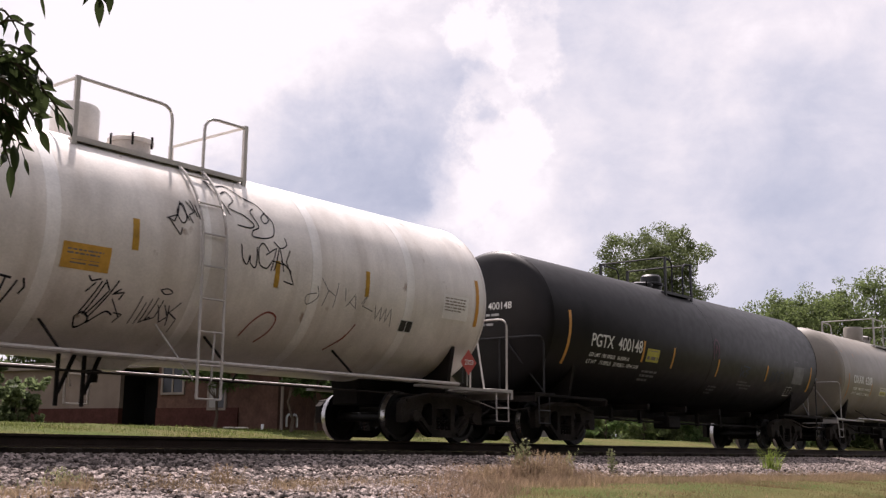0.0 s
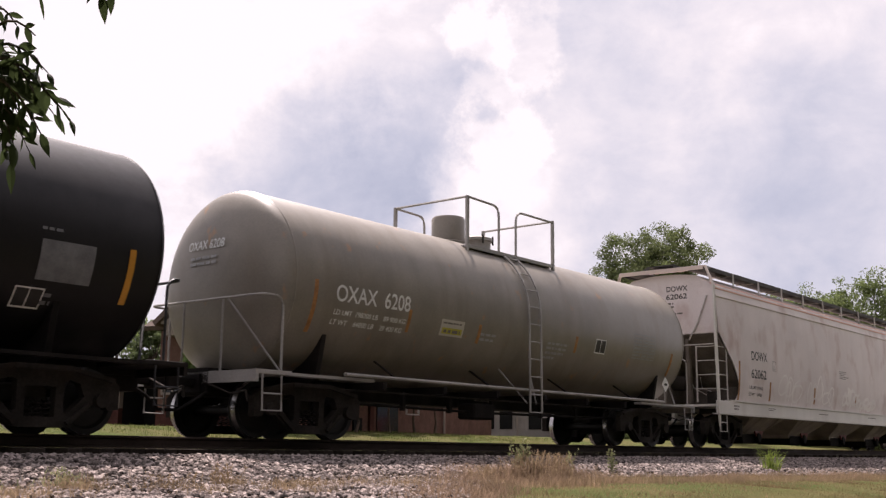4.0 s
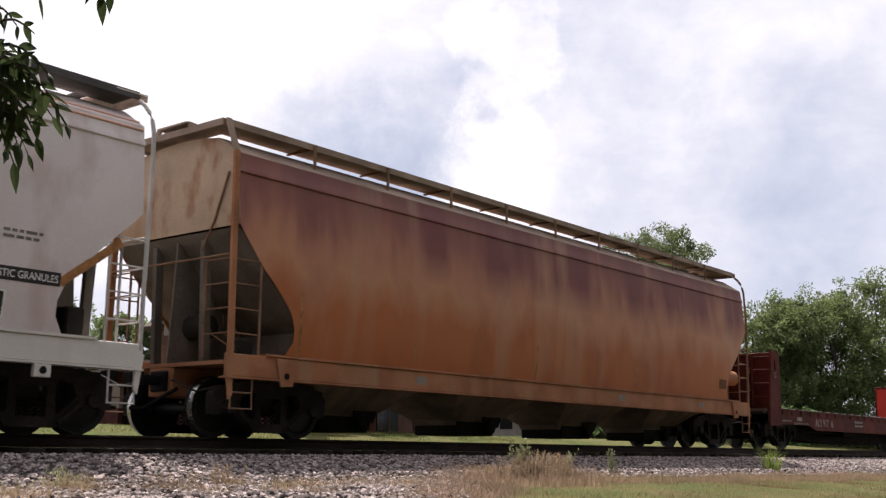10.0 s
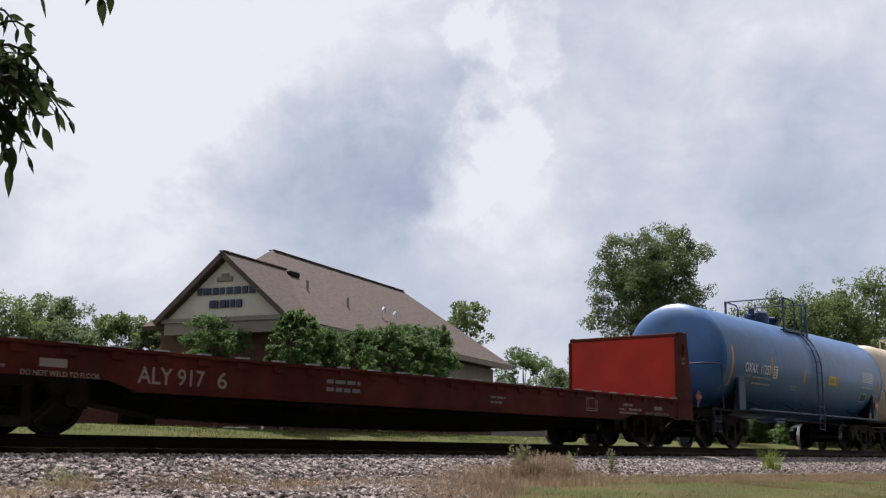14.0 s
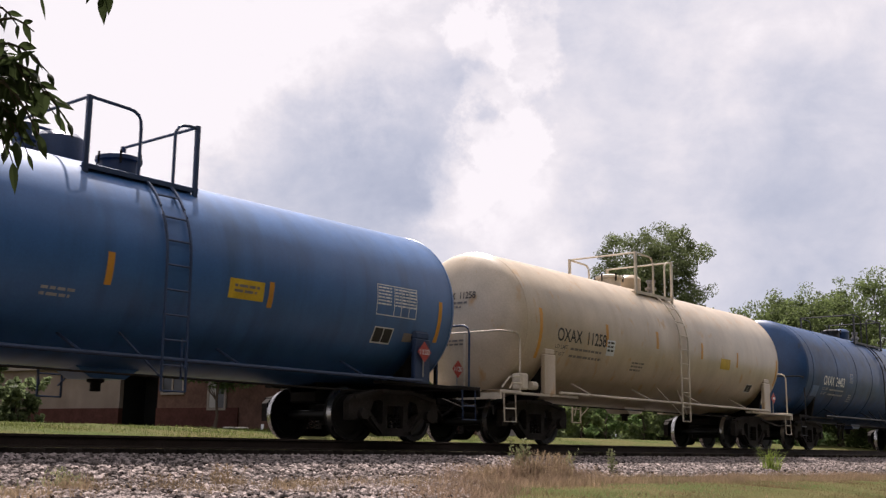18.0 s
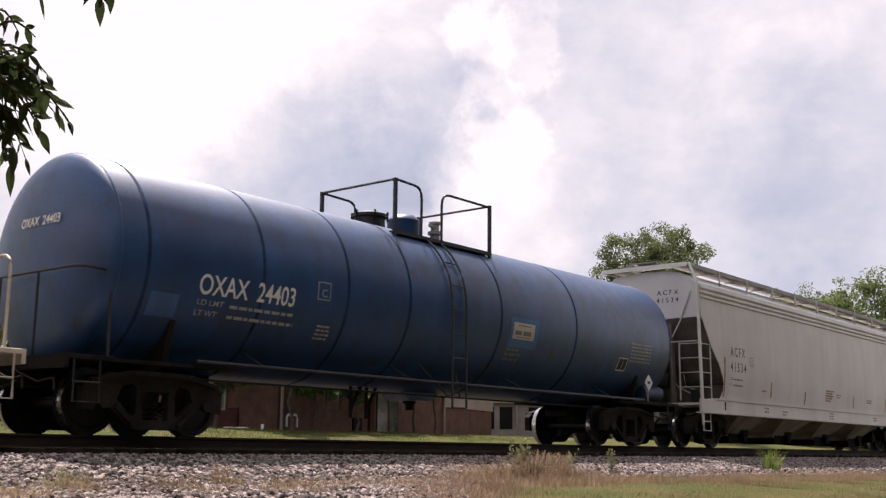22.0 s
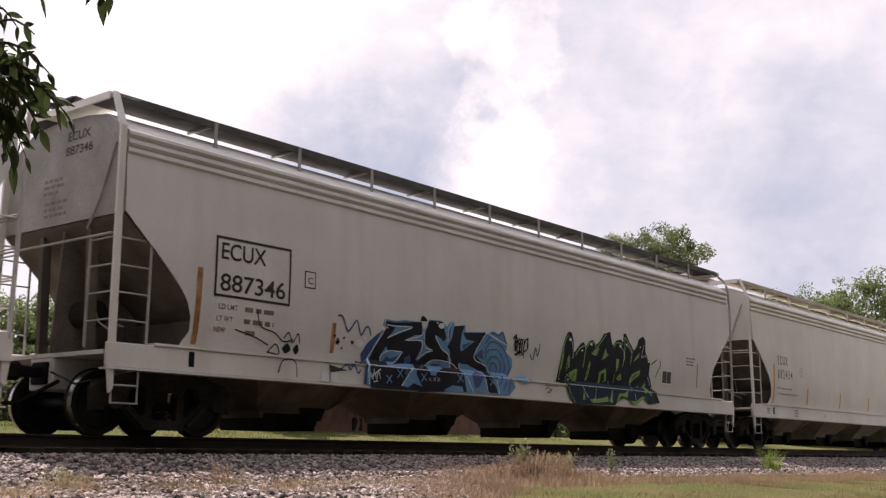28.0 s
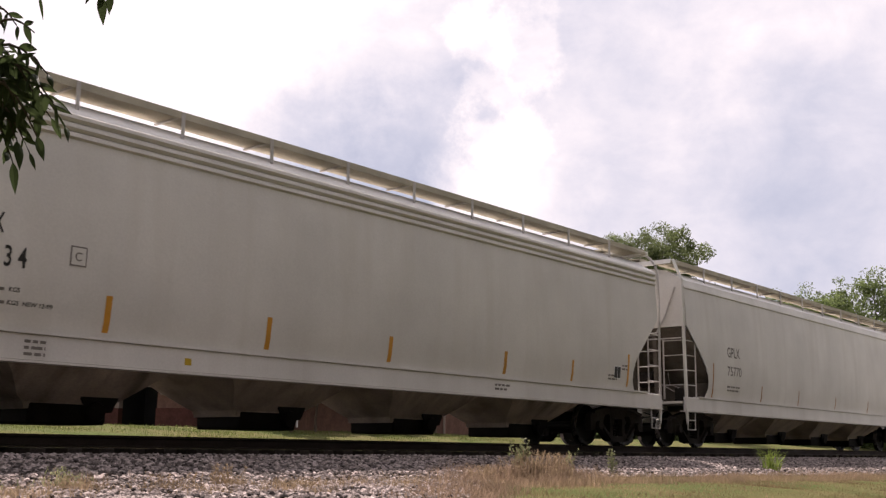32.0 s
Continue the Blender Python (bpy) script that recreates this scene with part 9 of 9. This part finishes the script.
# pale hopper
L = 19.9
car, wrap = hopper("covered_hopper", "pale beige-grey covered hopper with cream roof walk", 206.90, L, M["hopper_beige"], M["hopper_light"], M["roof_white"], M["walk_light"], M["white_pipe"])
CARS.append((car, 206.90))
write(car, wrap, "E C U X", 1.86, 2.60, 2.46, 2.73, "black_ink")
write(car, wrap, "8 8 2 4 3 4", 1.83, 2.94, 2.05, 2.32, "black_ink")
write(car, front, "ECUX", 0.1, 0.6, 3.72, 3.86, "black_ink")
write(car, front, "882434", 0.02, 0.66, 3.50, 3.64, "black_ink")
for z, word, tail in ((1.74, "LD LMT", "KGS"), (1.575, "LT WT", "KGS  NEW 12-99")):
    write(car, wrap, word, 1.80, 2.03, z, z + 0.065, "black_ink", 0.1)
    fine_print(car, wrap, [(2.10, z + 0.005, (0.6,), 0.05)], "brown_ink")
    write(car, wrap, tail, 2.74, 2.89 if tail == "KGS" else 3.37, z, z + 0.06, "black_ink", 0.1)
fine_print(car, wrap, [(17.4, 1.55, (0.4, 0.4), 0.05), (18.0, 1.8, (0.25, 0.25), 0.05)], "brown_ink")
part("class_box", patch(bmesh.new(), 3.55, 3.8, 2.18, 2.45, wrap), M["brown_ink"], car)
part("class_box_inside", patch(bmesh.new(), 3.57, 3.78, 2.2, 2.43, wrap, 0.008), M["hopper_beige"], car)
write(car, lambda x, z, l: wrap(x, z, l + 0.006), "C", 3.62, 3.72, 2.25, 2.37, "brown_ink")
stripes(car, wrap, [(1.5, 1.32, 2.46, 0.1), (4.15, 1.35, 1.85, 0.1), (7.05, 1.35, 1.85, 0.1), (9.9, 1.35, 1.8, 0.1), (13.35, 1.35, 1.8, 0.1), (15.85, 1.35, 1.8, 0.08), (18.25, 1.35, 2.1, 0.08)])
panel_label(car, wrap, 17.65, 1.5, 0.3, 0.3)
part("sill_slot", patch(bmesh.new(), 1.38, 1.48, 0.98, 1.18, sillw), M["dark_gap"], car)
fine_print(car, sillw, [(0.95, 1.12, (0.25, 0.2, 0.2), 0.04), (3.0, 1.12, (0.3, 0.3, 0.3), 0.05), (13.0, 1.1, (0.5, 0.4), 0.05)], "brown_ink")
part("sill_spot", patch(bmesh.new(), 5.5, 5.62, 1.0, 1.1, sillw), M["yellow"], car)

# last hopper in sight
L = 19.8
car, wrap = hopper("covered_hopper", "light grey covered hopper with smooth eave and cream roof walk", 228.08, L, M["hopper_light"], M["hopper_light"], M["roof_white"], M["walk_light"], M["white_pipe"], ribs=False)
CARS.append((car, 228.08))
write(car, wrap, "GPLX", 2.5, 3.3, 2.42, 2.70, "brown_ink")
write(car, wrap, "75770", 2.5, 3.4, 1.92, 2.18, "brown_ink")
fine_print(car, wrap, [(2.5, 1.6, (0.8, 0.8), 0.06)], "brown_ink")
stripes(car, wrap, [(1.6, 1.3, 2.2, 0.06), (4.8, 1.3, 1.75, 0.06), (7.6, 1.3, 1.75, 0.06), (10.8, 1.3, 1.7, 0.06), (14.0, 1.3, 1.7, 0.06), (17.5, 1.3, 1.7, 0.06)], "worn_orange")


# ---------------------------------------------------------------- branch near the camera
def along(px, py, d):
    """A point d metres ahead of the camera, from fractions of the view's half width right and up."""
    h = math.tan(radians(44.21) / 2)
    return STAND @ Vector((px * h * d, py * h * d, -d))


def sprig(name, base, tip, seed, n, size, label):
    """A hanging twig with opposite narrow leaflets."""
    rnd = random.Random(seed)
    base, tip = Vector(base), Vector(tip)
    t = thing(name, base, label, "branch", "branches near the camera")
    tip = tip - base
    sag = Vector((0, 0, 0.06))
    pts = [tip * k / 6 + sag * math.sin(math.pi * k / 6) for k in range(7)]
    part("twig", tube(bmesh.new(), pts, [0.005, 0.0045, 0.004, 0.0035, 0.003, 0.0025, 0.0015], 6), M["bark"], t)
    away = VIEW.normalized()
    for k in range(n):
        f = 0.08 + 0.92 * k / (n - 1)
        i = min(5, int(f * 6))
        p = pts[i].lerp(pts[i + 1], f * 6 - i)
        d = (pts[i + 1] - pts[i]).normalized()
        sidew = d.cross(away).normalized()
        for s in (-1, 1) if k < n - 1 else (0,):
            if rnd.random() < 0.12:
                continue
            out = (d * rnd.uniform(0.3, 1.0) + sidew * s * rnd.uniform(0.5, 1.2) + Vector((0, 0, rnd.uniform(-0.9, 0.05))) + away * rnd.uniform(-0.8, 0.8)).normalized()
            l = size * rnd.uniform(0.6, 1.25)
            wv = (out.cross(away + Vector((rnd.uniform(-1, 1), rnd.uniform(-1, 1), rnd.uniform(-1, 1))) * 0.9)).normalized() * l * rnd.uniform(0.15, 0.21)
            nrm = out.cross(wv).normalized() * l * 0.06
            bend = Vector((rnd.uniform(-0.1, 0.1), rnd.uniform(-0.1, 0.1), -rnd.uniform(0.02, 0.35)))
            bm = bmesh.new()
            row = []
            for q, ww in ((0.0, 0.06), (0.12, 0.5), (0.3, 0.95), (0.5, 1.0), (0.72, 0.68), (0.9, 0.25), (1.0, 0.03)):
                c = p + out * l * q + bend * l * q * q
                row.append([bm.verts.new(c - wv * ww), bm.verts.new(c + nrm * ww), bm.verts.new(c + wv * ww)])
            for u, v in zip(row, row[1:]):
                for j in (0, 1):
                    bm.faces.new((u[j], u[j + 1], v[j + 1], v[j]))
            part("leaflet", bm, M["leaf_near"], t)
    return t


SPRIGS = []


def view_at(x, y, d):
    return along(x / 784 - 1, (441 - y) / 784, d)


# twigs: root, tip, leaflet pairs, leaflet length, distance
UPPER = [(-50, 95, 62, 62, 6, 0.036, 2.6), (-50, 60, 30, 48, 5, 0.038, 2.7), (-60, 110, 85, 130, 8, 0.046, 2.6), (-60, 120, 100, 185, 10, 0.05, 2.5), (-50, 130, 122, 215, 11, 0.05, 2.6),
          (-60, 150, 70, 235, 9, 0.05, 2.4), (-60, 140, 35, 215, 9, 0.052, 2.6), (-55, 180, 48, 275, 9, 0.048, 2.5), (-50, 190, 12, 270, 7, 0.048, 2.6)]
LOWER = [(-60, 90, 45, 150, 9, 0.05, 2.7), (-40, 130, 60, 165, 9, 0.05, 2.5), (-60, 160, 30, 185, 8, 0.052, 2.45), (-60, 130, 60, 210, 9, 0.056, 2.5), (-60, 170, 25, 255, 8, 0.056, 2.5),
          (-60, 200, 20, 290, 8, 0.052, 2.6), (-60, 110, 55, 175, 9, 0.056, 2.6), (-50, 100, 15, 200, 9, 0.058, 2.55), (-60, 140, 95, 200, 10, 0.05, 2.65)]
ABOVE = [(25, -40, 70, -12, 5, 0.05, 2.7), (60, -40, 128, -13, 6, 0.05, 2.6), (140, -45, 178, -8, 6, 0.055, 2.6), (80, -50, 105, -14, 5, 0.045, 2.7), (160, -48, 195, -13, 4, 0.05, 2.65)]
for i, (x0, y0, x1, y1, n, sz, d) in enumerate(UPPER + LOWER + ABOVE):
    SPRIGS.append(sprig("leafy_branch", view_at(x0, y0, d), view_at(x1, y1, d), 5 + i, n, sz, "hanging branch with narrow green leaflets"))

# the bough of the shade tree that carries these twigs
SHADE = bpy.data.objects["shade_tree"]
fork = view_at(-75, 60, 2.6)
for line, radii in (([Vector((-2.2, -13.6, 2.4)), Vector((-1.4, -13.2, 2.1)), view_at(-260, -40, 2.6), fork, view_at(-72, 200, 2.55)], [0.07, 0.05, 0.03, 0.018, 0.008]),
                    ([view_at(-260, -40, 2.6), view_at(-90, -75, 2.65), view_at(60, -62, 2.65), view_at(175, -58, 2.65)], [0.028, 0.02, 0.013, 0.007])):
    part("bough", tube(bmesh.new(), [SHADE.matrix_world.inverted() @ v for v in line], radii, 8), M["bark"], SHADE)

# ---------------------------------------------------------------- weeds that stand out
stalks("weed_clump", "tall dry tan weeds on the ballast edge", [(14.35, -4.45, 0.16, 0.10, 1.0), (14.9, -4.5, 0.22, 0.12, 0.9), (14.0, -4.55, 0.22, 0.12, 0.75), (15.3, -4.4, 0.12, 0.10, 0.85), (13.2, -4.5, 0.25, 0.12, 0.5), (14.6, -4.75, 0.5, 0.1, 0.55)], 900, 0.46, "weed_dry", 21)
stalks("weed_clump", "reddish dry weeds on the ballast edge", [(14.4, -4.6, 0.35, 0.12, 0.8), (15.2, -4.65, 0.4, 0.12, 0.6), (13.6, -4.6, 0.3, 0.1, 0.6)], 500, 0.40, "weed_red", 27)
stalks("green_weed", "pale grey-green weed standing out of the dry clump", [(14.35, -4.32, 0.06, 0.05, 1.0), (14.28, -4.30, 0.05, 0.05, 0.9), (15.75, -4.3, 0.05, 0.05, 0.7)], 46, 0.60, "weed_grey", 28, 0.45, 12, 0.05)
stalks("weed_tuft", "thin green-brown weed on the ballast", [(17.5, -4.1, 0.04, 0.04, 1.0)], 22, 0.42, "weed_grey", 23, 0.3, 9, 0.04)
blades("green_weed", "bright green weed tuft growing in the ballast", "weed", [(25.1, -3.95, 0.10, 0.08, 1.0)], 130, 0.58, 1, "weed_green", 22, 0.8, 0.010, "stuff")
stalks("weed_tuft", "low green-brown weeds among the stones", [(6.35, -4.35, 0.13, 0.08, 1.0), (5.3, -4.5, 0.2, 0.1, 0.7), (4.2, -4.4, 0.12, 0.1, 1.1)], 130, 0.22, "weed_grey", 24, 0.7, 8, 0.02)
stalks("weed_tuft", "low brown weeds among the stones", [(7.25, -4.75, 0.25, 0.08, 1.0), (8.45, -4.25, 0.08, 0.08, 1.2), (9.1, -4.8, 0.25, 0.1, 0.7)], 160, 0.2, "weed_dry", 25, 0.7, 8, 0.02)


# ---------------------------------------------------------------- all that moves
def motions():
    for car, x0 in CARS:
        walk(car, [(t, pose(x0 - V * t, 0, 0)) for t in range(0, 33, 4)])
    # wheels roll without slip; every axle of a kind shares one set of keys
    for e, sets in WHEELSETS.items():
        first = sets[0]
        walk(first, [(k / 10, pose(e, 0, R_WHEEL, 0, -math.degrees(V * k / 10 / R_WHEEL) % 360, 0)) for k in range(0, 321)])
        for o in sets[1:]:
            o.animation_data_clear()
            o.rotation_mode = "QUATERNION"
            ad = o.animation_data_create()
            ad.action = first.animation_data.action
            ad.action_slot = first.animation_data.action_slot
    # branches stir in a light wind
    for i, b in enumerate(SPRIGS):
        at = b.location.copy()
        rows = []
        for k in range(0, 65):
            t = k * 0.5
            a = 2.2 * math.sin(t * 0.9 + i) + 1.3 * math.sin(t * 2.3 + 2 * i)
            c = 1.8 * math.sin(t * 0.6 + 0.4 * i) + 1.0 * math.sin(t * 1.7 + i)
            rows.append((t, pose(at.x, at.y, at.z, a, c, 0)))
        walk(b, rows)


motions()
